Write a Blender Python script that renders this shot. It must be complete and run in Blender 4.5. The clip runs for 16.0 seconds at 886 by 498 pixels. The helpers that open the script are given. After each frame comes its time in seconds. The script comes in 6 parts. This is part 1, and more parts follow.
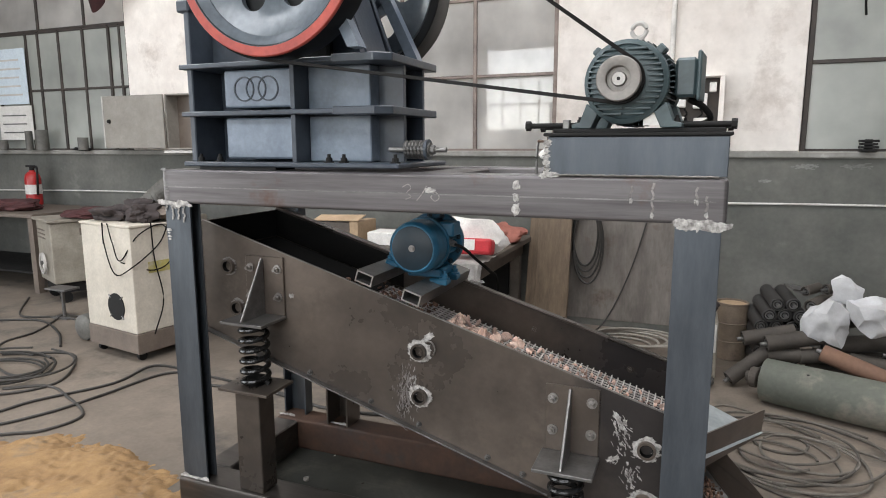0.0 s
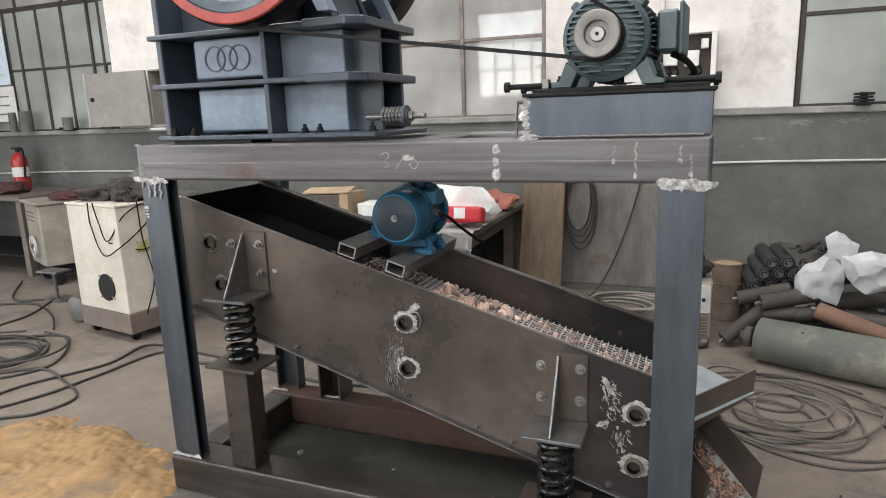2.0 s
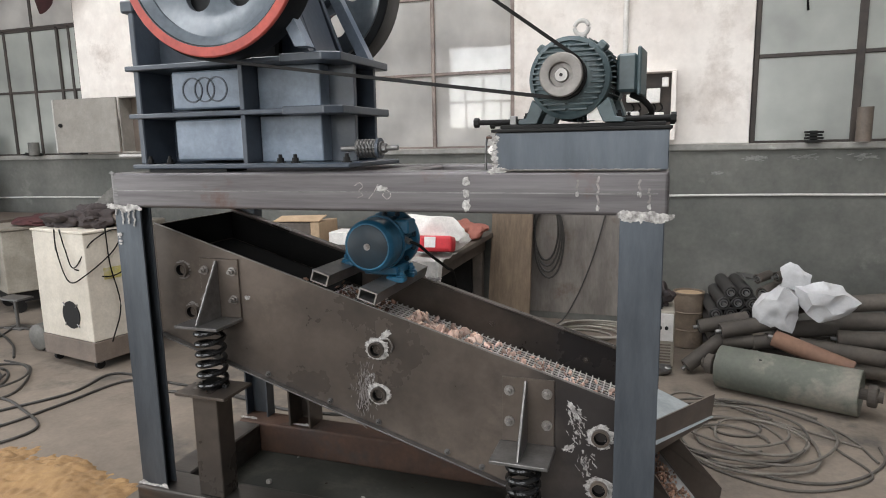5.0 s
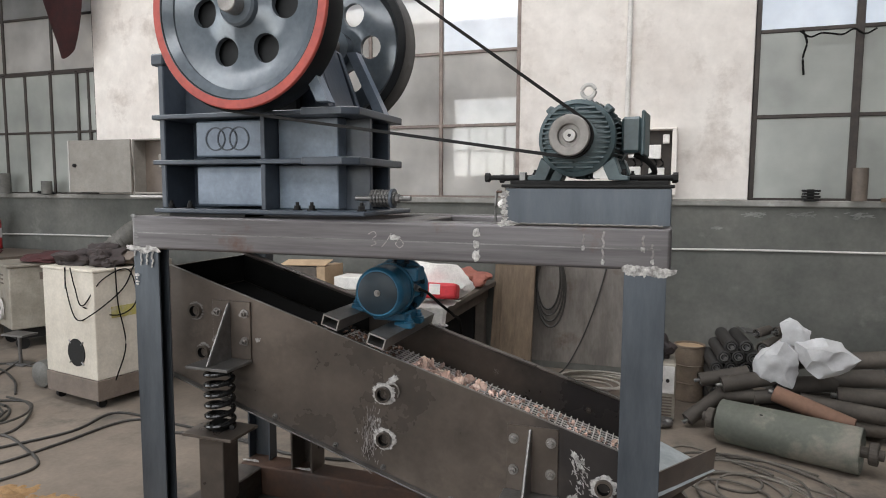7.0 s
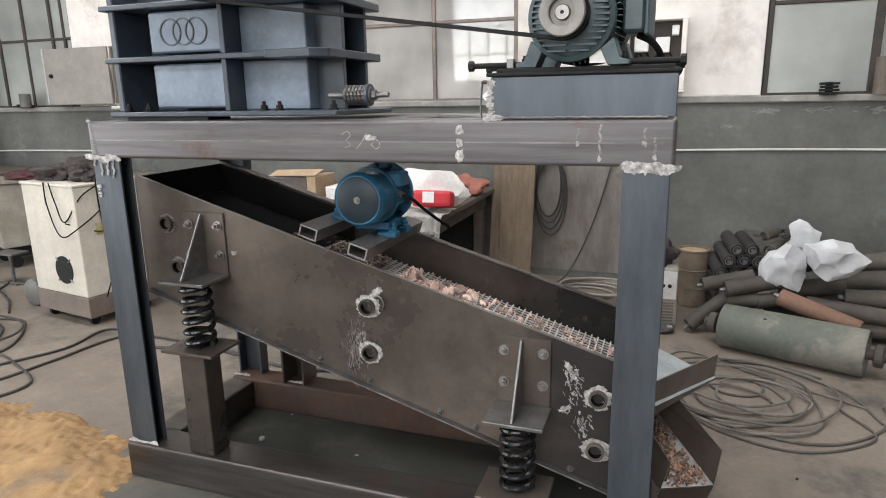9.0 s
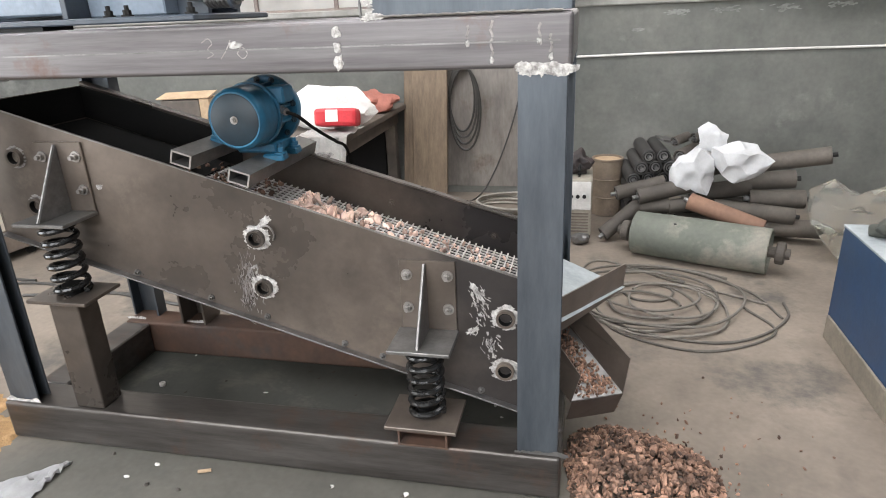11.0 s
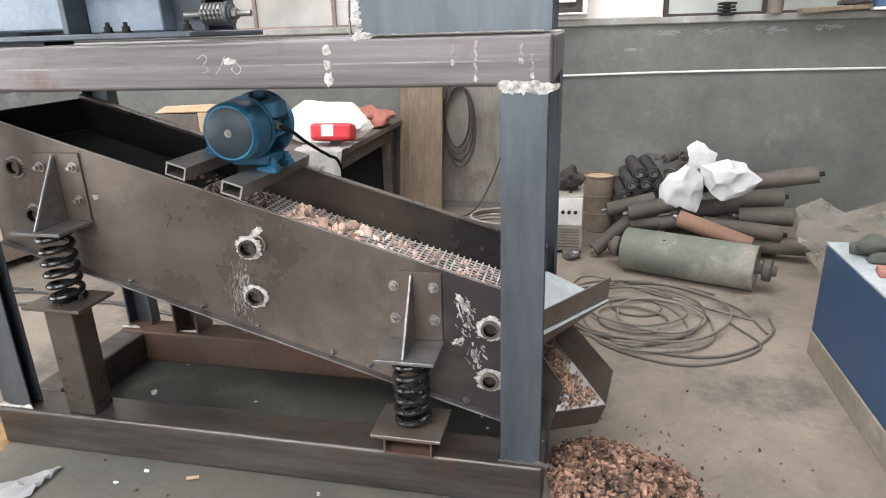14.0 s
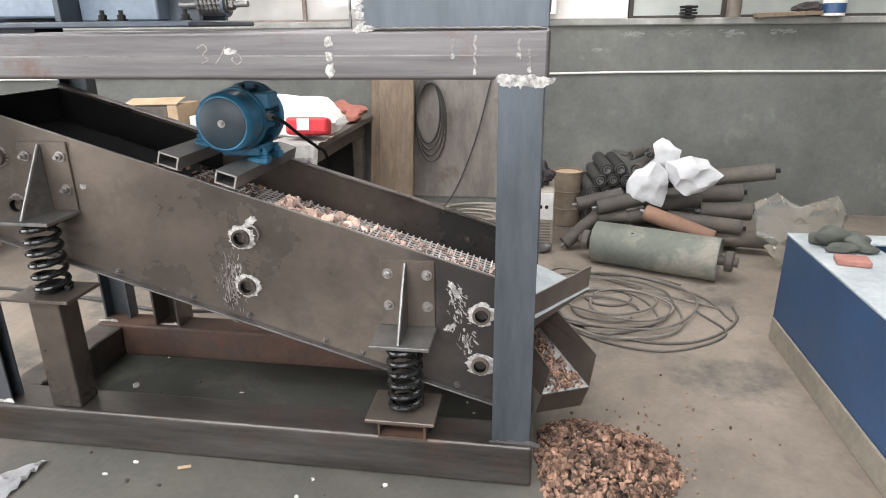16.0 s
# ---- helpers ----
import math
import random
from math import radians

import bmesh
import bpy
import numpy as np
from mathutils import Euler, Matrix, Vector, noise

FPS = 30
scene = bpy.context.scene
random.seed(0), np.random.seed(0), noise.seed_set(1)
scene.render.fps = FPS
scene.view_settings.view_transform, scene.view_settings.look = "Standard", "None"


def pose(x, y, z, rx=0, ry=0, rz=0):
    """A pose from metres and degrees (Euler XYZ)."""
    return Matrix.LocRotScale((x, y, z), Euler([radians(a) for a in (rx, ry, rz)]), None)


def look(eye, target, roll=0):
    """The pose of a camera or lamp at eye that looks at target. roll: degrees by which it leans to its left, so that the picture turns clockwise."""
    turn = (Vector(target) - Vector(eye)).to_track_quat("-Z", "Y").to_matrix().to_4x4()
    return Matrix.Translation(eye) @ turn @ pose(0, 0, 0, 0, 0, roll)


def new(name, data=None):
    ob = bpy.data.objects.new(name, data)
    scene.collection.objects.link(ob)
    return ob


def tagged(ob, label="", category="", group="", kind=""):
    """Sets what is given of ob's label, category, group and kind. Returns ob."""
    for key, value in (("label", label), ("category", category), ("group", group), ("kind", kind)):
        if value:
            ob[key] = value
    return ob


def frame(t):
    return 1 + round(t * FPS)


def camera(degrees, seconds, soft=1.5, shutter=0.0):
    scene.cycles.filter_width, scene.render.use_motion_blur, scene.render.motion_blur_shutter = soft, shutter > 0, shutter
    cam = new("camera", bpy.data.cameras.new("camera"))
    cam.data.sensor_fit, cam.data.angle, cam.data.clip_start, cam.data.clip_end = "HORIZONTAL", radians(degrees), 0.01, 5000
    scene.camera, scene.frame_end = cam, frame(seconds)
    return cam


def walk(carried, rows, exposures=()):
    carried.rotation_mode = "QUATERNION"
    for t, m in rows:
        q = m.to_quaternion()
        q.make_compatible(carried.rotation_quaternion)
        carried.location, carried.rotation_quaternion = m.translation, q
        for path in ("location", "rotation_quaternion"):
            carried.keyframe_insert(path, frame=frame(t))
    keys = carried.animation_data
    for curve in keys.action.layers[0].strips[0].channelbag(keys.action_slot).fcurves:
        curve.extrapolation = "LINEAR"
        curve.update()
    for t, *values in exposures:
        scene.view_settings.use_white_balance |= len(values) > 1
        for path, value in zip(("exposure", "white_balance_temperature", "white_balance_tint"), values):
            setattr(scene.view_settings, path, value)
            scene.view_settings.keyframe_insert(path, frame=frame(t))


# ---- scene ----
cam = camera(69.8, 16.0, soft=1.0)
PATH = [
    (0, (-0.017, 0.055, 1.492), (-0.748, 1.889, 1.168), -0.1),
    (0.5, (-0.011, 0.053, 1.488), (-0.725, 1.888, 1.139), -0.2),
    (1, (-0.003, 0.068, 1.483), (-0.707, 1.899, 1.095), -0.4),
    (1.5, (0.008, 0.097, 1.479), (-0.711, 1.916, 1.06), -1.5),
    (2, (0.019, 0.118, 1.479), (-0.705, 1.935, 1.062), -2.0),
    (2.5, (0.023, 0.125, 1.48), (-0.695, 1.945, 1.067), -2.0),
    (3, (0.024, 0.12, 1.484), (-0.658, 1.958, 1.088), -1.9),
    (5.3, (0.038, 0.044, 1.491), (-0.601, 1.915, 1.188), -1.0),
    (5.5, (0.035, 0.036, 1.497), (-0.619, 1.906, 1.218), -1.0),
    (6, (0.039, 0.01, 1.502), (-0.607, 1.89, 1.278), -0.5),
    (6.5, (0.037, -0.014, 1.508), (-0.621, 1.865, 1.318), -0.3),
    (7, (0.029, -0.023, 1.508), (-0.614, 1.862, 1.322), 0.3),
    (7.5, (0.016, -0.01, 1.505), (-0.602, 1.882, 1.315), 0.5),
    (8, (0.012, 0.009, 1.494), (-0.616, 1.892, 1.247), 0.3),
    (8.5, (0.021, 0.067, 1.482), (-0.619, 1.932, 1.146), -0.2),
    (9, (0.04, 0.164, 1.46), (-0.605, 2.0, 0.998), -1.0),
    (9.5, (0.066, 0.233, 1.447), (-0.515, 2.054, 0.859), -1.8),
    (10, (0.057, 0.252, 1.425), (-0.373, 2.101, 0.795), -1.3),
    (10.2, (0.056, 0.267, 1.423), (-0.34, 2.11, 0.755), -1.9),
    (12.3, (0.18, 0.397, 1.4), (-0.364, 2.186, 0.69), -3.8),
    (12.5, (0.175, 0.385, 1.405), (-0.388, 2.174, 0.711), -3.8),
    (13, (0.168, 0.352, 1.409), (-0.375, 2.154, 0.73), -3.0),
    (13.5, (0.159, 0.321, 1.416), (-0.327, 2.147, 0.759), -2.1),
    (14, (0.144, 0.294, 1.419), (-0.273, 2.135, 0.759), -1.8),
    (14.5, (0.115, 0.268, 1.417), (-0.303, 2.113, 0.768), -1.2),
    (15, (0.092, 0.249, 1.417), (-0.245, 2.104, 0.75), -0.5),
    (15.5, (0.066, 0.224, 1.414), (-0.222, 2.086, 0.743), -0.5),
    (16, (0.044, 0.205, 1.412), (-0.24, 2.069, 0.745), -0.6),
]
walk(cam, [(t, look(eye, target, roll)) for t, eye, target, roll in PATH],
     ((0, 0.66), (1.5, 0.72), (3, 0.8), (5.5, 0.57), (7, 0.42), (8.5, 0.55), (9, 0.82), (9.6, 1.18), (10.2, 1.38), (12.4, 1.46), (16, 1.5)))

# ---- light ----
world = bpy.data.worlds.new("world")
scene.world = world
world.use_nodes = True
wn = world.node_tree
sky = wn.nodes.new("ShaderNodeTexSky")
sky.sky_type, sky.sun_disc = "NISHITA", False
sky.sun_elevation, sky.sun_rotation = radians(38), radians(350)
wn.links.new(sky.outputs[0], wn.nodes["Background"].inputs[0])
wn.nodes["Background"].inputs[1].default_value = 0.15
SUN = new("sun", bpy.data.lights.new("sun", "SUN"))
SUN.data.energy, SUN.data.angle, SUN.data.color = 1.5, radians(12), (1.0, 0.97, 0.93)
SUN.matrix_world = look((-4.0, 14, 9.5), (-2, 2.5, 0))


def opening_light(x, y, z, wx, wy, watts, target, colour=(1.0, 0.985, 0.97)):
    """An area lamp that gives daylight at an opening of the hall."""
    ob = new("opening_lamp", bpy.data.lights.new("opening_lamp", "AREA"))
    ob.data.shape, ob.data.size, ob.data.size_y = "RECTANGLE", wx, wy
    ob.data.energy, ob.data.color = watts, colour
    ob.matrix_world = look((x, y, z), target)


# lamps at two unseen roof openings, added for soft light from above
opening_light(-2.5, -2.6, 5.35, 9.0, 1.6, 280, (-2.5, -2.6, 0))
opening_light(-1.5, 2.4, 5.35, 9.0, 1.6, 205, (-1.5, 2.4, 0))
opening_light(-1.5, -6.35, 2.9, 8.0, 2.2, 235, (-1.5, 0, 1.6))
# unseen opening in the west wall, added for key light from the left
opening_light(-9.45, -2.0, 2.1, 6.2, 4.0, 235, (0, -0.4, 1.7), (0.97, 0.985, 1.0))


# ---- materials ----
def mat(name, a, b=None, rough=0.5, metal=0.0, scale=6.0, grain=90.0, bump=0.15, stretch=(1, 1, 1), spot=None, spots=0.62,
        spot_scale=3.0, vary=0.12, spec=0.5, rough_var=0.15, bump_dist=0.002, grain_amount=0.35, mid=0.16, island=0.0, pool=None):
    """A worn surface: two tones in large clouds, fine grain, stains of a third tone, and a fine relief."""
    m = bpy.data.materials.new(name)
    m.use_nodes = True
    n, l = m.node_tree.nodes, m.node_tree.links
    p = n["Principled BSDF"]
    p.inputs["Metallic"].default_value = metal
    p.inputs["Specular IOR Level"].default_value = spec
    b = b or tuple(c * 0.72 for c in a)
    tc = n.new("ShaderNodeTexCoord")
    mp = n.new("ShaderNodeMapping")
    mp.inputs["Scale"].default_value = stretch
    l.new(tc.outputs["Object"], mp.inputs["Vector"])
    big = n.new("ShaderNodeTexNoise")
    big.inputs["Scale"].default_value, big.inputs["Detail"].default_value, big.inputs["Roughness"].default_value = scale, 6, 0.65
    fine = n.new("ShaderNodeTexNoise")
    fine.inputs["Scale"].default_value, fine.inputs["Detail"].default_value = grain, 4
    for t in (big, fine):
        l.new(mp.outputs[0], t.inputs["Vector"])
    ramp = n.new("ShaderNodeValToRGB")
    ramp.color_ramp.elements[0].position, ramp.color_ramp.elements[1].position = 0.34, 0.68
    ramp.color_ramp.elements[0].color, ramp.color_ramp.elements[1].color = (*b, 1), (*a, 1)
    l.new(big.outputs["Fac"], ramp.inputs["Fac"])
    col = ramp.outputs["Color"]
    if spot:
        st = n.new("ShaderNodeTexNoise")
        st.inputs["Scale"].default_value, st.inputs["Detail"].default_value, st.inputs["Roughness"].default_value = spot_scale, 8, 0.7
        l.new(tc.outputs["Object"], st.inputs["Vector"])
        sr = n.new("ShaderNodeValToRGB")
        sr.color_ramp.elements[0].position, sr.color_ramp.elements[1].position = spots - 0.06, spots + 0.08
        l.new(st.outputs["Fac"], sr.inputs["Fac"])
        mx = n.new("ShaderNodeMix")
        mx.data_type = "RGBA"
        l.new(sr.outputs["Color"], mx.inputs[0])
        l.new(col, mx.inputs[6])
        mx.inputs[7].default_value = (*spot, 1)
        col = mx.outputs[2]
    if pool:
        # a broad patch of one tone round a centre, with a broken edge
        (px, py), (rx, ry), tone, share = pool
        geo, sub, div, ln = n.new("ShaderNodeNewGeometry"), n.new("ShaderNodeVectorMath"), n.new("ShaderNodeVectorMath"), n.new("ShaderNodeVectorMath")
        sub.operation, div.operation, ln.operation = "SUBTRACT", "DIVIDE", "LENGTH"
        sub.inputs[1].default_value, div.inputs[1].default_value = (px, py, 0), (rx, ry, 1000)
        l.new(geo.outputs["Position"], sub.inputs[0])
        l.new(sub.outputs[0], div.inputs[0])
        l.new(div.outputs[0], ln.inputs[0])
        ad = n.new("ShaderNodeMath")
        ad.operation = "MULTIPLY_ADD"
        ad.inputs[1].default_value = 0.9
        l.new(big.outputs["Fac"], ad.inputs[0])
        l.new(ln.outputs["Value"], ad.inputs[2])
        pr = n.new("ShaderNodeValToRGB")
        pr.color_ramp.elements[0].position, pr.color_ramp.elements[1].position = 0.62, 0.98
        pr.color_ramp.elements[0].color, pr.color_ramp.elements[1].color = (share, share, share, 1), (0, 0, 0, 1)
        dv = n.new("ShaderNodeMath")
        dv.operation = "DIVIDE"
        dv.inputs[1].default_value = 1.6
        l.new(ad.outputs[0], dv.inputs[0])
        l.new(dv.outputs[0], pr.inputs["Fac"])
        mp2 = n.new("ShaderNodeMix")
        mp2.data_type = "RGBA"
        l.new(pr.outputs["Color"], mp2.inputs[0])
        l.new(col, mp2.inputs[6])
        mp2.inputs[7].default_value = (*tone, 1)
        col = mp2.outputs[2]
    info = n.new("ShaderNodeObjectInfo")
    add = n.new("ShaderNodeMath")
    add.operation = "MULTIPLY_ADD"
    add.inputs[1].default_value, add.inputs[2].default_value = vary * 2, 1 - vary
    l.new(info.outputs["Random"], add.inputs[0])
    gm = n.new("ShaderNodeMath")
    gm.operation = "MULTIPLY_ADD"
    gm.inputs[1].default_value, gm.inputs[2].default_value = grain_amount, 1 - grain_amount / 2
    l.new(fine.outputs["Fac"], gm.inputs[0])
    md = n.new("ShaderNodeTexNoise")
    md.inputs["Scale"].default_value, md.inputs["Detail"].default_value, md.inputs["Distortion"].default_value = scale * 5.3, 5, 0.6
    l.new(mp.outputs[0], md.inputs["Vector"])
    mm = n.new("ShaderNodeMath")
    mm.operation = "MULTIPLY_ADD"
    mm.inputs[1].default_value, mm.inputs[2].default_value = mid * 2, 1 - mid
    l.new(md.outputs["Fac"], mm.inputs[0])
    mk = n.new("ShaderNodeMath")
    mk.operation = "MULTIPLY"
    l.new(mm.outputs[0], mk.inputs[0])
    l.new(gm.outputs[0], mk.inputs[1])
    gm = mk
    if island:
        geo2, isl, mi = n.new("ShaderNodeNewGeometry"), n.new("ShaderNodeMath"), n.new("ShaderNodeMath")
        isl.operation, mi.operation = "MULTIPLY_ADD", "MULTIPLY"
        isl.inputs[1].default_value, isl.inputs[2].default_value = island * 2, 1 - island
        l.new(geo2.outputs["Random Per Island"], isl.inputs[0])
        l.new(isl.outputs[0], mi.inputs[0])
        l.new(gm.outputs[0], mi.inputs[1])
        gm = mi
    mu = n.new("ShaderNodeMath")
    mu.operation = "MULTIPLY"
    l.new(add.outputs[0], mu.inputs[0])
    l.new(gm.outputs[0], mu.inputs[1])
    hsv = n.new("ShaderNodeHueSaturation")
    l.new(col, hsv.inputs["Color"])
    l.new(mu.outputs[0], hsv.inputs["Value"])
    l.new(hsv.outputs[0], p.inputs["Base Color"])
    rr = n.new("ShaderNodeMath")
    rr.operation = "MULTIPLY_ADD"
    rr.inputs[1].default_value, rr.inputs[2].default_value = rough_var * 2, rough - rough_var
    l.new(big.outputs["Fac"], rr.inputs[0])
    l.new(rr.outputs[0], p.inputs["Roughness"])
    bp = n.new("ShaderNodeBump")
    bp.inputs["Strength"].default_value, bp.inputs["Distance"].default_value = bump, bump_dist
    l.new(fine.outputs["Fac"], bp.inputs["Height"])
    l.new(bp.outputs[0], p.inputs["Normal"])
    return m


M = {}
# its pool darkens the floor broadly under and in front of the stand
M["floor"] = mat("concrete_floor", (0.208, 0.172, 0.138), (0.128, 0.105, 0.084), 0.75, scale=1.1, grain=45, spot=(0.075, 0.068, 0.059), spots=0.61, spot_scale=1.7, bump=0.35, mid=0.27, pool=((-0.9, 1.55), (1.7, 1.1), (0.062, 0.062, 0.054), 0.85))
M["dado"] = mat("cement_dado", (0.165, 0.163, 0.148), (0.088, 0.091, 0.083), 0.85, scale=1.3, grain=30, spot=(0.205, 0.203, 0.186), spots=0.64, spot_scale=1.8, bump=0.4, mid=0.2)
M["ledge"] = mat("ledge_cement", (0.30, 0.29, 0.27), (0.19, 0.185, 0.17), 0.85, scale=3, grain=30, spot=(0.45, 0.44, 0.42), spots=0.66)
M["plaster"] = mat("white_plaster", (0.82, 0.775, 0.73), (0.65, 0.595, 0.55), 0.8, scale=1.8, grain=35, spot=(0.50, 0.44, 0.395), spots=0.585, spot_scale=1.5, bump=0.12, grain_amount=0.1, mid=0.12)
M["hall"] = mat("hall_paint", (0.16, 0.155, 0.15), (0.12, 0.117, 0.113), 0.8, scale=1.0, grain=20)
M["sash"] = mat("brown_sash", (0.055, 0.042, 0.035), (0.022, 0.018, 0.016), 0.6, scale=8)
M["sash_pale"] = mat("pale_sash", (0.24, 0.19, 0.165), (0.13, 0.10, 0.088), 0.6, scale=8)
M["beam"] = mat("mill_scale_beam", (0.172, 0.16, 0.163), (0.085, 0.078, 0.08), 0.36, 0.5, scale=5, grain=60, stretch=(0.25, 2.2, 5), spot=(0.11, 0.065, 0.05), spots=0.64, spot_scale=3, bump=0.08, mid=0.1, grain_amount=0.15)
M["base"] = mat("dirty_base_steel", (0.115, 0.105, 0.097), (0.05, 0.044, 0.04), 0.36, 0.5, scale=4, grain=60, stretch=(0.4, 2, 4), spot=(0.10, 0.065, 0.05), spots=0.6, spot_scale=4, bump=0.12, mid=0.2, grain_amount=0.3)
M["post"] = mat("blue_grey_steel", (0.092, 0.105, 0.121), (0.055, 0.064, 0.076), 0.40, 0.5, scale=4, grain=70, stretch=(3, 3, 0.6), bump=0.1, mid=0.1, grain_amount=0.12, spot=(0.09, 0.07, 0.06), spots=0.70)
M["plate"] = mat("dark_mill_plate", (0.15, 0.122, 0.102), (0.05, 0.043, 0.038), 0.31, 0.42, scale=1.7, grain=70, mid=0.2, spot=(0.17, 0.14, 0.115), spots=0.62, spot_scale=1.9, bump=0.08, rough_var=0.2, grain_amount=0.16)
M["side_plate"] = mat("stained_mill_plate", (0.15, 0.122, 0.102), (0.05, 0.043, 0.038), 0.31, 0.42, scale=1.7, grain=70, mid=0.2, spot=(0.17, 0.14, 0.115), spots=0.62, spot_scale=1.9, bump=0.08, rough_var=0.2, grain_amount=0.16, pool=((0.02, 2.3), (0.50, 1000), (0.026, 0.0245, 0.026), 0.85))
M["floor_sheet"] = mat("greenish_steel_sheet", (0.06, 0.063, 0.056), (0.034, 0.036, 0.032), 0.45, 0.3, scale=2, grain=50, spot=(0.10, 0.095, 0.082), spots=0.6)
M["rust"] = mat("rusty_steel", (0.115, 0.062, 0.04), (0.058, 0.036, 0.028), 0.75, 0.15, scale=4, grain=60, spot=(0.06, 0.05, 0.045), spots=0.6, bump=0.3)
M["bare"] = mat("bare_steel", (0.36, 0.345, 0.33), (0.2, 0.185, 0.175), 0.38, 0.75, scale=8, grain=90)
M["dull"] = mat("dull_steel", (0.24, 0.235, 0.23), (0.13, 0.125, 0.12), 0.38, 0.65, scale=8, grain=90)
M["weld"] = mat("white_weld_slag", (0.62, 0.60, 0.575), (0.15, 0.14, 0.132), 0.65, scale=55, grain=120, bump=0.5)
M["slag_dull"] = mat("dull_slag", (0.30, 0.275, 0.265), (0.17, 0.155, 0.15), 0.7, scale=40, grain=120)
M["chalk"] = mat("chalk_mark", (0.40, 0.37, 0.35), (0.24, 0.215, 0.21), 0.9, scale=30, grain=120)
# body enamel, darkened for the shade in the recesses
M["crusher"] = mat("grey_blue_enamel_shaded", (0.055, 0.069, 0.09), (0.033, 0.042, 0.057), 0.36, 0.0, scale=5, grain=55, spot=(0.07, 0.078, 0.09), spots=0.68, bump=0.35, spec=0.6)
# paler copy: light on the front panels and struts put into colour
M["crusher_pale"] = mat("grey_blue_enamel_lit", (0.18, 0.22, 0.275), (0.125, 0.153, 0.194), 0.33, 0.0, scale=7, grain=60, bump=0.6, spec=0.6)
M["wheel"] = mat("wheel_grey", (0.15, 0.174, 0.20), (0.095, 0.113, 0.132), 0.2, 0.1, scale=4, grain=50, bump=0.1)
M["wheel_dark"] = mat("wheel_black", (0.011, 0.012, 0.0135), (0.006, 0.0066, 0.0075), 0.45, 0.1, scale=5, spec=0.3)
M["red"] = mat("red_rim_paint", (0.50, 0.085, 0.06), (0.33, 0.055, 0.045), 0.45, scale=8, grain=60)
M["motor"] = mat("motor_green", (0.068, 0.10, 0.108), (0.04, 0.06, 0.066), 0.42, scale=9, grain=70, vary=0.06)
M["pulley"] = mat("cast_pulley", (0.25, 0.235, 0.22), (0.17, 0.158, 0.147), 0.5, 0.45, scale=8)
M["belt"] = mat("black_belt", (0.016, 0.015, 0.0145), (0.009, 0.009, 0.009), 0.8, scale=15, spec=0.25)
# rubber of cables and cups; also the black of sheets that imitate shade
M["rubber"] = mat("rubber_and_shade_black", (0.008, 0.0075, 0.007), (0.004, 0.004, 0.004), 0.85, scale=9, spec=0.15)
M["blue"] = mat("vibrator_blue", (0.022, 0.135, 0.235), (0.014, 0.075, 0.135), 0.36, scale=8, grain=60, spot=(0.04, 0.07, 0.10), spots=0.64, vary=0.08)
M["blue_dark"] = mat("vibrator_dark_blue", (0.007, 0.024, 0.038), (0.005, 0.015, 0.024), 0.45, scale=8, grain=60)
M["spring"] = mat("black_spring", (0.022, 0.022, 0.022), (0.012, 0.012, 0.012), 0.22, 0.3, scale=20)
M["wire"] = mat("screen_wire", (0.72, 0.69, 0.66), (0.52, 0.49, 0.47), 0.5, 0.2, scale=20)
M["stone"] = mat("broken_stone", (0.72, 0.56, 0.48), (0.46, 0.31, 0.25), 0.9, scale=14, grain=120, vary=0.05, bump=0.5, island=0.5)
M["gravel"] = mat("heap_gravel", (0.33, 0.195, 0.135), (0.09, 0.054, 0.039), 0.9, scale=14, grain=120, vary=0.05, bump=0.5, island=0.75)
M["cream"] = mat("cream_enamel", (0.61, 0.56, 0.48), (0.49, 0.445, 0.375), 0.5, scale=3, grain=60, spot=(0.33, 0.27, 0.2), spots=0.71, spot_scale=5)
M["cream_old"] = mat("old_cream_enamel", (0.33, 0.30, 0.25), (0.21, 0.188, 0.155), 0.6, scale=4, grain=60, spot=(0.18, 0.14, 0.11), spots=0.64, spot_scale=5)
M["brown"] = mat("brown_plinth", (0.17, 0.135, 0.11), (0.11, 0.088, 0.072), 0.6, scale=6)
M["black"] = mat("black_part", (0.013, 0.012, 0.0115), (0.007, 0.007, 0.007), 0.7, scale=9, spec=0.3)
M["glove"] = mat("dark_leather", (0.05, 0.036, 0.034), (0.025, 0.02, 0.02), 0.8, scale=9, grain=60)
M["maroon"] = mat("maroon_cloth", (0.085, 0.027, 0.027), (0.045, 0.016, 0.017), 0.85, scale=9)
M["extinguisher"] = mat("extinguisher_red", (0.45, 0.03, 0.03), (0.33, 0.022, 0.022), 0.35, scale=6)
M["paper"] = mat("white_paper", (0.78, 0.76, 0.73), (0.65, 0.63, 0.60), 0.8, scale=6)
M["bag"] = mat("white_woven_bag", (0.55, 0.55, 0.555), (0.40, 0.40, 0.405), 0.6, scale=5, grain=140, bump=0.2, mid=0.1, grain_amount=0.15)
M["redbox"] = mat("red_card", (0.55, 0.03, 0.04), (0.45, 0.025, 0.035), 0.5, scale=6)
M["orange"] = mat("faded_red_cloth", (0.42, 0.16, 0.12), (0.3, 0.11, 0.085), 0.8, scale=9)
M["card"] = mat("cardboard", (0.47, 0.34, 0.22), (0.36, 0.255, 0.16), 0.8, scale=6)
M["wood"] = mat("old_wood_board", (0.225, 0.165, 0.112), (0.135, 0.098, 0.068), 0.75, scale=5, grain=30, stretch=(6, 6, 0.5), bump=0.3)
M["table"] = mat("bench_top", (0.14, 0.115, 0.095), (0.075, 0.062, 0.052), 0.7, scale=4, grain=30)
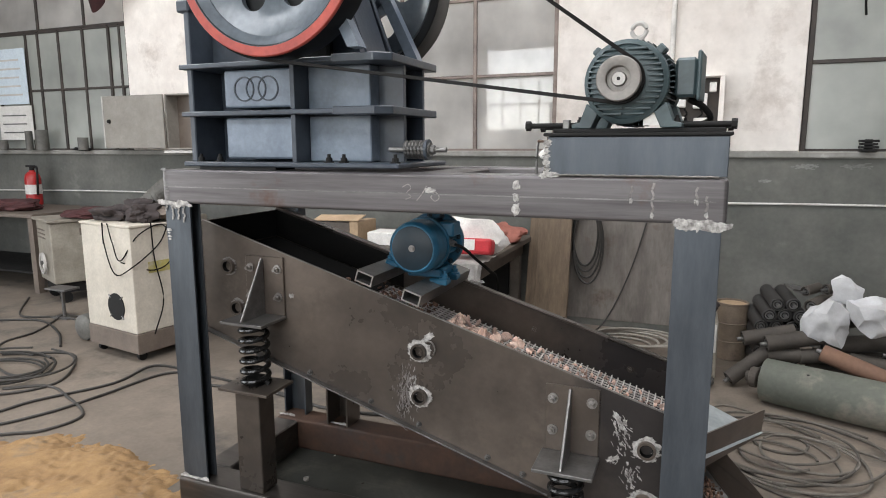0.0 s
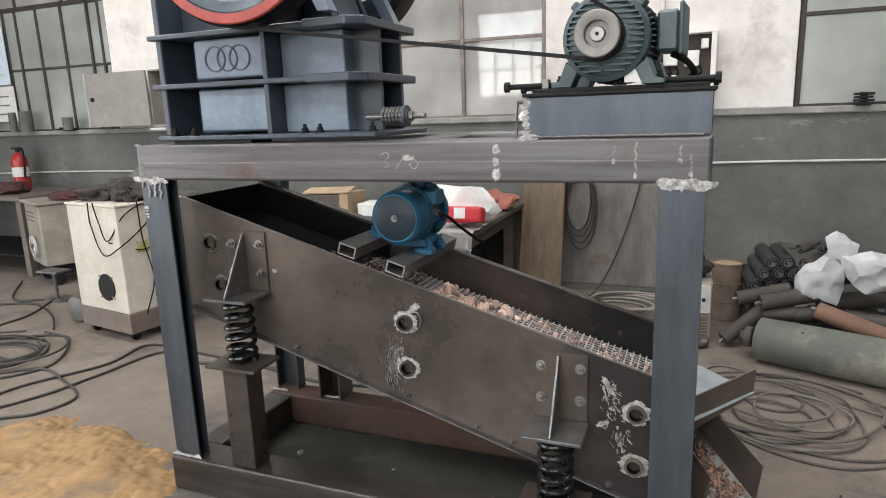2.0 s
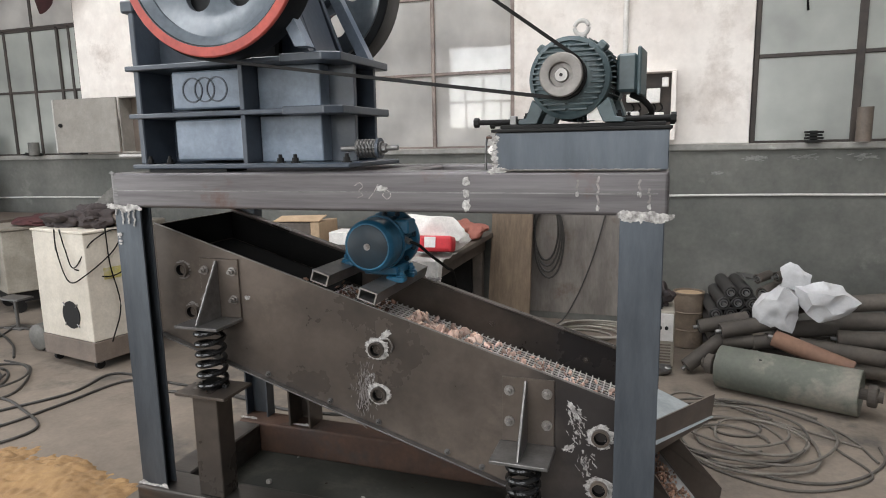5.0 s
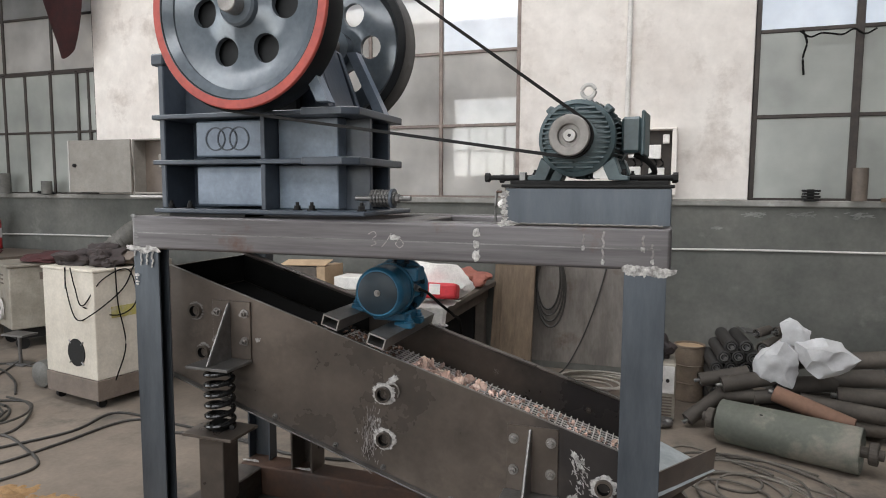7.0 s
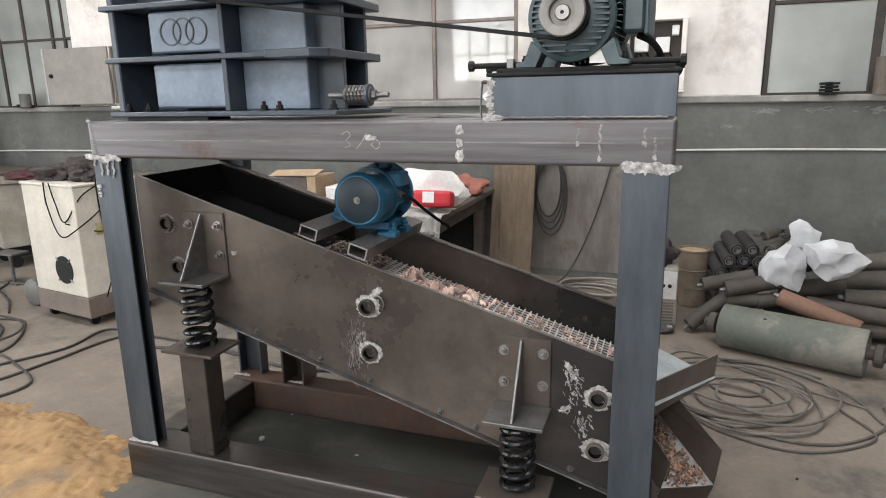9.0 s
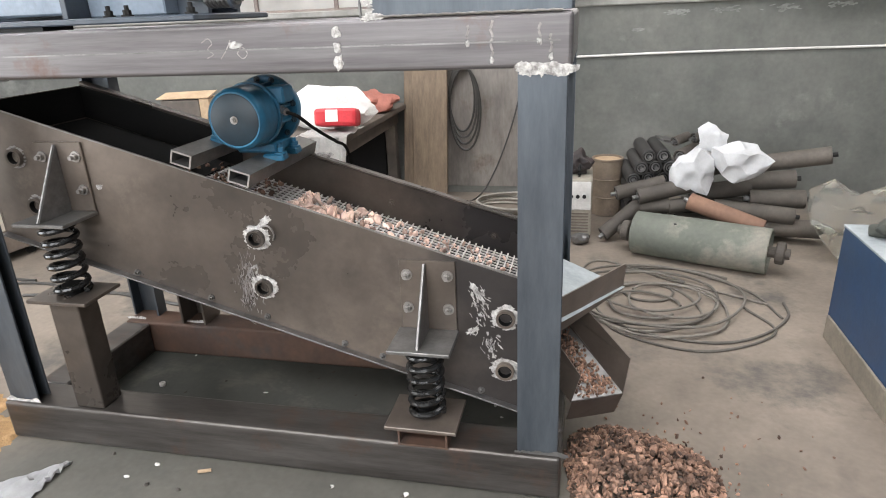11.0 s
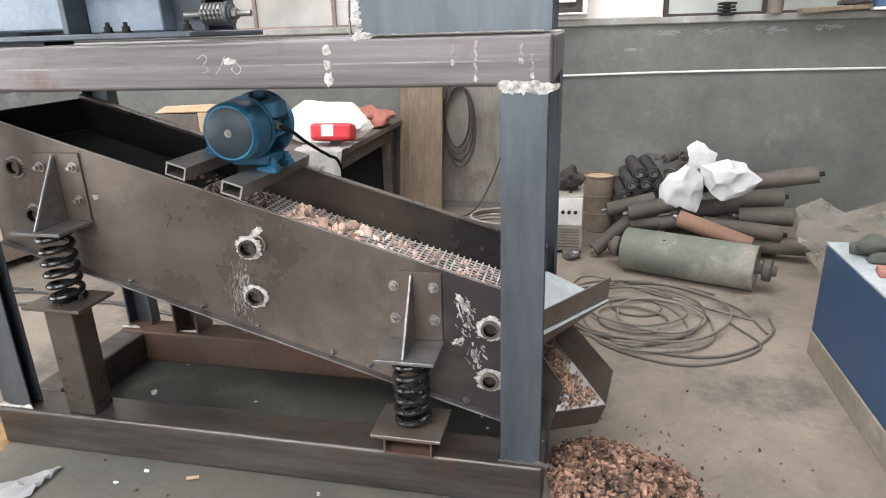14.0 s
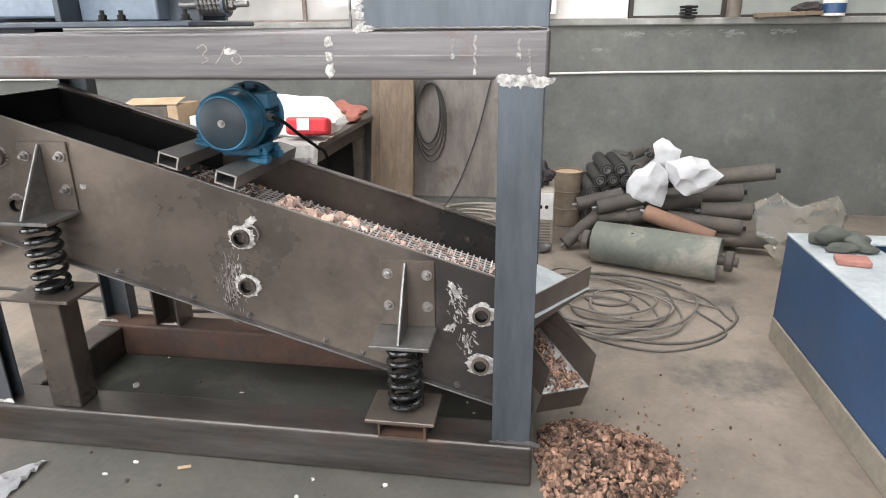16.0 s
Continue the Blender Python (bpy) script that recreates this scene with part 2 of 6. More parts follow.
M["barrel"] = mat("brown_barrel", (0.20, 0.155, 0.115), (0.12, 0.092, 0.068), 0.65, 0.1, scale=5, spot=(0.08, 0.06, 0.05), spots=0.62)
M["roller"] = mat("dusty_dark_roller", (0.098, 0.084, 0.071), (0.048, 0.041, 0.035), 0.75, 0.1, scale=4, grain=50, vary=0.25)
M["roller_rust"] = mat("rust_brown_roller", (0.24, 0.135, 0.09), (0.16, 0.09, 0.062), 0.8, scale=4, grain=50)
M["drum"] = mat("dusty_green_drum", (0.185, 0.195, 0.16), (0.125, 0.133, 0.11), 0.75, 0.1, scale=3, grain=50, spot=(0.28, 0.255, 0.215), spots=0.56)
M["cable"] = mat("grey_cable", (0.052, 0.047, 0.042), (0.03, 0.028, 0.025), 0.55, scale=7, vary=0.3)
M["cable_pale"] = mat("pale_cable", (0.36, 0.33, 0.29), (0.25, 0.23, 0.2), 0.7, scale=7)
M["sand"] = mat("yellow_sand", (0.40, 0.25, 0.115), (0.25, 0.15, 0.07), 0.95, scale=5, grain=160, bump=0.5, spot=(0.20, 0.155, 0.11), spots=0.62, bump_dist=0.006)
M["bluebox"] = mat("royal_blue_paint", (0.024, 0.066, 0.15), (0.018, 0.046, 0.10), 0.4, scale=4, grain=60)
M["galv"] = mat("pale_steel_rim", (0.42, 0.45, 0.46), (0.3, 0.33, 0.34), 0.55, 0.2, scale=6, grain=60)
M["dusty_steel"] = mat("dusty_tan_steel", (0.25, 0.215, 0.17), (0.15, 0.13, 0.105), 0.8, scale=5, grain=60)
M["brickred"] = mat("brick_red", (0.36, 0.16, 0.13), (0.27, 0.12, 0.095), 0.85, scale=9)
M["hose"] = mat("grey_duct", (0.15, 0.145, 0.13), (0.08, 0.076, 0.07), 0.6, scale=9)
M["conduit"] = mat("pale_conduit", (0.62, 0.60, 0.57), (0.47, 0.45, 0.43), 0.6, scale=6)
M["box_metal"] = mat("beige_switch_box", (0.32, 0.295, 0.262), (0.235, 0.215, 0.19), 0.55, scale=5)
M["yellow"] = mat("yellow_label", (0.50, 0.44, 0.14), (0.36, 0.31, 0.12), 0.6, spot=(0.5, 0.45, 0.36), spots=0.55, spot_scale=9)
M["dado_pale"] = mat("stained_pale_cement", (0.225, 0.203, 0.182), (0.125, 0.11, 0.098), 0.85, scale=3, grain=30, stretch=(2.2, 1, 0.6), spot=(0.12, 0.09, 0.07), spots=0.62, spot_scale=2.5, bump=0.3)
M["roller_black"] = mat("black_roller", (0.05, 0.047, 0.044), (0.028, 0.026, 0.025), 0.6, 0.1, scale=6, vary=0.2)
M["glove_green"] = mat("grey_green_cloth", (0.085, 0.09, 0.075), (0.045, 0.047, 0.04), 0.85, scale=9, grain=60)
M["smear"] = mat("rubbed_cement", (0.24, 0.24, 0.225), (0.17, 0.17, 0.16), 0.85, scale=20, grain=60)
M["poster"] = mat("pale_blue_poster", (0.60, 0.68, 0.74), (0.52, 0.6, 0.67), 0.6)


def pane_material(name, tone, clear, see=0.0, haze=0.035):
    """Dusty window glass: a grey film that daylight shines through, with a gloss over it."""
    m = bpy.data.materials.new(name)
    m.use_nodes = True
    n, l = m.node_tree.nodes, m.node_tree.links
    p = n["Principled BSDF"]
    p.inputs["Roughness"].default_value = 0.7
    p.inputs["Specular IOR Level"].default_value = 0.0
    tr = n.new("ShaderNodeBsdfTranslucent")
    tc, no = n.new("ShaderNodeTexCoord"), n.new("ShaderNodeTexNoise")
    no.inputs["Scale"].default_value, no.inputs["Detail"].default_value = 1.9, 8
    l.new(tc.outputs["Object"], no.inputs["Vector"])
    r = n.new("ShaderNodeValToRGB")
    r.color_ramp.elements[0].position, r.color_ramp.elements[1].position = 0.3, 0.7
    r.color_ramp.elements[0].color = (*[c * 0.58 for c in tone], 1)
    r.color_ramp.elements[1].color = (*tone, 1)
    l.new(no.outputs["Fac"], r.inputs["Fac"])
    info, hsv = n.new("ShaderNodeObjectInfo"), n.new("ShaderNodeHueSaturation")
    ma = n.new("ShaderNodeMath")
    ma.operation = "MULTIPLY_ADD"
    ma.inputs[1].default_value, ma.inputs[2].default_value = 0.25, 0.87
    l.new(info.outputs["Random"], ma.inputs[0])
    l.new(ma.outputs[0], hsv.inputs["Value"])
    l.new(r.outputs[0], hsv.inputs["Color"])
    l.new(hsv.outputs[0], p.inputs["Base Color"])
    l.new(hsv.outputs[0], tr.inputs["Color"])
    mix = n.new("ShaderNodeMixShader")
    mix.inputs[0].default_value = clear
    l.new(p.outputs[0], mix.inputs[1])
    l.new(tr.outputs[0], mix.inputs[2])
    fr, gl, top = n.new("ShaderNodeFresnel"), n.new("ShaderNodeBsdfGlossy"), n.new("ShaderNodeMixShader")
    fr.inputs["IOR"].default_value, gl.inputs["Roughness"].default_value = 1.75, haze
    l.new(fr.outputs[0], top.inputs[0])
    body = mix
    if see:
        # wiped glass: part of the pane lets the sky show
        tp, body = n.new("ShaderNodeBsdfTransparent"), n.new("ShaderNodeMixShader")
        body.inputs[0].default_value = see
        l.new(mix.outputs[0], body.inputs[1])
        l.new(tp.outputs[0], body.inputs[2])
    l.new(body.outputs[0], top.inputs[1])
    l.new(gl.outputs[0], top.inputs[2])
    l.new(top.outputs[0], n["Material Output"].inputs["Surface"])
    return m


M["pane"] = pane_material("dusty_pane", (0.46, 0.475, 0.44), 0.24, 0.0, 0.35)
M["pane_clear"] = pane_material("clear_pane", (0.93, 0.93, 0.93), 0.95, 0.55)
M["cable_dust"] = mat("dust_covered_cable", (0.17, 0.152, 0.13), (0.095, 0.085, 0.073), 0.8, scale=7, vary=0.3)
M["pane_bright"] = pane_material("bright_dusty_pane", (0.90, 0.875, 0.84), 0.75)
film = bpy.data.materials.new("clear_plastic_film")
film.use_nodes = True
fp = film.node_tree.nodes["Principled BSDF"]
fp.inputs["Base Color"].default_value = (0.86, 0.86, 0.81, 1)
fp.inputs["Roughness"].default_value, fp.inputs["Transmission Weight"].default_value, fp.inputs["IOR"].default_value = 0.16, 0.93, 1.12
M["film"] = film

# ---- mesh helpers ----
HOME = {}
FLOOR = -0.028     # top of the floor; the stand is measured from the underside of its spring posts
SHIFT = [Vector((0, 0, 0))]


def lay(dx=0.0, dy=0.0, dz=0.0):
    """Sets off the things that are built next, as one group."""
    SHIFT[0] = Vector((dx, dy, dz))



def thing(name, at, label, category, group="", kind=""):
    """An Empty at a thing's base; its parts are given in the place's own metres."""
    ob = new(name)
    ob.empty_display_size = 0.05
    ob.location = Vector(at) + SHIFT[0]
    HOME[ob] = Vector(at)
    return tagged(ob, label, category, group, kind)


def part(name, bm, material, parent, label="", smooth=False):
    """Links a bmesh as one mesh object under a thing or a part."""
    me = bpy.data.meshes.new(name)
    home = HOME[parent]
    bmesh.ops.translate(bm, verts=bm.verts, vec=-home)
    bmesh.ops.recalc_face_normals(bm, faces=bm.faces)
    bm.to_mesh(me)
    bm.free()
    me.materials.append(M[material])
    if smooth:
        me.shade_smooth()
        me.set_sharp_from_angle(angle=radians(38))
    ob = new(name, me)
    ob.parent = parent
    HOME[ob] = home
    return tagged(ob, label)


def single(name, bm, material, label, category, group="", kind="", smooth=False, at=None):
    """Links a bmesh as a thing of one mesh, with its origin at the middle of its base."""
    if at is None:
        xs, ys, zs = zip(*[v.co for v in bm.verts])
        at = ((min(xs) + max(xs)) / 2, (min(ys) + max(ys)) / 2, min(zs))
    bmesh.ops.translate(bm, verts=bm.verts, vec=-Vector(at))
    bmesh.ops.recalc_face_normals(bm, faces=bm.faces)
    me = bpy.data.meshes.new(name)
    bm.to_mesh(me)
    bm.free()
    me.materials.append(M[material])
    if smooth:
        me.shade_smooth()
        me.set_sharp_from_angle(angle=radians(38))
    ob = new(name, me)
    ob.location = Vector(at) + SHIFT[0]
    HOME[ob] = Vector(at)
    return tagged(ob, label, category, group, kind)


def soften(bm, w, seg=1, angle=30):
    edges = [e for e in bm.edges if len(e.link_faces) == 2 and e.calc_face_angle(0) > radians(angle)]
    if w > 0 and edges:
        bmesh.ops.bevel(bm, geom=edges, offset=w, segments=seg, affect="EDGES", profile=0.5)
    return bm


def box(x0, x1, y0, y1, z0, z1, w=0.0, seg=1, bm=None, m=None):
    b = bmesh.new()
    bmesh.ops.create_cube(b, size=1)
    for v in b.verts:
        v.co = Vector(((x0 + x1) / 2 + v.co.x * (x1 - x0), (y0 + y1) / 2 + v.co.y * (y1 - y0), (z0 + z1) / 2 + v.co.z * (z1 - z0)))
    soften(b, w, seg)
    if m:
        b.transform(m)
    return join(bm, b)


def join(bm, b):
    if bm is None:
        return b
    me = bpy.data.meshes.new("temporary")
    b.to_mesh(me)
    b.free()
    bm.from_mesh(me)
    bpy.data.meshes.remove(me)
    return bm


def frame_of(a, b):
    a, b = Vector(a), Vector(b)
    q = (b - a).to_track_quat("Z", "Y")
    return Matrix.Translation(a) @ q.to_matrix().to_4x4(), (b - a).length


def rod(a, b, r, r2=None, n=16, w=0.0, bm=None):
    """A round bar from a to b."""
    m, length = frame_of(a, b)
    k = bmesh.new()
    bmesh.ops.create_cone(k, cap_ends=True, segments=n, radius1=r, radius2=r if r2 is None else r2, depth=length)
    bmesh.ops.translate(k, verts=k.verts, vec=(0, 0, length / 2))
    soften(k, w, 1, 50)
    k.transform(m)
    return join(bm, k)


def lathe(profile, a, b, n=32, bm=None, close=True):
    """A turned body: (radius, distance along the axis) pairs, about the axis from a towards b."""
    m, _ = frame_of(a, b)
    k = bmesh.new()
    rings = []
    for r, d in profile:
        rings.append([k.verts.new((r * math.cos(2 * math.pi * i / n), r * math.sin(2 * math.pi * i / n), d)) for i in range(n)])
    for p, q in zip(rings, rings[1:]):
        for i in range(n):
            k.faces.new((p[i], p[(i + 1) % n], q[(i + 1) % n], q[i]))
    if close:
        k.faces.new(rings[0][::-1])
        k.faces.new(rings[-1])
    k.transform(m)
    return join(bm, k)


def ring(profile, a, b, n=32, bm=None):
    """A turned body with a hole: a closed profile."""
    return lathe(list(profile) + [profile[0]], a, b, n, bm, close=False)


def sweep(points, r, n=8, bm=None, closed=False):
    """A round bar along a line of points."""
    k = bmesh.new()
    pts = [Vector(p) for p in points]
    rings, up = [], Vector((0, 0, 1))
    for i, p in enumerate(pts):
        d = (pts[min(i + 1, len(pts) - 1)] - pts[max(i - 1, 0)]).normalized()
        u = d.cross(up)
        u = u.normalized() if u.length > 1e-3 else d.orthogonal().normalized()
        v = u.cross(d)
        rings.append([k.verts.new(p + r * (math.cos(2 * math.pi * j / n) * u + math.sin(2 * math.pi * j / n) * v)) for j in range(n)])
    for p, q in zip(rings, rings[1:]):
        for j in range(n):
            k.faces.new((p[j], p[(j + 1) % n], q[(j + 1) % n], q[j]))
    k.faces.new(rings[0][::-1])
    k.faces.new(rings[-1])
    return join(bm, k)


def smooth_line(points, steps=6):
    """Points along a curve through the given ones."""
    p = [Vector(q) for q in points]
    p = [2 * p[0] - p[1]] + p + [2 * p[-1] - p[-2]]
    out = []
    for i in range(1, len(p) - 2):
        for s in range(steps):
            t = s / steps
            out.append(0.5 * (2 * p[i] + (p[i + 1] - p[i - 1]) * t + (2 * p[i - 1] - 5 * p[i] + 4 * p[i + 1] - p[i + 2]) * t * t
                              + (3 * p[i] - p[i - 1] - 3 * p[i + 1] + p[i + 2]) * t ** 3))
    return out + [p[-2]]


def prism(outline, axis, lo, hi, w=0.0, bm=None):
    """A flat plate: an outline in the two other axes, thick from lo to hi along axis."""
    k = bmesh.new()
    put = {"x": lambda a, b, c: (c, a, b), "y": lambda a, b, c: (a, c, b), "z": lambda a, b, c: (a, b, c)}[axis]
    lower = [k.verts.new(put(a, b, lo)) for a, b in outline]
    upper = [k.verts.new(put(a, b, hi)) for a, b in outline]
    k.faces.new(lower[::-1])
    k.faces.new(upper)
    for i in range(len(outline)):
        j = (i + 1) % len(outline)
        k.faces.new((lower[i], lower[j], upper[j], upper[i]))
    bmesh.ops.recalc_face_normals(k, faces=k.faces)
    soften(k, w)
    return join(bm, k)


def sheet(corners, thick, bm=None, w=0.0):
    """A plate over three or four corners, thick along its own normal."""
    k = bmesh.new()
    c = [Vector(p) for p in corners]
    nrm = (c[1] - c[0]).cross(c[2] - c[0]).normalized() * thick
    a = [k.verts.new(p) for p in c]
    b = [k.verts.new(p + nrm) for p in c]
    k.faces.new(a[::-1])
    k.faces.new(b)
    for i in range(len(c)):
        j = (i + 1) % len(c)
        k.faces.new((a[i], a[j], b[j], b[i]))
    soften(k, w)
    return join(bm, k)


def lump(centre, size, rough=0.25, seed=0, sub=2, bm=None, freq=2.0, flat=False):
    """A rounded, uneven lump."""
    k = bmesh.new()
    bmesh.ops.create_icosphere(k, subdivisions=sub, radius=1)
    off = Vector((seed * 7.3, seed * 3.1, seed * 1.7))
    for v in k.verts:
        f = 1 + rough * noise.noise(v.co * freq + off) * 1.6
        v.co = Vector((v.co.x * size[0] * f, v.co.y * size[1] * f, v.co.z * size[2] * f))
        if flat:
            v.co.z = max(v.co.z, -size[2] * 0.35)
    bmesh.ops.translate(k, verts=k.verts, vec=centre)
    return join(bm, k)


def bead(points, r, seed=0, bm=None):
    """A ragged weld bead along points."""
    rnd = random.Random(seed)
    for i, p in enumerate(points):
        q = (p[0] + rnd.uniform(-r, r) * 0.5, p[1] - r * 0.1, p[2] + rnd.uniform(-r, r) * 0.5)
        s = r * rnd.uniform(0.55, 1.35)
        bm = lump(q, (s * 1.9, s * 0.12, s * 1.0), 0.6, seed + i, 3, bm, 2.2)
    return bm


def flake(x, z, ln, wd, ang, y, seed, bm=None):
    """A thin ragged flake on an upright face."""
    k = lump((0, 0, 0), (1, 1, 1), 0.85, seed, 3, freq=3.2)
    k.transform(Matrix.Translation((x, y, z)) @ Matrix.Rotation(-ang, 4, "Y") @ Matrix.Diagonal((ln, 0.0022, wd, 1)))
    return join(bm, k)


def nut(at, axis, r, h, bm=None, washer=True):
    a = Vector(at)
    d = Vector(axis)
    if washer:
        bm = rod(a, a + d * h * 0.25, r * 1.45, n=16, bm=bm)
    bm = rod(a + d * h * 0.25, a + d * h * 0.9, r, n=6, bm=bm, w=0.001)
    return rod(a + d * h * 0.85, a + d * h * 1.5, r * 0.55, n=10, bm=bm)

# ---- the hall ----
WY = 5.40          # inner face of the far wall
SILL = 1.44        # top of the cement dado
H = 5.5
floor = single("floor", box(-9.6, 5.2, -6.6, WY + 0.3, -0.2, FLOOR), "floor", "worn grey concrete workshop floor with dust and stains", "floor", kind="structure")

# far wall: cement dado below, white plaster piers between steel windows
wall = thing("wall_north", (-2, WY, 0), "far wall with a grey cement dado and white plaster piers", "wall", kind="structure")
part("dado", box(-9.5, 5.1, WY, WY + 0.3, FLOOR, SILL - 0.05), "dado", wall, "grey cement dado with pale stains")
part("sill", box(-9.5, 5.1, WY - 0.03, WY + 0.3, SILL - 0.05, SILL, 0.008), "ledge", wall, "chipped cement sill")
PIERS = ((-5.83, -3.92), (-1.135, 0.665), (3.45, 5.1))
for a, b in PIERS:
    part("pier", box(a, b, WY, WY + 0.3, SILL, 4.1, 0.006), "plaster", wall, "stained white plaster pier")
part("upper_wall", box(-9.5, 5.1, WY, WY + 0.3, 4.1, H), "plaster", wall)
part("wall_pipe", sweep(smooth_line([(x, WY - 0.012, 1.04 + 0.011 * x + 0.006 * math.sin(x * 1.7)) for x in np.linspace(-9.4, 5.0, 18)], 3), 0.0085, 8), "conduit", wall, "thin pale pipe along the dado", True)
part("conduit", rod((-0.25, WY - 0.015, SILL + 0.55), (-0.25, WY - 0.015, 4.1), 0.02), "conduit", wall, "plastered-over vertical conduit", True)

# west wall, left open where the added side lamp stands
k = None
for y0, y1, z0, z1 in ((-6.6, -5.2, FLOOR, H), (-5.2, 1.2, 4.2, H), (1.2, WY + 0.3, FLOOR, H)):
    k = box(-9.6, -9.5, y0, y1, z0, z1, bm=k)
wall_w = single("wall_west", k, "hall", "plain grey side wall with a wide unseen opening added for light", "wall", kind="structure")
wall_e = single("wall_east", box(5.1, 5.2, -6.6, WY + 0.3, FLOOR, H), "hall", "plain grey side wall of the workshop", "wall", kind="structure")
k = None
for x0, x1, z0, z1 in ((-9.5, -5.5, FLOOR, H), (2.5, 5.1, FLOOR, H), (-5.5, 2.5, FLOOR, 1.8), (-5.5, 2.5, 4.0, H)):
    k = box(x0, x1, -6.6, -6.5, z0, z1, bm=k)
wall_s = single("wall_south", k, "hall", "plain grey wall with a band of windows", "wall", kind="structure")
# unseen roof, with openings added for the two overhead lamps
cb = None
for y0, y1 in ((-6.6, -3.4), (-1.8, 1.6), (3.2, WY + 0.3)):
    cb = box(-9.6, 5.2, y0, y1, H, H + 0.12, bm=cb)
for y0, y1 in ((-3.4, -1.8), (1.6, 3.2)):
    for x0, x1 in ((-9.6, -7.0), (3.0, 5.2)):
        cb = box(x0, x1, y0, y1, H, H + 0.12, bm=cb)
single("ceiling", cb, "hall", "plain grey unseen roof with two long openings added for light", "ceiling", kind="structure")


def steel_window(name, xs, zs, sash, pane, label, thick=0.022, bold=()):
    """A steel window: stiles, rails and one pane of glass for each field."""
    w = thing(name, ((xs[0] + xs[-1]) / 2, WY + 0.05, zs[0]), label, "window", kind="structure")
    y0, y1 = WY + 0.03, WY + 0.075
    for i, x in enumerate(xs):
        t = thick * (1.5 if i in bold else 1.0)
        part("stile", box(x - t, x + t, y0, y1, zs[0] - 0.004, zs[-1], 0.004), sash, w)
    for z in zs:
        for a, b in zip(xs, xs[1:]):
            part("rail", box(a + thick, b - thick, y0 + 0.003, y1 - 0.003, z - thick * 0.8, z + thick * 0.8, 0.004), sash, w)
    for a, b in zip(xs, xs[1:]):
        for c, d in zip(zs, zs[1:]):
            clear = c > 2.7 and (pane == "pane_bright" and a > -2.0 or pane == "pane") or c > 3.3
            g = part("pane", box(a + thick, b - thick, y0 + 0.018, y0 + 0.024, c + thick * 0.8, d - thick * 0.8), "pane_clear" if clear else pane, w)
            g.rotation_euler = (random.uniform(-0.004, 0.004), 0, random.uniform(-0.004, 0.004))
    return w


w5 = thing("window_5", (-1.5, -6.45, 1.8), "long band of steel windows in the opposite wall", "window", kind="structure")
for i in range(17):
    part("stile", box(-5.5 + 0.5 * i - 0.025, -5.5 + 0.5 * i + 0.025, -6.34, -6.30, 1.8, 4.0), "sash", w5)
for z in (1.8, 2.5, 3.2, 4.0):
    part("rail", box(-5.5, 2.5, -6.299, -6.27, z - 0.03, z + 0.03), "sash", w5)
ZS = (SILL + 0.004, 2.075, 2.71, 3.35, 4.08)
steel_window("window_1", (-9.3, -8.55, -7.95, -7.435, -7.234, -6.898, -6.512, -6.122, -5.954, -5.85), (SILL + 0.004, 2.13, 2.78), "sash", "pane", "rusty steel window with grimy grey panes", 0.016)
steel_window("window_4", (-9.3, -8.55, -7.9, -7.207, -6.466, -5.85), (2.803, 3.4, 4.08), "sash", "pane_bright", "upper lights of the rusty steel window", 0.016)
steel_window("window_2", (-3.90, -3.24, -2.55, -1.86, -1.157), ZS, "sash_pale", "pane_bright", "steel window with bright dusty panes", 0.017)
steel_window("window_3", (0.69, 1.36, 2.05, 2.75, 3.43), ZS, "sash", "pane", "steel window with dark sashes and grey dusty panes", 0.018, bold=(1,))

# ---- the welded steel stand ----
X0, X1, Y0, Y1 = -1.945, 0.065, 1.95, 2.72
TOP, BW = 1.40, 0.13
stand = thing("machine_stand", ((X0 + X1) / 2, (Y0 + Y1) / 2, 0), "welded steel stand of box beams and blue-grey posts", "machine stand")


def channel_beam(a, b, y0, y1, z0, z1, w=0.011):
    return box(a, b, y0, y1, z0, z1, w, 3)


part("top_beam", channel_beam(X0, X1, Y0, Y0 + BW, TOP - BW, TOP), "beam", stand, "mill-scale grey box beam with welds")
part("top_beam", channel_beam(X0, X1, Y1 - BW, Y1, TOP - BW, TOP), "beam", stand)
for x in (X0, X1 - BW, -0.95, -0.47):
    part("cross_beam", box(x, x + BW, Y0 + BW + 0.002, Y1 - BW - 0.002, TOP - BW + 0.004, TOP - 0.004, 0.006), "beam", stand)
part("base_beam", channel_beam(X0 - 0.015, X1, Y0 - 0.016, Y0 + BW, FLOOR, 0.125), "base", stand, "brown-grey base beam lying on the floor")
part("base_beam", channel_beam(X0, X1, Y1 - BW, Y1, FLOOR, 0.125), "rust", stand, "rusty base beam lying on the floor")
for x in (X0, X1 - BW):
    part("base_beam", box(x, x + BW, Y0 + BW + 0.002, Y1 - BW - 0.002, FLOOR, 0.122, 0.006), "base", stand)
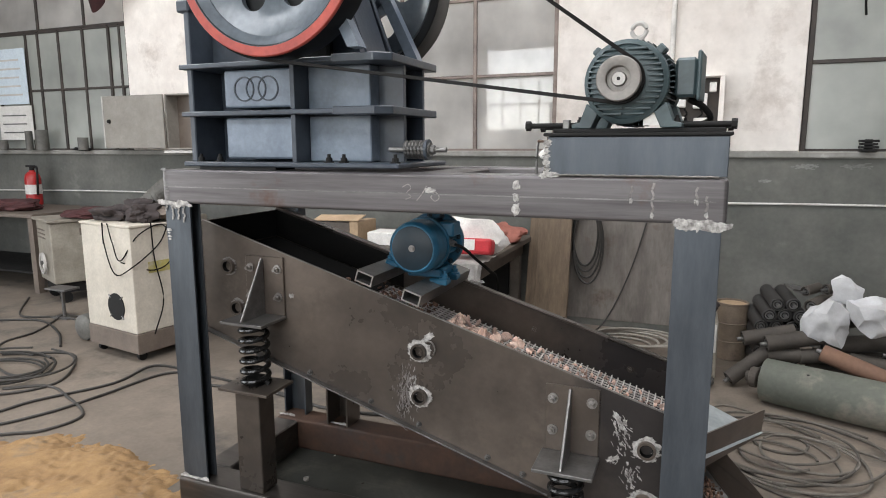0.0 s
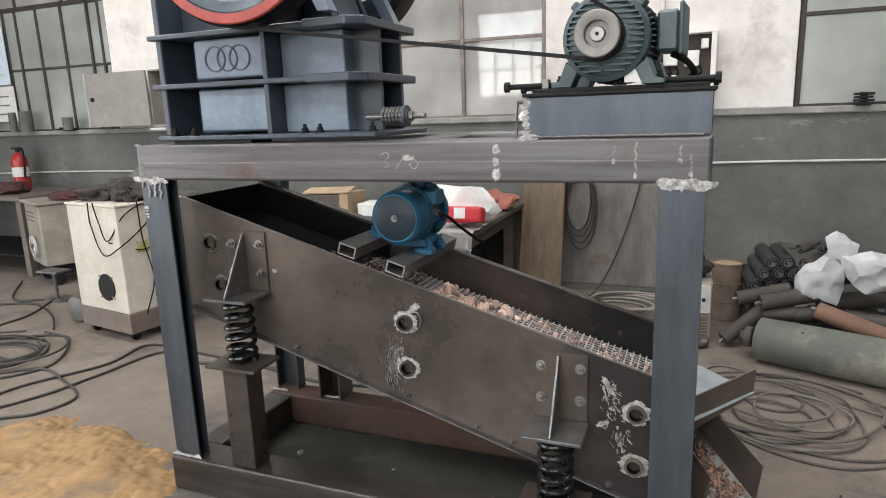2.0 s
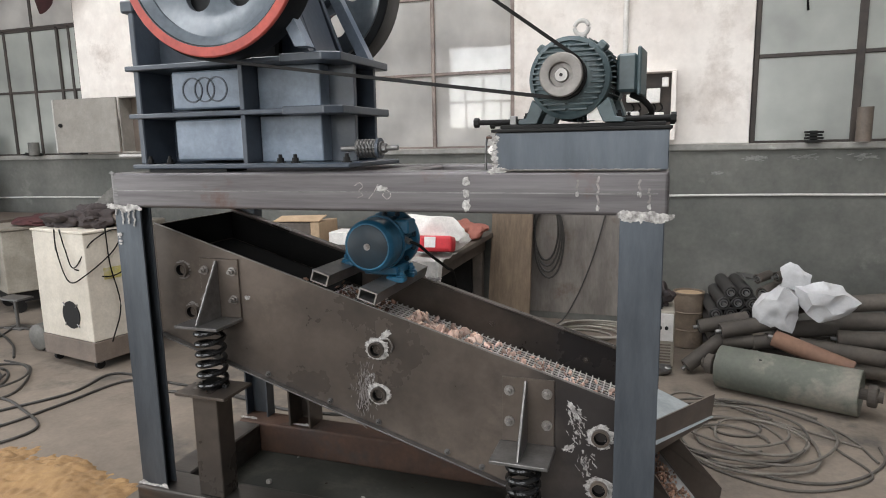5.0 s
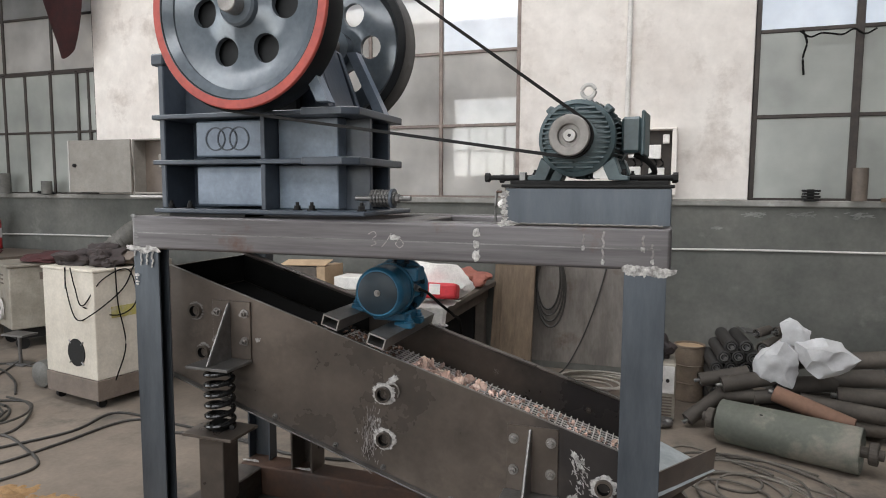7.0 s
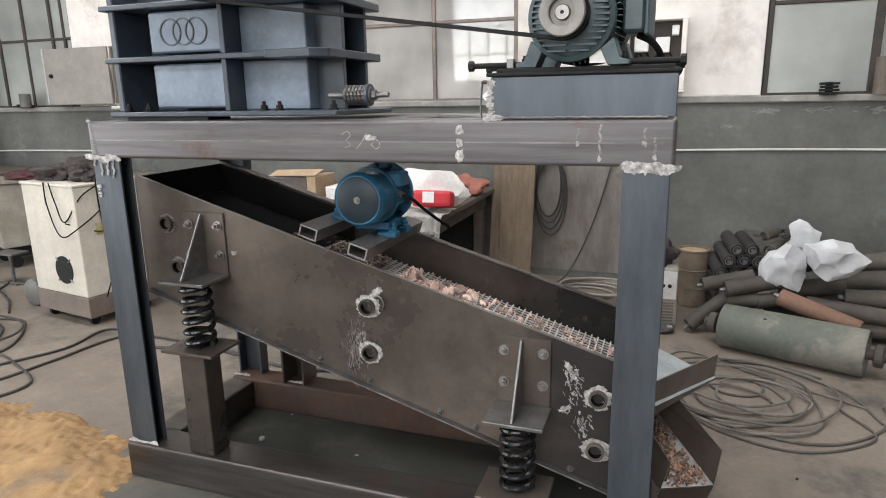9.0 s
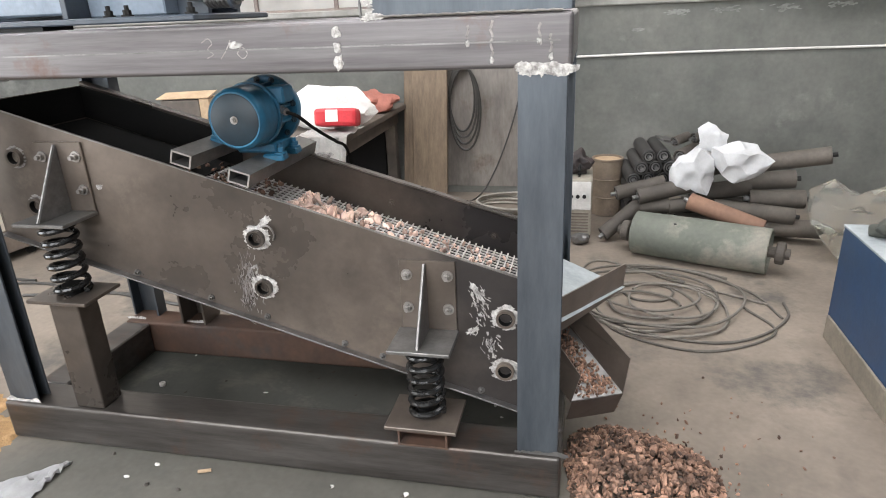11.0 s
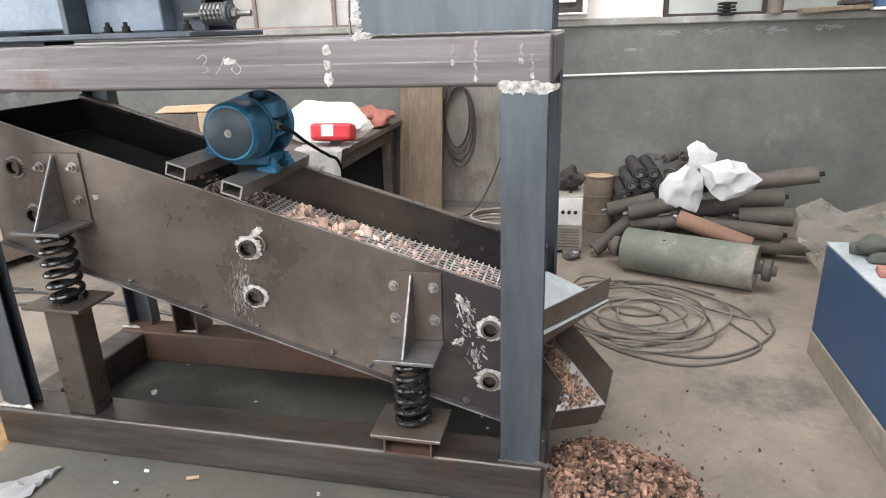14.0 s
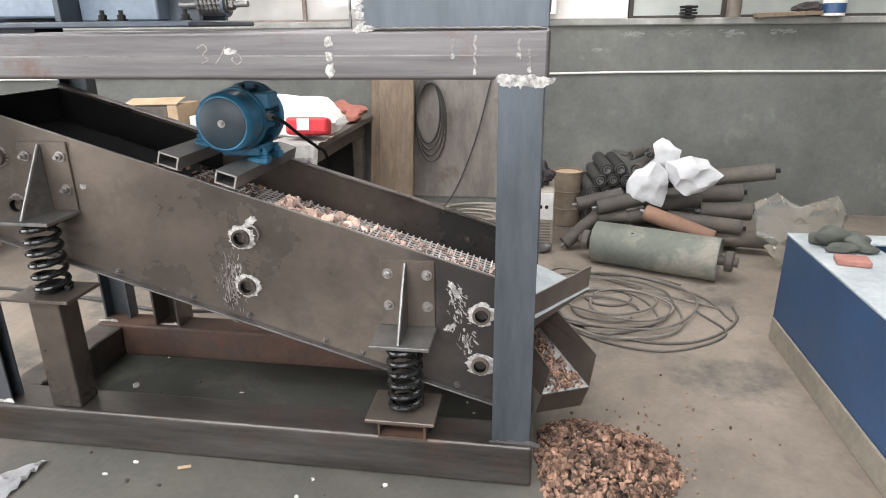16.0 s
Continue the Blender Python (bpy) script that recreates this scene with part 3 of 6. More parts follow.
for x in (X0 + 0.003, X1 - BW - 0.003):
    for y in (Y0 + 0.003, Y1 - 0.063):
        if y < Y0 + 0.1:
            # a channel whose open side faces east
            w, d, t = BW - 0.008, 0.058, 0.008
            k = prism([(x, y), (x + w, y), (x + w, y + t), (x + t, y + t), (x + t, y + d - t), (x + w, y + d - t), (x + w, y + d), (x, y + d)], "z", 0.125, TOP - BW, 0.0015)
        else:
            k = prism([(x, y), (x + 0.009, y), (x + 0.009, y + 0.052), (x + BW - 0.009, y + 0.052), (x + BW - 0.009, y), (x + BW, y), (x + BW, y + 0.06), (x, y + 0.06)], "z", 0.125, TOP - BW)
        part("post", k, "post", stand, "blue-grey steel channel post")

part("floor_sheet", box(X0 + BW + 0.002, X1 - BW - 0.002, Y0 + BW + 0.002, Y1 - BW - 0.002, FLOOR, FLOOR + 0.006), "floor_sheet", stand, "dark greenish steel sheet inside the base")
# white weld runs and splashes on the near joints
for x, s in ((X0, 1), (X1 - BW, 40)):
    pts = [(x + BW * i / 11, Y0 - 0.001, TOP - BW + 0.004 * math.sin(i * 2.1)) for i in range(12)]
    part("weld_seam", bead(pts, 0.0085, s), "weld", stand, "ragged white weld seam")
    pts = [(x + BW * i / 9, Y0 + 0.001, 0.128 + 0.003 * math.sin(i * 1.7)) for i in range(10)]
    part("weld_seam", bead(pts, 0.007, s + 9), "weld" if s == 1 else "dull", stand)
rnd = random.Random(3)
for x, n0, sd in ((X0 + 0.015, 4, 5), (X1 - 0.1, 2, 9)):
    b = None
    for i in range(n0):
        xx = x + 0.028 * i
        for j in range(rnd.randint(1, 6 if n0 == 4 else 2)):
            b = lump((xx + rnd.uniform(-0.004, 0.004), Y0 - 0.001, TOP - BW - 0.012 - 0.011 * j), (0.0042, 0.0018, 0.0075), 0.5, sd + i * 7 + j, 2, b)
    part("weld_drip", b, "weld", stand, "white weld spatter running down the post")
part("weld_drip", bead([(X0 + 0.02, Y0 - 0.001, 1.13 + 0.012 * i) for i in range(4)], 0.0045, 77), "weld", stand)
for k, (dz, sz) in enumerate(((-0.03, 0.014), (-0.067, 0.013), (-0.105, 0.017))):
    part("weld_spot", lump((-0.53, Y0 - 0.001, TOP + dz), (sz * 0.8, 0.004, sz), 0.6, 60 + k, 2, freq=3), "weld", stand, "white blob of weld on the beam")
part("weld_spot", lump((-0.818, Y0 - 0.001, 1.347), (0.017, 0.003, 0.010), 0.7, 71, 2, freq=3), "weld", stand)
part("weld_seam", bead([(X0 + 0.012 + 0.012 * math.sin(0.16 * i), Y0 - 0.001, TOP - 0.012 * i) for i in range(10)], 0.004, 95), "dull", stand)
for i, (x, z, n0) in enumerate(((-0.19, 1.375, 4), (-0.131, 1.385, 9), (-0.015, 1.375, 4), (0.012, 1.35, 5))):
    run = sweep(smooth_line([(x + 0.003 * math.sin(j * 1.9 + i), 0, z - 0.0105 * j) for j in range(n0)], 3), 0.0034, 7)
    run.transform(Matrix.Translation((0, Y0 - 0.0002, 0)) @ Matrix.Diagonal((1, 0.3, 1, 1)))
    part("slag_run", run, "slag_dull", stand, "faint pale run of slag", True)
    part("slag_drop", lump((x, Y0 - 0.0008, z - 0.0105 * n0), (0.0055, 0.002, 0.008), 0.5, 640 + i, 2), "weld", stand)
for x in (X0 + 0.04, -1.594):
    part("weld_seam", bead([(x - 0.04 + 0.011 * j, Y1 - BW + 0.03, 0.127) for j in range(8)], 0.006, 680), "weld", stand)
# chalk scrawl on the beam
for pts in ([(-0.915, 1.355), (-0.895, 1.365), (-0.885, 1.352), (-0.90, 1.338), (-0.885, 1.325), (-0.905, 1.315)],
            [(-0.865, 1.312), (-0.845, 1.335), (-0.83, 1.36)], [(-0.815, 1.325), (-0.80, 1.342), (-0.785, 1.325), (-0.80, 1.312), (-0.815, 1.325)]):
    part("chalk_mark", sweep(smooth_line([(a, Y0 + 0.0004, c) for a, c in pts], 4), 0.0016, 5), "chalk", stand, "faint chalk scribble")
part("seam_line", box(X0 + 0.03, X1 - 0.03, Y0 - 0.0015, Y0, TOP - 0.068, TOP - 0.064), "dull", stand)

# stands under the four springs
SX = -0.362        # middle of the lower springs
SL = SX - 1.232    # middle of the upper springs
YC = 2.35          # middle of the sieve
for y, s in ((2.01, 1), (2.66, -1)):
    k = box(SL - 0.06, SL + 0.055, y - 0.06, y + 0.035, 0.126, 0.545, 0.006, 2)
    if s < 0:
        k = prism([(SL - 0.06, y - 0.06), (SL - 0.05, y - 0.06), (SL - 0.05, y + 0.05), (SL + 0.05, y + 0.05), (SL + 0.05, y - 0.06), (SL + 0.06, y - 0.06), (SL + 0.06, y + 0.06), (SL - 0.06, y + 0.06)], "z", 0.126, 0.545)
    part("spring_post", k, "plate", stand, "steel post under a spring")
    part("spring_plate", box(SL - 0.115, SL + 0.115, y - 0.09, y + 0.085, 0.546, 0.558, 0.002), "plate", stand)
    # short open box piece under the lower spring
    a, b = (y - 0.085, y + 0.11) if s > 0 else (y - 0.11, y + 0.085)
    tube = None
    for x0, x1, z0, z1 in ((SX - 0.08, SX + 0.08, 0.118, 0.125), (SX - 0.08, SX + 0.08, 0.168, 0.175), (SX - 0.08, SX - 0.073, 0.125, 0.168), (SX + 0.073, SX + 0.08, 0.125, 0.168)):
        tube = box(x0, x1, a, b, z0 + 0.009, z1 + 0.009, bm=tube)
    part("spring_box", tube, "rust", stand, "short open box section under a spring")
    part("spring_plate", box(SX - 0.12, SX + 0.11, y - 0.095, y + 0.09, 0.186, 0.198, 0.002), "plate", stand)

# ---- the vibrating sieve ----
sieve = thing("vibrating_screen", (-0.9, YC, 0.2), "dark steel vibrating screen sloping inside the stand", "vibrating screen")
XA, XB = -1.90, 0.03
YN, YF, TH = 2.10, 2.60, 0.008


def ztop(x):
    return 1.19 - 0.30 * (x + 1.90)


SLOPE = math.atan(0.30)
PH = 0.46
for y in (YN, YF):
    sh = [(XA, ztop(XA) - PH), (XB, ztop(XB) - PH), (XB, ztop(XB)), (XA, ztop(XA))]
    part("side_plate", prism(sh, "y", y, y + TH, 0.0015), "side_plate", sieve, "brown mill-scale side plate, blackened at the low end")
    yy = y - 0.028 if y == YN else y + TH
    lip = [(XA, ztop(XA) - PH), (XB, ztop(XB) - PH), (XB, ztop(XB) - PH + 0.006), (XA, ztop(XA) - PH + 0.006)]
    part("bottom_flange", prism(lip, "y", yy, yy + 0.028, 0.001), "dull", sieve)
edge = [(XA, ztop(XA)), (XB, ztop(XB)), (XB, ztop(XB) + 0.003), (XA, ztop(XA) + 0.003)]
part("top_edge", prism(edge, "y", YN - 0.0005, YN + TH + 0.0005), "bare", sieve, "bright cut top edge")
edge = [(XA, ztop(XA)), (XB, ztop(XB)), (XB, ztop(XB) + 0.012), (XA, ztop(XA) + 0.012)]
part("top_edge", prism(edge, "y", YF - 0.006, YF + TH + 0.022, 0.004), "plate", sieve)
part("end_plate", box(XA - 0.008, XA, YN, YF + TH, ztop(XA) - PH, ztop(XA) - 0.005), "plate", sieve)
part("bottom_plate", sheet([(XA, YN + TH, ztop(XA) - PH + 0.01), (XB, YN + TH, ztop(XB) - PH + 0.01), (XB, YF, ztop(XB) - PH + 0.01), (XA, YF, ztop(XA) - PH + 0.01)], 0.006), "plate", sieve)
# flange bolts
for x in (-1.62, -1.40, -1.13, -0.93, -0.66, -0.53, -0.20):
    part("flange_bolt", nut((x, YN - 0.001, ztop(x) - PH + 0.022), (0, -1, 0), 0.008, 0.012), "dull", sieve)
for x in (-0.22, -0.62):
    part("plate_bolt", nut((x, YF - 0.001, ztop(x) - 0.085), (0, -1, 0), 0.010, 0.014), "plate", sieve)
# cross pipes that come through the side plates, with white welds
for i, (x, z) in enumerate(((-0.925, 0.746), (-0.922, 0.573), (-0.118, 0.511), (-0.121, 0.325), (-1.77, 1.006), (-1.735, 0.835))):
    p = part("cross_pipe", ring([(0.022, 0), (0.030, 0), (0.030, 0.055), (0.022, 0.055)], (x, YN - 0.02, z), (x, YN + 1, z), 24), "plate", sieve, "open pipe stub welded through the plate", True)
    # black disc and sleeve paint the darkness inside the open stub
    part("pipe_end", rod((x, YN + 0.020, z), (x, YN + 0.024, z), 0.0215, n=20), "rubber", p)
    part("pipe_bore", ring([(0.0195, 0), (0.0216, 0), (0.0216, 0.036), (0.0195, 0.036)], (x, YN - 0.018, z), (x, YN + 1, z), 24), "rubber", p, "black sleeve for the shade in the pipe", True)
    big = i < 4
    pts = [(x + (0.035 if big else 0.031) * math.cos(a), YN - 0.004, z + 0.035 * math.sin(a)) for a in np.linspace(0, 2 * math.pi, 26 if big else 18)[:-1]]
    tagged(part("weld_ring", bead(pts, 0.0058 if big else 0.004, 100 + i * 30), "weld" if big else "bare", p, "ragged white weld ring"), kind="stuff")
# grinding marks and weld scale on the plate
rnd = random.Random(11)


def scratches(cx, cz, w, h, n0, seed, tilt):
    r = random.Random(seed)
    b = None
    for i in range(n0):
        x, z = cx + r.gauss(0, w), cz + r.gauss(0, h)
        a = tilt + r.gauss(0, 0.35)
        ln = r.uniform(0.006, 0.03)
        pts = [(x + ln * (t - 0.5) * math.cos(a) + r.uniform(-0.002, 0.002), YN - 0.0008, z + ln * (t - 0.5) * math.sin(a)) for t in (0, 0.33, 0.66, 1)]
        b = sweep(pts, r.uniform(0.0007, 0.0016), 4, b)
    return b


tagged(part("grinding_scratches", scratches(-0.985, 0.57, 0.022, 0.05, 130, 5, 1.6), "slag_dull", sieve, "pale grinding scratches"), kind="stuff")
part("weld_scale", flake(-0.893, 0.80, 0.026, 0.010, 0.7, YN - 0.0005, 300), "weld", sieve, "flaky white weld scale")
part("weld_scale", flake(-0.215, 0.605, 0.020, 0.008, 2.0, YN - 0.0005, 309), "weld", sieve, "flaky white weld scale")
part("weld_scale", flake(-1.475, 0.905, 0.010, 0.007, 0.5, YN - 0.0005, 318), "weld", sieve, "flaky white weld scale")


def smear(cx, cz, n0, wx, wz, seed, tilt, lo=0.003, hi=0.011):
    """A scatter of small ragged flakes, densest in the middle."""
    r = random.Random(seed)
    b = None
    for i in range(n0):
        x, z = r.gauss(cx, wx), r.gauss(cz, wz)
        ln = r.uniform(lo, hi)
        b = flake(x, z, ln, ln * r.uniform(0.25, 0.6), tilt + r.gauss(0, 0.5), YN - 0.0004, seed + i, b)
    return b


for cx, cz, n0, wx, wz, sd, tl in ((-0.195, 0.55, 30, 0.016, 0.030, 400, 2.1), (-0.165, 0.405, 20, 0.016, 0.024, 440, 1.9), (-0.225, 0.455, 9, 0.010, 0.012, 470, 0.8), (-0.945, 0.625, 8, 0.012, 0.02, 490, 1.5)):
    tagged(part("weld_streaks", scratches(cx, cz, wx * 0.9, wz * 0.9, n0, sd + 3, tl), "weld", sieve, "thin pale grinding streaks"), kind="stuff")
    tagged(part("weld_smear", smear(cx, cz, n0, wx, wz, sd, tl, 0.002, 0.0075), "weld", sieve, "scattered pale weld scale"), kind="stuff")
part("weld_curl", sweep(smooth_line([(-0.905, YN - 0.004, 0.785), (-0.875, YN - 0.012, 0.79), (-0.86, YN - 0.01, 0.765), (-0.868, YN - 0.006, 0.74)], 5), 0.003, 6), "bare", sieve)


def spring_bracket(cx, cz, near):
    """Angle bracket on the side plate, with gusset, bolts and the coil spring under it."""
    y = YN if near else YF + TH
    d = -1 if near else 1
    def yr(a, b):
        return (y + d * a, y + d * b) if near is False else (y + d * b, y + d * a)
    br = part("spring_bracket", box(cx - 0.09, cx + 0.09, *yr(0.0, 0.009), cz, cz + 0.235, 0.002), "plate", sieve, "welded angle bracket over a spring")
    part("foot_plate", box(cx - 0.10, cx + 0.095, *yr(0.005, 0.165), cz - 0.012, cz, 0.002), "dull", br)
    k = bmesh.new()
    tri = [(y + d * 0.01, cz), (y + d * 0.15, cz), (y + d * 0.012, cz + 0.225)]
    part("gusset", join(k, prism(tri, "x", cx - 0.012, cx - 0.002)), "dull", br, "triangular gusset with a bright edge")
    part("gusset_edge", sweep([(cx - 0.007, y + d * 0.152, cz), (cx - 0.007, y + d * 0.014, cz + 0.226)], 0.0055, 6), "dull", br)
    for bx in (-0.065, 0.065):
        for bz in (0.075, 0.187):
            part("bolt", nut((cx + bx, y + d * 0.009, cz + bz), (0, d, 0), 0.0125, 0.02), "bare", br, "hex bolt with washer")
    yc = 2.01 if near else 2.66
    bottom = 0.198 if cx > -1 else 0.558
    turns, top = 6.5, cz - 0.012
    pts = []
    for i in range(int(turns * 18) + 1):
        a = 2 * math.pi * i / 18
        f = i / (turns * 18)
        g = min(max((f - 0.07) / 0.86, 0), 1)
        pts.append((cx + 0.051 * math.cos(a), yc + 0.051 * math.sin(a), bottom + 0.010 + (top - bottom - 0.020) * (0.08 * f + 0.92 * g)))
    s = part("coil_spring", sweep(pts, 0.0105, 9), "spring", sieve, "glossy black coil spring", True)
    part("spring_cup", rod((cx, yc, top), (cx, yc, top - 0.03), 0.034, n=20), "rubber", s)
    part("spring_cup", rod((cx, yc, bottom), (cx, yc, bottom + 0.03), 0.034, n=20), "rubber", s)


for near in (True, False):
    spring_bracket(SX, 0.458, near)
    spring_bracket(SL, 0.458 + 0.365, near)

# woven wire deck
DROP = 0.147
ys = np.arange(YN + 0.012, YF - 0.002, 0.0245)
xs = np.arange(-1.86, 0.03, 0.0245)
b = bmesh.new()


def thin_bar(bm, p, q, r):
    p, q = Vector(p), Vector(q)
    d = (q - p).normalized()
    u = d.cross(Vector((0, 0, 1))).normalized() * r
    v = u.cross(d).normalized() * r
    c = [[bm.verts.new(e + s * u + t * v) for s, t in ((1, 1), (-1, 1), (-1, -1), (1, -1))] for e in (p, q)]
    for i in range(4):
        j = (i + 1) % 4
        bm.faces.new((c[0][i], c[0][j], c[1][j], c[1][i]))


for y in ys:
    thin_bar(b, (-1.86, y, ztop(-1.86) - DROP + 0.0025), (0.03, y, ztop(0.03) - DROP + 0.0025), 0.0024)
for x in xs:
    thin_bar(b, (x, YN + TH, ztop(x) - DROP + 0.003), (x, YF, ztop(x) - DROP + 0.003), 0.0024)
part("wire_mesh", b, "wire", sieve, "woven steel wire mesh deck")
# pan coloured black for the shade seen through the mesh
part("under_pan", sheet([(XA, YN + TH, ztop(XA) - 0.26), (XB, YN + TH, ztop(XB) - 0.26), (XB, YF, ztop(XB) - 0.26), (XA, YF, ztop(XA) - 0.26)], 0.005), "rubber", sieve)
for x in (-1.6, -1.2, -0.8, -0.4, -0.05):
    part("mesh_bar", box(x - 0.015, x + 0.015, YN + TH, YF, ztop(x) - DROP - 0.05, ztop(x) - DROP - 0.01), "plate", sieve)
# added black sheets: the shade below the crusher, put into colour
part("rubber_liner", sheet([(XA, YN + TH + 0.001, ztop(XA) - DROP + 0.008), (-1.28, YN + TH + 0.001, ztop(-1.28) - DROP + 0.008), (-1.28, YF - 0.001, ztop(-1.28) - DROP + 0.008), (XA, YF - 0.001, ztop(XA) - DROP + 0.008)], 0.004), "rubber", sieve, "black sheet added for the shade in the feed end")
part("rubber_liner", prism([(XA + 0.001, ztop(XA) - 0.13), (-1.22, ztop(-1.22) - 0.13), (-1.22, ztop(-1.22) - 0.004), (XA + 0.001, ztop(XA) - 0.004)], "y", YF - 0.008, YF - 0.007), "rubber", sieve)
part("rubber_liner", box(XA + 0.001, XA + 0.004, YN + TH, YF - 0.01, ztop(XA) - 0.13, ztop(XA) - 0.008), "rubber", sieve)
# two open box tubes across the top carry the vibrator
for x0, x1 in ((-1.187, -1.115), (-0.996, -0.923)):
    xm = (x0 + x1) / 2
    t = None
    h = 0.045
    w = x1 - x0
    for a, c, lo, hi in ((-w / 2, w / 2, 0, 0.006), (-w / 2, w / 2, h - 0.006, h), (-w / 2, -w / 2 + 0.006, 0.006, h - 0.006), (w / 2 - 0.006, w / 2, 0.006, h - 0.006)):
        t = box(a, c, YN - 0.008, YF + 0.02, lo, hi, bm=t)
    t.transform(pose(xm, 0, ztop(xm) + 0.016, 0, math.degrees(SLOPE), 0))
    part("cross_tube", t, "dull", sieve, "open box-section tube across the screen")
    e = None
    for a, c, lo, hi in ((-w / 2, w / 2, 0, 0.006), (-w / 2, w / 2, h - 0.006, h), (-w / 2, -w / 2 + 0.006, 0.006, h - 0.006), (w / 2 - 0.006, w / 2, 0.006, h - 0.006)):
        e = box(a, c, YN - 0.0095, YN - 0.0082, lo, hi, bm=e)
    e.transform(pose(xm, 0, ztop(xm) + 0.016, 0, math.degrees(SLOPE), 0))
    part("tube_end", e, "bare", sieve)
part("weld_spot", lump((-0.885, YF + 0.01, ztop(-0.885) + 0.02), (0.035, 0.008, 0.012), 0.6, 44, 2, freq=3), "weld", sieve)
# discharge chutes at the low end
up = part("upper_chute", sheet([(-0.02, 2.13, 0.47), (0.03, 2.18, 0.45), (0.262, 2.545, 0.435), (-0.02, 2.62, 0.53)], 0.005), "galv", sieve, "dusty bright chute floor")
part("chute_lip", sheet([(0.02, 2.175, 0.535), (0.265, 2.545, 0.53), (0.258, 2.55, 0.425), (0.02, 2.175, 0.41)], 0.005), "plate", up, "grey plate lip of the upper chute")
low = part("lower_chute", sheet([(0.092, 2.15, 0.19), (0.257, 2.23, 0.185), (0.02, 2.50, 0.35), (-0.14, 2.36, 0.36)], 0.005), "dull", sieve, "steep steel chute under the screen")
part("chute_side", sheet([(0.258, 2.231, 0.185), (0.276, 2.25, 0.31), (0.105, 2.42, 0.43), (-0.01, 2.52, 0.40), (0.02, 2.50, 0.35)], 0.004), "plate", low)
part("chute_side", sheet([(0.090, 2.148, 0.19), (0.117, 2.15, 0.292), (0.02, 2.215, 0.40), (-0.16, 2.36, 0.45), (-0.14, 2.36, 0.36)], 0.004), "plate", low)
part("chute_front", sheet([(0.092, 2.149, 0.188), (0.257, 2.229, 0.184), (0.235, 2.26, 0.09), (0.075, 2.19, 0.09)], 0.004), "plate", low)

# ---- the vibrator on the tubes ----
vib = thing("vibrator_motor", (-0.985, 2.33, ztop(-1.0)), "blue cast vibrator motor bolted on two steel tubes", "electric motor")
vc = (-0.985, 2.18, 1.112)
vd = (-0.985, 3.18, 1.112)
part("end_cover", lathe([(0.02, -0.006), (0.088, -0.006), (0.097, 0.004), (0.100, 0.02), (0.100, 0.095), (0.094, 0.10)], vc, vd, 48), "blue", vib, "round blue end cover with a centre screw", True)
part("cover_disc", lathe([(0.014, -0.009), (0.078, -0.009), (0.084, -0.0055)], vc, vd, 32), "blue_dark", vib, "dark blue disc on the end cover", True)
part("cover_screw", nut((-0.985, 2.171, 1.112), (0, -1, 0), 0.009, 0.008), "bare", vib)
part("body", lathe([(0.08, 0.10), (0.080, 0.105), (0.080, 0.25), (0.08, 0.255)], vc, vd, 40), "blue", vib, "", True)
part("end_cover", lathe([(0.094, 0.245), (0.098, 0.25), (0.098, 0.285), (0.088, 0.292)], vc, vd, 48), "blue", vib, "", True)
for d0, d1, r in ((0.10, 0.116, 0.107), (0.212, 0.243, 0.117)):
    part("flange_ring", ring([(0.08, d0), (r - 0.002, d0), (r, d0 + 0.003), (r, d1 - 0.003), (r - 0.002, d1), (0.08, d1)], vc, vd, 48), "blue", vib, "bolted blue flange", True)
for i in range(12):
    a = 2 * math.pi * i / 12 + 0.2
    c, s = math.cos(a), math.sin(a)
    part("flange_bolt", nut((-0.985 + 0.105 * c, 2.392, 1.112 + 0.105 * s), (0, -1, 0), 0.0075, 0.01), "blue_dark", vib)
    if math.sin(a) < -0.6:
        continue
    part("rib", box(-0.004, 0.004, 2.297, 2.391, 0.078, 0.1, 0.001, m=Matrix.Translation((-0.985, 0, 1.112)) @ Matrix.Rotation(math.pi / 2 - a, 4, "Y")), "blue", vib)
part("terminal_box", box(-0.935, -0.865, 2.29, 2.37, 1.145, 1.20, 0.006), "blue", vib)
for x in (-1.115, -0.925):
    zz = ztop(x) + 0.05
    for y in (2.30, 2.41):
        f = part("foot", box(x - 0.038, x + 0.038, y - 0.022, y + 0.022, zz + 0.008, zz + 0.032, 0.005), "blue", vib, "cast blue mounting foot")
        part("foot_bolt", nut((x + (0.02 if x > -1 else -0.02), y, zz + 0.032), (0, 0, 1), 0.014, 0.022), "blue", f)
part("cradle", box(-1.06, -0.915, 2.29, 2.42, ztop(-0.99) + 0.065, ztop(-0.99) + 0.10, 0.006), "blue", vib)
part("cable_gland", rod((-0.885, 2.30, 1.125), (-0.855, 2.28, 1.12), 0.012, n=12), "bare", vib)
part("cable", sweep(smooth_line([(-0.86, 2.283, 1.12), (-0.82, 2.285, 1.105), (-0.79, 2.33, 1.06), (-0.775, 2.42, 1.01), (-0.79, 2.52, 0.975), (-0.80, 2.66, 0.9), (-0.82, 2.80, 0.6)], 6), 0.006, 8), "rubber", vib, "black supply cable", True)

# ---- the jaw crusher on the stand ----
ZB = TOP + 0.004
cr = thing("jaw_crusher", (-1.43, 2.2, ZB), "grey-blue painted jaw crusher with ribbed body on the stand", "jaw crusher")
CX0, CX1, CY0, CY1 = -1.85, -1.03, 2.02, 2.40
part("shim", box(-1.80, -1.45, 2.0, 2.12, ZB - 0.003, ZB + 0.008), "black", cr)
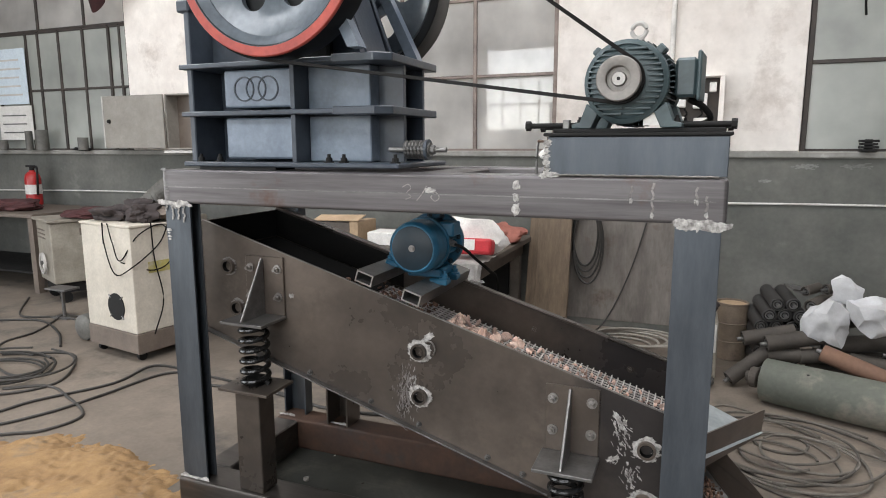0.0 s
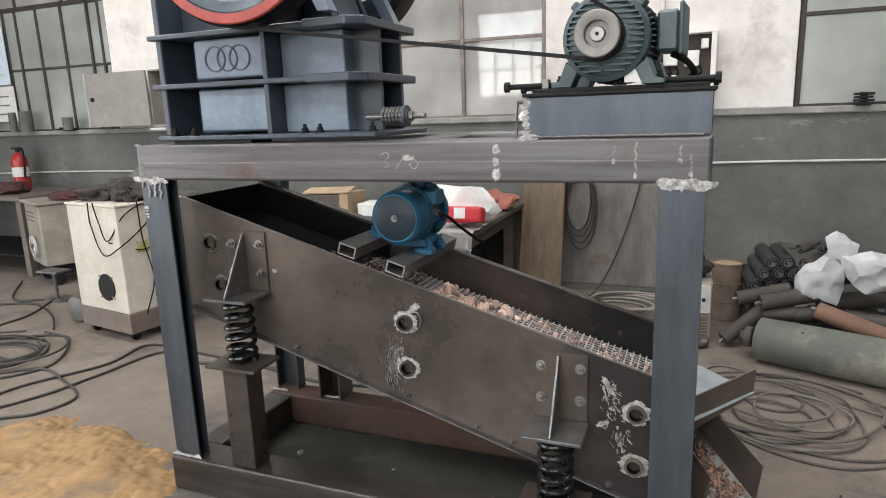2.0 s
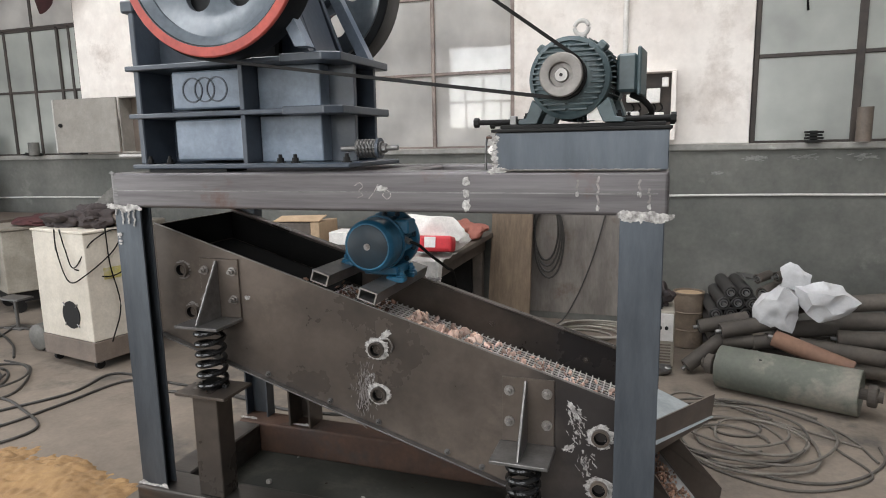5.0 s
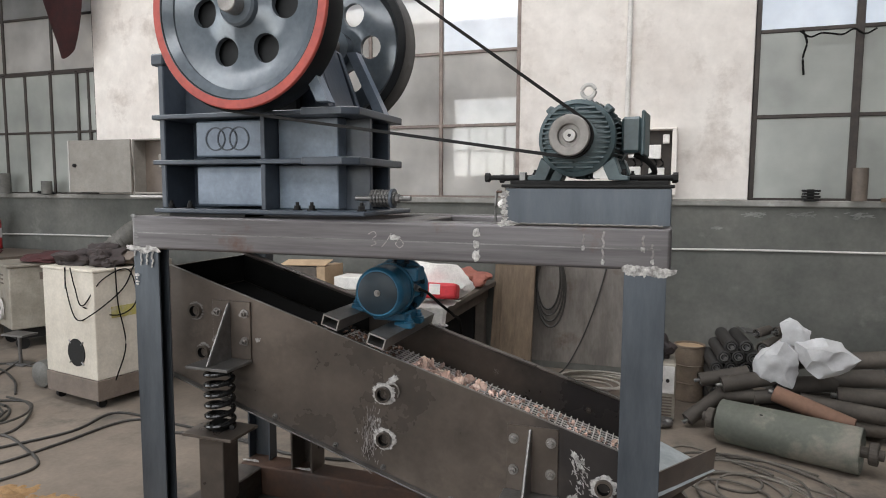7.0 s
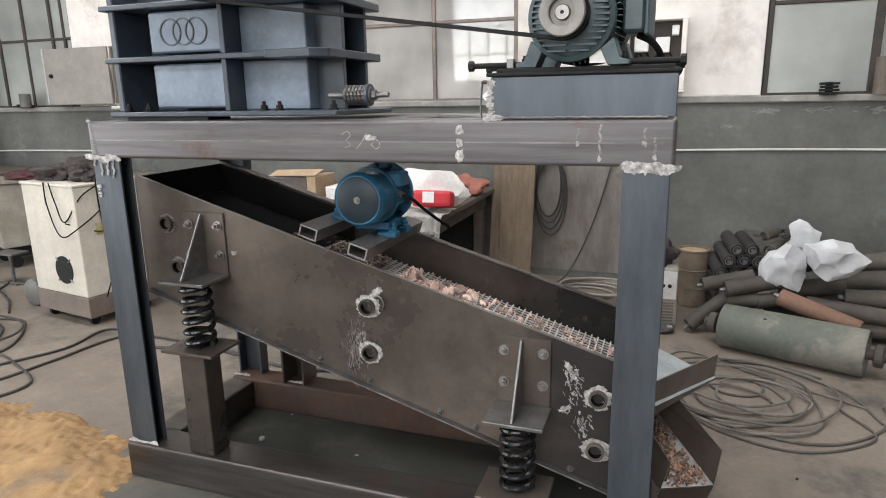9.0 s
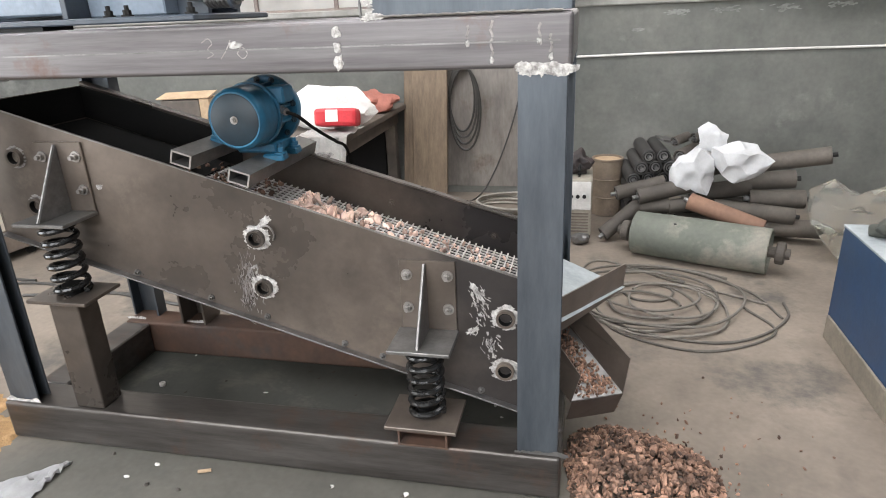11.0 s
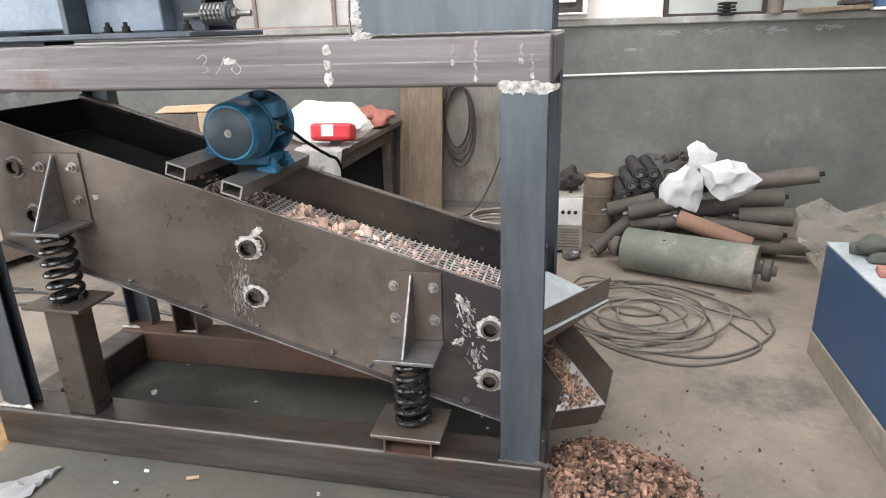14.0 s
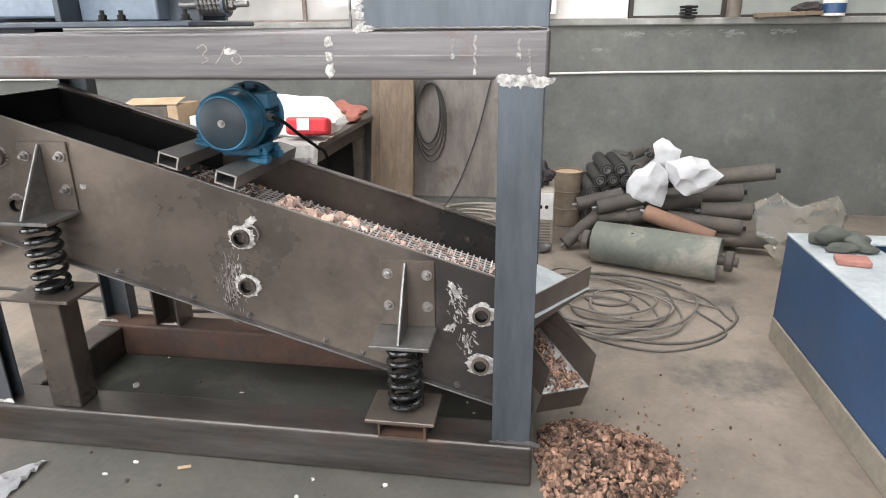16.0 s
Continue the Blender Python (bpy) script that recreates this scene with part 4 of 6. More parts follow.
part("foot_flange", box(CX0 - 0.02, CX1 + 0.08, CY0 - 0.03, CY1 + 0.03, ZB + 0.008, ZB + 0.026, 0.004), "crusher", cr, "wide bolted foot flange")
part("body_core", box(CX0 + 0.02, CX1 - 0.09, CY0 + 0.16, CY1 - 0.045, ZB + 0.026, 1.795, 0.004), "crusher", cr)
part("end_wall", box(CX0 - 0.005, CX0 + 0.022, CY0, CY1, ZB + 0.026, 2.01, 0.004), "crusher", cr, "tall end wall of the crusher")
part("end_cap", box(CX0 - 0.03, CX0 + 0.03, CY0 - 0.01, CY1 + 0.01, 1.985, 2.03, 0.006), "crusher", cr)
ZF = (1.600, 1.775)
for z in ZF:
    part("rib_flange", prism([(CX0 - 0.025, CY0 - 0.02), (-1.37, CY0 - 0.02), (CX1 - 0.02, CY0 - 0.02), (CX1 + 0.02, CY0 + 0.0), (CX1 + 0.035, CY1 + 0.01), (CX0 - 0.025, CY1 + 0.02)], "z", z, z + 0.018, 0.003), "crusher", cr, "horizontal stiffening rib")
    part("rib_doubler", prism([(-1.20, CY0 - 0.028), (CX1 - 0.01, CY0 - 0.028), (CX1 + 0.045, CY0 + 0.01), (CX1 + 0.045, CY1 + 0.02), (CX1 - 0.05, CY1 + 0.02), (CX1 - 0.05, CY0 + 0.05), (-1.20, CY0 + 0.05)], "z", z - 0.005, z + 0.023, 0.003), "crusher", cr)
for z0, z1 in ((ZB + 0.026, ZF[0]), (ZF[0] + 0.018, ZF[1])):
    part("rib", box(-1.382, -1.362, CY0 - 0.012, CY0 + 0.16, z0, z1, 0.002), "crusher", cr, "upright rib")
    part("panel_block", box(-1.70, -1.384, CY0 + 0.022, CY0 + 0.16, z0 + 0.012, z1 - 0.008, 0.006), "crusher_pale", cr, "raised casting panel")
    part("panel_block", box(-1.361, CX1 - 0.075, CY0 + 0.075, CY0 + 0.16, z0 + 0.002, z1 - 0.002, 0.004), "crusher_pale", cr)
    part("rib", box(CX1 - 0.089, CX1 + 0.025, 2.16, 2.18, z0, z1, 0.002), "crusher", cr)
    part("rib", box(CX1 - 0.089, CX1 + 0.02, CY1 - 0.062, CY1 - 0.042, z0, z1, 0.002), "crusher", cr)
# raised emblem of linked rings on the panel
for i in range(3):
    c = (-1.606 + 0.054 * i, CY0 + 0.022, 1.698)
    part("emblem_ring", ring([(0.0405, -0.001), (0.0455, -0.001), (0.0455, 0.0035), (0.0405, 0.0035)], c, (c[0], c[1] - 1, c[2]), 36), "crusher", cr, "raised cast ring")
# upper side cheeks with slanted struts and bearing housings
HZ, HX = 2.135, -1.37
for y0, y1 in ((CY0 + 0.12, CY0 + 0.145), (CY1 - 0.055, CY1 - 0.03)):
    cheek = [(CX0 + 0.02, 1.795), (-1.13, 1.795), (-1.23, 2.06), (-1.30, 2.10), (-1.48, 2.10), (-1.60, 1.98), (CX0 + 0.02, 1.98)]
    part("cheek", prism(cheek, "y", y0, y1, 0.003), "crusher", cr, "upper side cheek")
    d = -0.14 if y0 < 2.2 else 0.09
    part("strut", sheet([(-1.11, y0 + d, 1.81), (-1.065, y0 + d, 1.81), (-1.20, y0 + d, 2.08), (-1.245, y0 + d, 2.08)], 0.05 if y0 < 2.2 else -0.05, w=0.003), "crusher_pale", cr, "slanted bearing strut")
    part("bearing", lathe([(0.03, 0), (0.085, 0), (0.095, 0.01), (0.095, 0.085), (0.085, 0.095), (0.03, 0.095)], (HX, (y0 + y1) / 2 - 0.047, HZ), (HX, 9, HZ), 32), "crusher", cr, "round bearing housing", True)
    part("bearing_cap", box(HX - 0.075, HX + 0.075, (y0 + y1) / 2 - 0.04, (y0 + y1) / 2 + 0.04, HZ + 0.06, HZ + 0.115, 0.012), "crusher", cr)
part("moving_jaw", lathe([(0.06, 0), (0.12, 0.005), (0.13, 0.03), (0.13, 0.21), (0.12, 0.235), (0.06, 0.24)], (HX, 2.09, HZ), (HX, 9, HZ), 32), "wheel_dark", cr, "dark eccentric jaw barrel", True)
part("jaw_plate", prism([(-1.50, 1.80), (-1.28, 1.80), (-1.27, 2.12), (-1.47, 2.12)], "y", 2.11, 2.31, 0.01), "wheel_dark", cr)
part("rear_plate", sheet([(-1.16, CY0 + 0.08, 1.80), (-1.16, CY1 - 0.08, 1.80), (-1.25, CY1 - 0.08, 2.06), (-1.25, CY0 + 0.08, 2.06)], 0.02), "crusher", cr)
part("shaft", rod((HX, 1.815, HZ), (HX, 2.70, HZ), 0.036, n=24, w=0.003), "bare", cr, "steel main shaft", True)


def flywheel(y0, face, rim, label):
    """A dished flywheel with a heavy rim, a web with round windows, and a hub; its outer face at y0."""
    d = face
    a, b = (HX, y0, HZ), (HX, y0 - d, HZ)
    w = part("flywheel", ring([(0.318, 0.0), (0.349, 0.0), (0.352, -0.004), (0.352, -0.115), (0.348, -0.119), (0.318, -0.119), (0.285, -0.06), (0.285, -0.035)], a, b, 72), "wheel_dark", cr, label, True)
    # dished web with six openings
    k = bmesh.new()
    n0, holes = 96, 6
    radii = [0.07] + [0.105 + 0.006 * q for q in range(22)] + [0.26, 0.288]
    depth = [-0.03 - 0.023 * math.sin(math.pi * (q - 0.07) / 0.218) for q in radii]
    vs = [[k.verts.new((r * math.cos(2 * math.pi * i / n0), r * math.sin(2 * math.pi * i / n0), h)) for i in range(n0)] for r, h in zip(radii, depth)]
    for j in range(len(radii) - 1):
        for i in range(n0):
            rm = (radii[j] + radii[j + 1]) / 2
            ang = 2 * math.pi * (i + 0.5) / n0
            u = (ang + 0.5) % (2 * math.pi / holes) - math.pi / holes
            if math.hypot(rm * math.sin(u), rm * math.cos(u) - 0.165) > 0.046:
                k.faces.new((vs[j][i], vs[j][(i + 1) % n0], vs[j + 1][(i + 1) % n0], vs[j + 1][i]))
    for v in k.verts:
        if v.is_boundary and 0.09 < v.co.xy.length < 0.25:
            ang = math.atan2(v.co.y, v.co.x)
            mid = round((ang + 0.5 - math.pi / holes) / (2 * math.pi / holes)) * 2 * math.pi / holes + math.pi / holes - 0.5
            c = Vector((0.165 * math.cos(mid), 0.165 * math.sin(mid)))
            q = c + (v.co.xy - c).normalized() * 0.05
            v.co.x, v.co.y = q.x, q.y
    ex = bmesh.ops.extrude_face_region(k, geom=list(k.faces))
    bmesh.ops.translate(k, verts=[v for v in ex["geom"] if isinstance(v, bmesh.types.BMVert)], vec=(0, 0, -0.022))
    m, _ = frame_of(a, b)
    k.transform(m)
    part("web", k, "wheel", w, "dished grey web with round windows", True)
    if rim:
        part("back_disc", ring([(0.06, -0.085), (0.29, -0.085), (0.29, -0.095), (0.06, -0.095)], a, b, 72), "wheel_dark", w, "", True)
    part("hub", lathe([(0.04, 0.0), (0.062, 0.0), (0.07, -0.008), (0.075, -0.11), (0.04, -0.11)], a, b, 32), "wheel", w, "", True)
    part("dish", ring([(0.284, -0.024), (0.321, 0.001), (0.321, -0.01), (0.284, -0.038)], a, b, 72), "wheel", w, "", True)
    if rim:
        part("red_rim", ring([(0.3215, 0.001), (0.350, 0.001), (0.3535, -0.003), (0.3535, -0.012), (0.35, -0.012), (0.3215, -0.001)], a, b, 72), "red", w, "red painted rim edge", True)
    part("keyway", box(HX - 0.012, HX + 0.012, min(y0, y0 - d * 0.012), max(y0, y0 - d * 0.012), HZ + 0.034, HZ + 0.05), "black", w)


flywheel(1.865, 1, True, "heavy flywheel with black belt rim")
flywheel(2.66, -1, False, "plain dark flywheel on the far side")
# toggle spring and anchor bolts
part("toggle_rod", rod((CX1 - 0.02, 2.13, 1.475), (-0.83, 2.13, 1.475), 0.009, n=12), "dull", cr)
pts = [(CX1 + 0.045 + 0.08 * i / 84, 2.13 + 0.027 * math.cos(i * math.pi / 7), 1.475 + 0.027 * math.sin(i * math.pi / 7)) for i in range(85)]
part("toggle_spring", sweep(pts, 0.0065, 7), "dull", cr, "grey coil spring on the toggle rod", True)
part("spring_washer", rod((-0.905, 2.13, 1.475), (-0.895, 2.13, 1.475), 0.036, n=20), "crusher", cr)
part("toggle_nut", nut((-0.895, 2.13, 1.475), (1, 0, 0), 0.017, 0.025), "dull", cr)
for x in (-1.80, -1.71, -1.23, -1.17, CX1 + 0.06):
    part("anchor_bolt", nut((x, CY0 - 0.008, ZB + 0.026), (0, 0, 1), 0.012, 0.02), "black", cr)

# ---- the drive motor on its base ----
base = thing("motor_base", (-0.19, 2.06, TOP), "blue-grey steel channel base welded on the stand", "motor base")
MB0, MB1 = -0.437, 0.06
part("web_plate", box(MB0, MB1, 1.955, 1.963, TOP + 0.003, 1.515, 0.002), "post", base, "blue-grey channel web")
part("web_plate", box(MB0, MB1, 2.25, 2.258, TOP + 0.003, 1.515, 0.002), "post", base)
part("top_plate", box(MB0 - 0.012, MB1 + 0.008, 1.945, 2.268, 1.516, 1.526, 0.002), "black", base, "dark top plate with chipped edge")
part("end_plate", box(MB0 + 0.002, MB0 + 0.010, 1.964, 2.249, TOP + 0.003, 1.515), "post", base)
part("weld_seam", bead([(MB0 - 0.001, 1.953, TOP + 0.010 * i) for i in range(11)], 0.0045, 500), "weld", base, "white weld run")
part("weld_seam", bead([(MB0 - 0.012 + 0.009 * i, 1.951, TOP + 0.003) for i in range(6)], 0.0055, 520), "weld", base)
part("weld_seam", sweep([(MB0 + 0.02 + 0.012 * i, 1.952, TOP + 0.003 + 0.001 * math.sin(i * 2.3)) for i in range(39)], 0.0035, 6), "bare", base)
for y in (2.0, 2.2):
    part("slide_rail", box(MB0 + 0.01, MB1 - 0.01, y - 0.025, y + 0.025, 1.526, 1.538, 0.002), "black", base, "slotted slide rail")
    part("adjusting_bolt", rod((-0.50, y, 1.548), (-0.33, y, 1.548), 0.008, n=12), "black", base, "threaded adjusting bolt")
    part("adjusting_bolt", rod((-0.10, y, 1.548), (0.075, y, 1.548), 0.008, n=12), "black", base)
    part("bolt_head", rod((-0.515, y, 1.548), (-0.50, y, 1.548), 0.015, n=6), "black", base)
    part("bolt_head", rod((0.062, y, 1.548), (0.077, y, 1.548), 0.015, n=6), "black", base)
    part("bolt_block", box(-0.40, -0.38, y - 0.015, y + 0.015, 1.538, 1.565, 0.002), "dull", base)

lay(-0.0025)
mo = thing("electric_motor", (-0.205, 2.1, 1.538), "green-grey finned electric motor with a belt pulley", "electric motor")
mo.rotation_euler.z = radians(-5)   # the motor stands slightly askew on its rails
mc, md = (-0.208, 1.955, 1.667), (-0.208, 3, 1.667)
part("end_bell", lathe([(0.05, 0.0), (0.088, 0.002), (0.111, 0.018), (0.116, 0.03), (0.116, 0.055), (0.11, 0.06)], mc, md, 40), "motor", mo, "ribbed end bell", True)
part("end_bell", lathe([(0.112, 0.23), (0.12, 0.235), (0.12, 0.255), (0.112, 0.26)], mc, md, 40), "motor", mo, "", True)
part("fan_cowl", lathe([(0.112, 0.26), (0.116, 0.262), (0.116, 0.325), (0.10, 0.345), (0.03, 0.348)], mc, md, 40), "motor", mo, "", True)
part("stator", lathe([(0.105, 0.06), (0.105, 0.23)], mc, md, 40), "motor", mo, "", True)
for i in range(48):
    a = 2 * math.pi * i / 48
    part("fin", box(-0.0016, 0.0016, 2.012, 2.183, 0.104, 0.1235, m=Matrix.Translation((-0.205, 0, 1.667)) @ Matrix.Rotation(a, 4, "Y")), "motor", mo)
for i in range(-6, 7):
    h = 0.0148 * i
    lo, hi = math.sqrt(max(0.0, 0.064 ** 2 - h * h)), math.sqrt(0.106 ** 2 - h * h)
    for sx in (-1, 1):
        x0, x1 = sorted((-0.208 + sx * (lo + 0.004), -0.208 + sx * hi))
        part("bell_rib", box(x0, x1, 1.951, 1.975, 1.667 + h - 0.003, 1.667 + h + 0.003, 0.001), "motor", mo)
part("bell_rim", ring([(0.104, 0.004), (0.117, 0.012), (0.119, 0.03), (0.104, 0.03)], mc, md, 48), "motor", mo, "", True)
for a in (45, 135, 225, 315):
    c, s = 0.122 * math.cos(radians(a)), 0.122 * math.sin(radians(a))
    part("bell_lug", box(-0.014, 0.014, 1.98, 2.03, -0.012, 0.012, 0.004, m=Matrix.Translation((-0.205 + c, 0, 1.667 + s)) @ Matrix.Rotation(radians(-a), 4, "Y")), "motor", mo)
for sx in (-1, 1):
    for y in (2.0, 2.2):
        part("foot", prism([(-0.205 + sx * 0.078, 1.582), (-0.205 + sx * 0.112, 1.61), (-0.205 + sx * 0.132, 1.556), (-0.205 + sx * 0.155, 1.551), (-0.205 + sx * 0.155, 1.539), (-0.205 + sx * 0.098, 1.539)], "y", y - 0.03, y + 0.03, 0.002), "motor", mo, "cast motor foot")
        part("foot_bolt", nut((-0.205 + sx * 0.138, y, 1.552), (0, 0, 1), 0.009, 0.014), "black", mo)
pu = part("pulley", lathe([(0.02, 0.018), (0.034, 0.018), (0.034, 0.002), (0.037, 0.0), (0.058, 0.0), (0.061, 0.003), (0.061, 0.012), (0.053, 0.022), (0.061, 0.032), (0.053, 0.042), (0.061, 0.052), (0.061, 0.06), (0.045, 0.064)], (-0.21, 1.875, 1.669), (-0.21, 3, 1.669), 40), "pulley", mo, "cast grooved belt pulley", True)
part("shaft_end", lathe([(0.006, 0), (0.018, 0.0), (0.02, 0.003), (0.02, 0.09)], (-0.21, 1.882, 1.669), (-0.21, 3, 1.669), 20), "bare", pu, "", True)
part("shaft_centre", rod((-0.21, 1.8805, 1.669), (-0.21, 1.8825, 1.669), 0.005, n=10), "black", pu)
ey = part("lifting_eye", rod((-0.20, 2.10, 1.785), (-0.20, 2.10, 1.802), 0.016, n=14), "conduit", mo, "pale steel lifting eye")
tor = [(-0.20 + 0.021 * math.cos(a), 2.10, 1.826 + 0.021 * math.sin(a)) for a in np.linspace(-1.57, 4.71, 22)]
part("eye_ring", sweep(tor, 0.0065, 8), "conduit", ey, "", True)
tb = part("terminal_box", box(-0.085, -0.026, 2.045, 2.165, 1.625, 1.735, 0.008), "motor", mo, "square terminal box on the side")
part("box_lid", box(-0.0255, -0.014, 2.035, 2.175, 1.615, 1.752, 0.004), "motor", tb)
part("name_plate", box(-0.155, -0.10, 1.975, 1.978, 1.545, 1.585), "paper", mo, "small white paper tag")
part("supply_cable", sweep(smooth_line([(-0.05, 2.10, 1.622), (-0.01, 2.10, 1.60), (0.01, 2.12, 1.565), (-0.03, 2.17, 1.548), (-0.05, 2.23, 1.546)], 5), 0.009, 8), "rubber", mo, "black supply cable", True)

# the flat belt loop round flywheel and pulley
lay()
belt = bmesh.new()
R1, R2 = 0.3565, 0.0615
a1, a2 = Vector((HX, HZ)), Vector((-0.232, 1.669))
dv = a2 - a1
phi, beta = math.atan2(dv.y, dv.x), math.acos((R1 - R2) / dv.length)
loop = []
for t in np.linspace(phi + beta, phi - beta + 2 * math.pi, 60):
    loop.append(a1 + R1 * Vector((math.cos(t), math.sin(t))))
for t in np.linspace(phi - beta, phi + beta, 24):
    loop.append(a2 + R2 * Vector((math.cos(t), math.sin(t))))
cen = [(p.x, p.y) for p in loop]
n0 = len(cen)
for y0, y1 in ((1.892, 1.908), (1.914, 1.930)):
    vs = []
    for i, (x, z) in enumerate(cen):
        c0 = a1 if i < 60 else a2
        nr = (Vector((x, z)) - c0).normalized()
        vs.append([belt.verts.new((x + nr.x * h, y, z + nr.y * h)) for y, h in ((y0, 0.0055), (y1, 0.0055), (y1 - 0.004, -0.004), (y0 + 0.004, -0.004))])
    for i in range(n0):
        for j in range(4):
            belt.faces.new((vs[i][j], vs[i][(j + 1) % 4], vs[(i + 1) % n0][(j + 1) % 4], vs[(i + 1) % n0][j]))
single("drive_belt", belt, "belt", "pair of black rubber belts from flywheel to motor pulley", "drive belt")
# bent valve wire on the stand beside the motor base
vt = thing("drain_tap", (-0.475, 2.02, TOP), "small pale tap on bent steel rods beside the motor base", "tap")
part("rod", sweep(smooth_line([(-0.485, 2.02, TOP + 0.001), (-0.485, 2.02, TOP + 0.07), (-0.478, 2.02, TOP + 0.105), (-0.46, 2.02, TOP + 0.10)], 4), 0.004, 7), "dull", vt, "", True)
part("rod", sweep(smooth_line([(-0.455, 2.02, TOP + 0.001), (-0.458, 2.02, TOP + 0.05), (-0.45, 2.02, TOP + 0.115)], 4), 0.0045, 7), "brown", vt, "", True)
part("tap_body", lump((-0.462, 2.012, TOP + 0.062), (0.014, 0.012, 0.016), 0.35, 18, 2), "paper", vt, "whitish tap body", True)
part("tap_handle", box(-0.482, -0.442, 2.008, 2.016, TOP + 0.098, TOP + 0.106, 0.002), "rust", vt)

# ---- along the far wall ----
def pose_z(x, y, z, deg):
    return pose(x, y, z, 0, 0, deg)


def local_thing(name, m, label, category, group=""):
    """A thing built about its own origin and then set at m."""
    ob = thing(name, (0, 0, 0), label, category, group)
    ob.matrix_basis = Matrix.Translation(SHIFT[0]) @ m
    return ob


# open switch cabinet on the pier, door swung wide
lay(0.16)
sc = thing("switch_cabinet", (-5.1, WY, 1.45), "beige steel switch cabinet with its door wide open", "switch cabinet")
for x0, x1, z0, z1 in ((-5.33, -4.55, 1.452, 1.465), (-5.33, -4.55, 2.0, 2.013), (-5.33, -5.317, 1.465, 2.0), (-4.563, -4.55, 1.465, 2.0)):
    part("case_side", box(x0, x1, WY - 0.17, WY - 0.002, z0, z1), "box_metal", sc)
part("case_back", box(-5.317, -4.563, WY - 0.012, WY - 0.004, 1.465, 2.0), "brown", sc)
d = part("door", box(-6.17, -5.335, WY - 0.20, WY - 0.175, 1.46, 2.01, 0.004), "box_metal", sc, "beige sheet-steel door")
part("door_latch", lathe([(0.01, 0), (0.022, 0), (0.018, 0.02), (0.008, 0.025)], (-6.09, WY - 0.20, 1.745), (-6.09, 0, 1.745), 16), "black", d)
part("door_edge", box(-6.185, -6.171, WY - 0.203, WY - 0.173, 1.46, 2.01), "conduit", d)
part("breaker", box(-5.08, -4.95, WY - 0.09, WY - 0.013, 1.72, 1.86, 0.01), "box_metal", sc, "grey circuit breaker")
part("breaker_lever", box(-4.99, -4.95, WY - 0.12, WY - 0.09, 1.76, 1.84, 0.004), "black", sc)
for x in (-5.05, -5.0):
    part("wire", sweep([(x, WY - 0.04, 1.72), (x + 0.01, WY - 0.05, 1.6), (x, WY - 0.04, 1.47)], 0.008, 6), "conduit", sc)
single("wall_shelf", box(-5.3, -4.4, WY - 0.26, WY - 0.031, SILL - 0.028, SILL - 0.001, 0.004), "conduit", "pale board laid on the sill", "shelf")

# smaller open switch box by the motor
lay(0.05)
sb = thing("fuse_box", (-0.12, WY, 1.47), "small white switch box open on the pier", "fuse box")
for x0, x1, z0, z1 in ((-0.33, 0.085, 1.475, 1.49), (-0.33, 0.085, 1.985, 2.0), (-0.33, -0.315, 1.49, 1.985), (0.05, 0.085, 1.49, 1.985)):
    part("case_side", box(x0, x1, WY - 0.13, WY - 0.002, z0, z1, 0.003), "plaster", sb)
part("case_back", box(-0.315, 0.05, WY - 0.012, WY - 0.004, 1.49, 1.985), "sash", sb)
for x0, z0, w, h in ((-0.28, 1.56, 0.1, 0.14), (-0.13, 1.76, 0.1, 0.11), (-0.12, 1.56, 0.12, 0.13), (-0.28, 1.77, 0.1, 0.11), (-0.02, 1.88, 0.05, 0.07)):
    part("breaker", box(x0, x0 + w, WY - 0.09, WY - 0.013, z0, z0 + h, 0.006), "paper", sb, "white circuit breaker")
for x in (-0.24, -0.19, -0.08, -0.03):
    part("wire", sweep(smooth_line([(x, WY - 0.05, 1.76), (x + 0.02, WY - 0.07, 1.72), (x - 0.01, WY - 0.05, 1.69)], 4), 0.006, 6), "rubber", sb)

# odds and ends on the sill
lay(0.035)
for i, (x, r, h) in enumerate(((-7.385, 0.04, 0.22), (-7.167, 0.07, 0.23), (-6.51, 0.055, 0.14), (-7.85, 0.05, 0.12), (1.35, 0.05, 0.24))):
    single("pipe_offcut", ring([(r * 0.8, 0), (r, 0), (r, h), (r * 0.8, h)], (x, WY - 0.0 + 0.0 - 0.10 + 0.0, SILL), (x, WY - 0.10, 9), 20), "brown" if i == 4 else "hose", "dull steel pipe offcut standing on the sill", "pipe offcut", "offcuts on the sill", smooth=True)
single("ledge_rubble", join(lump((-6.55, WY - 0.06, SILL + 0.012), (0.12, 0.04, 0.018), 0.5, 3), lump((-6.62, WY - 0.06, SILL + 0.012), (0.10, 0.05, 0.02), 0.5, 8)), "black", "dark heap of scraps on the sill", "rubble")
b = None
for i in range(4):
    b = box(1.0 - 0.005 * (i % 2), 1.10 + 0.008 * (i % 2), WY - 0.09, WY - 0.01, SILL + 0.022 * i, SILL + 0.022 * i + 0.016, 0.003, bm=b)
single("insulator_stack", rod((1.05, WY - 0.05, SILL), (1.05, WY - 0.05, SILL + 0.085), 0.025, bm=b), "black", "black ribbed insulator on the sill", "insulator")
single("scrap_plank", box(-0.22, 0.22, -0.05, 0.05, 0, 0.03, 0.004, m=pose(1.72, WY - 0.09, SILL + 0.002, 0, -2, 4)), "wood", "splintered plank on the sill", "plank")
single("work_glove", lump((1.86, WY - 0.08, SILL + 0.055), (0.09, 0.05, 0.03), 0.6, 21, 3), "glove", "dark crumpled glove on the sill", "glove")
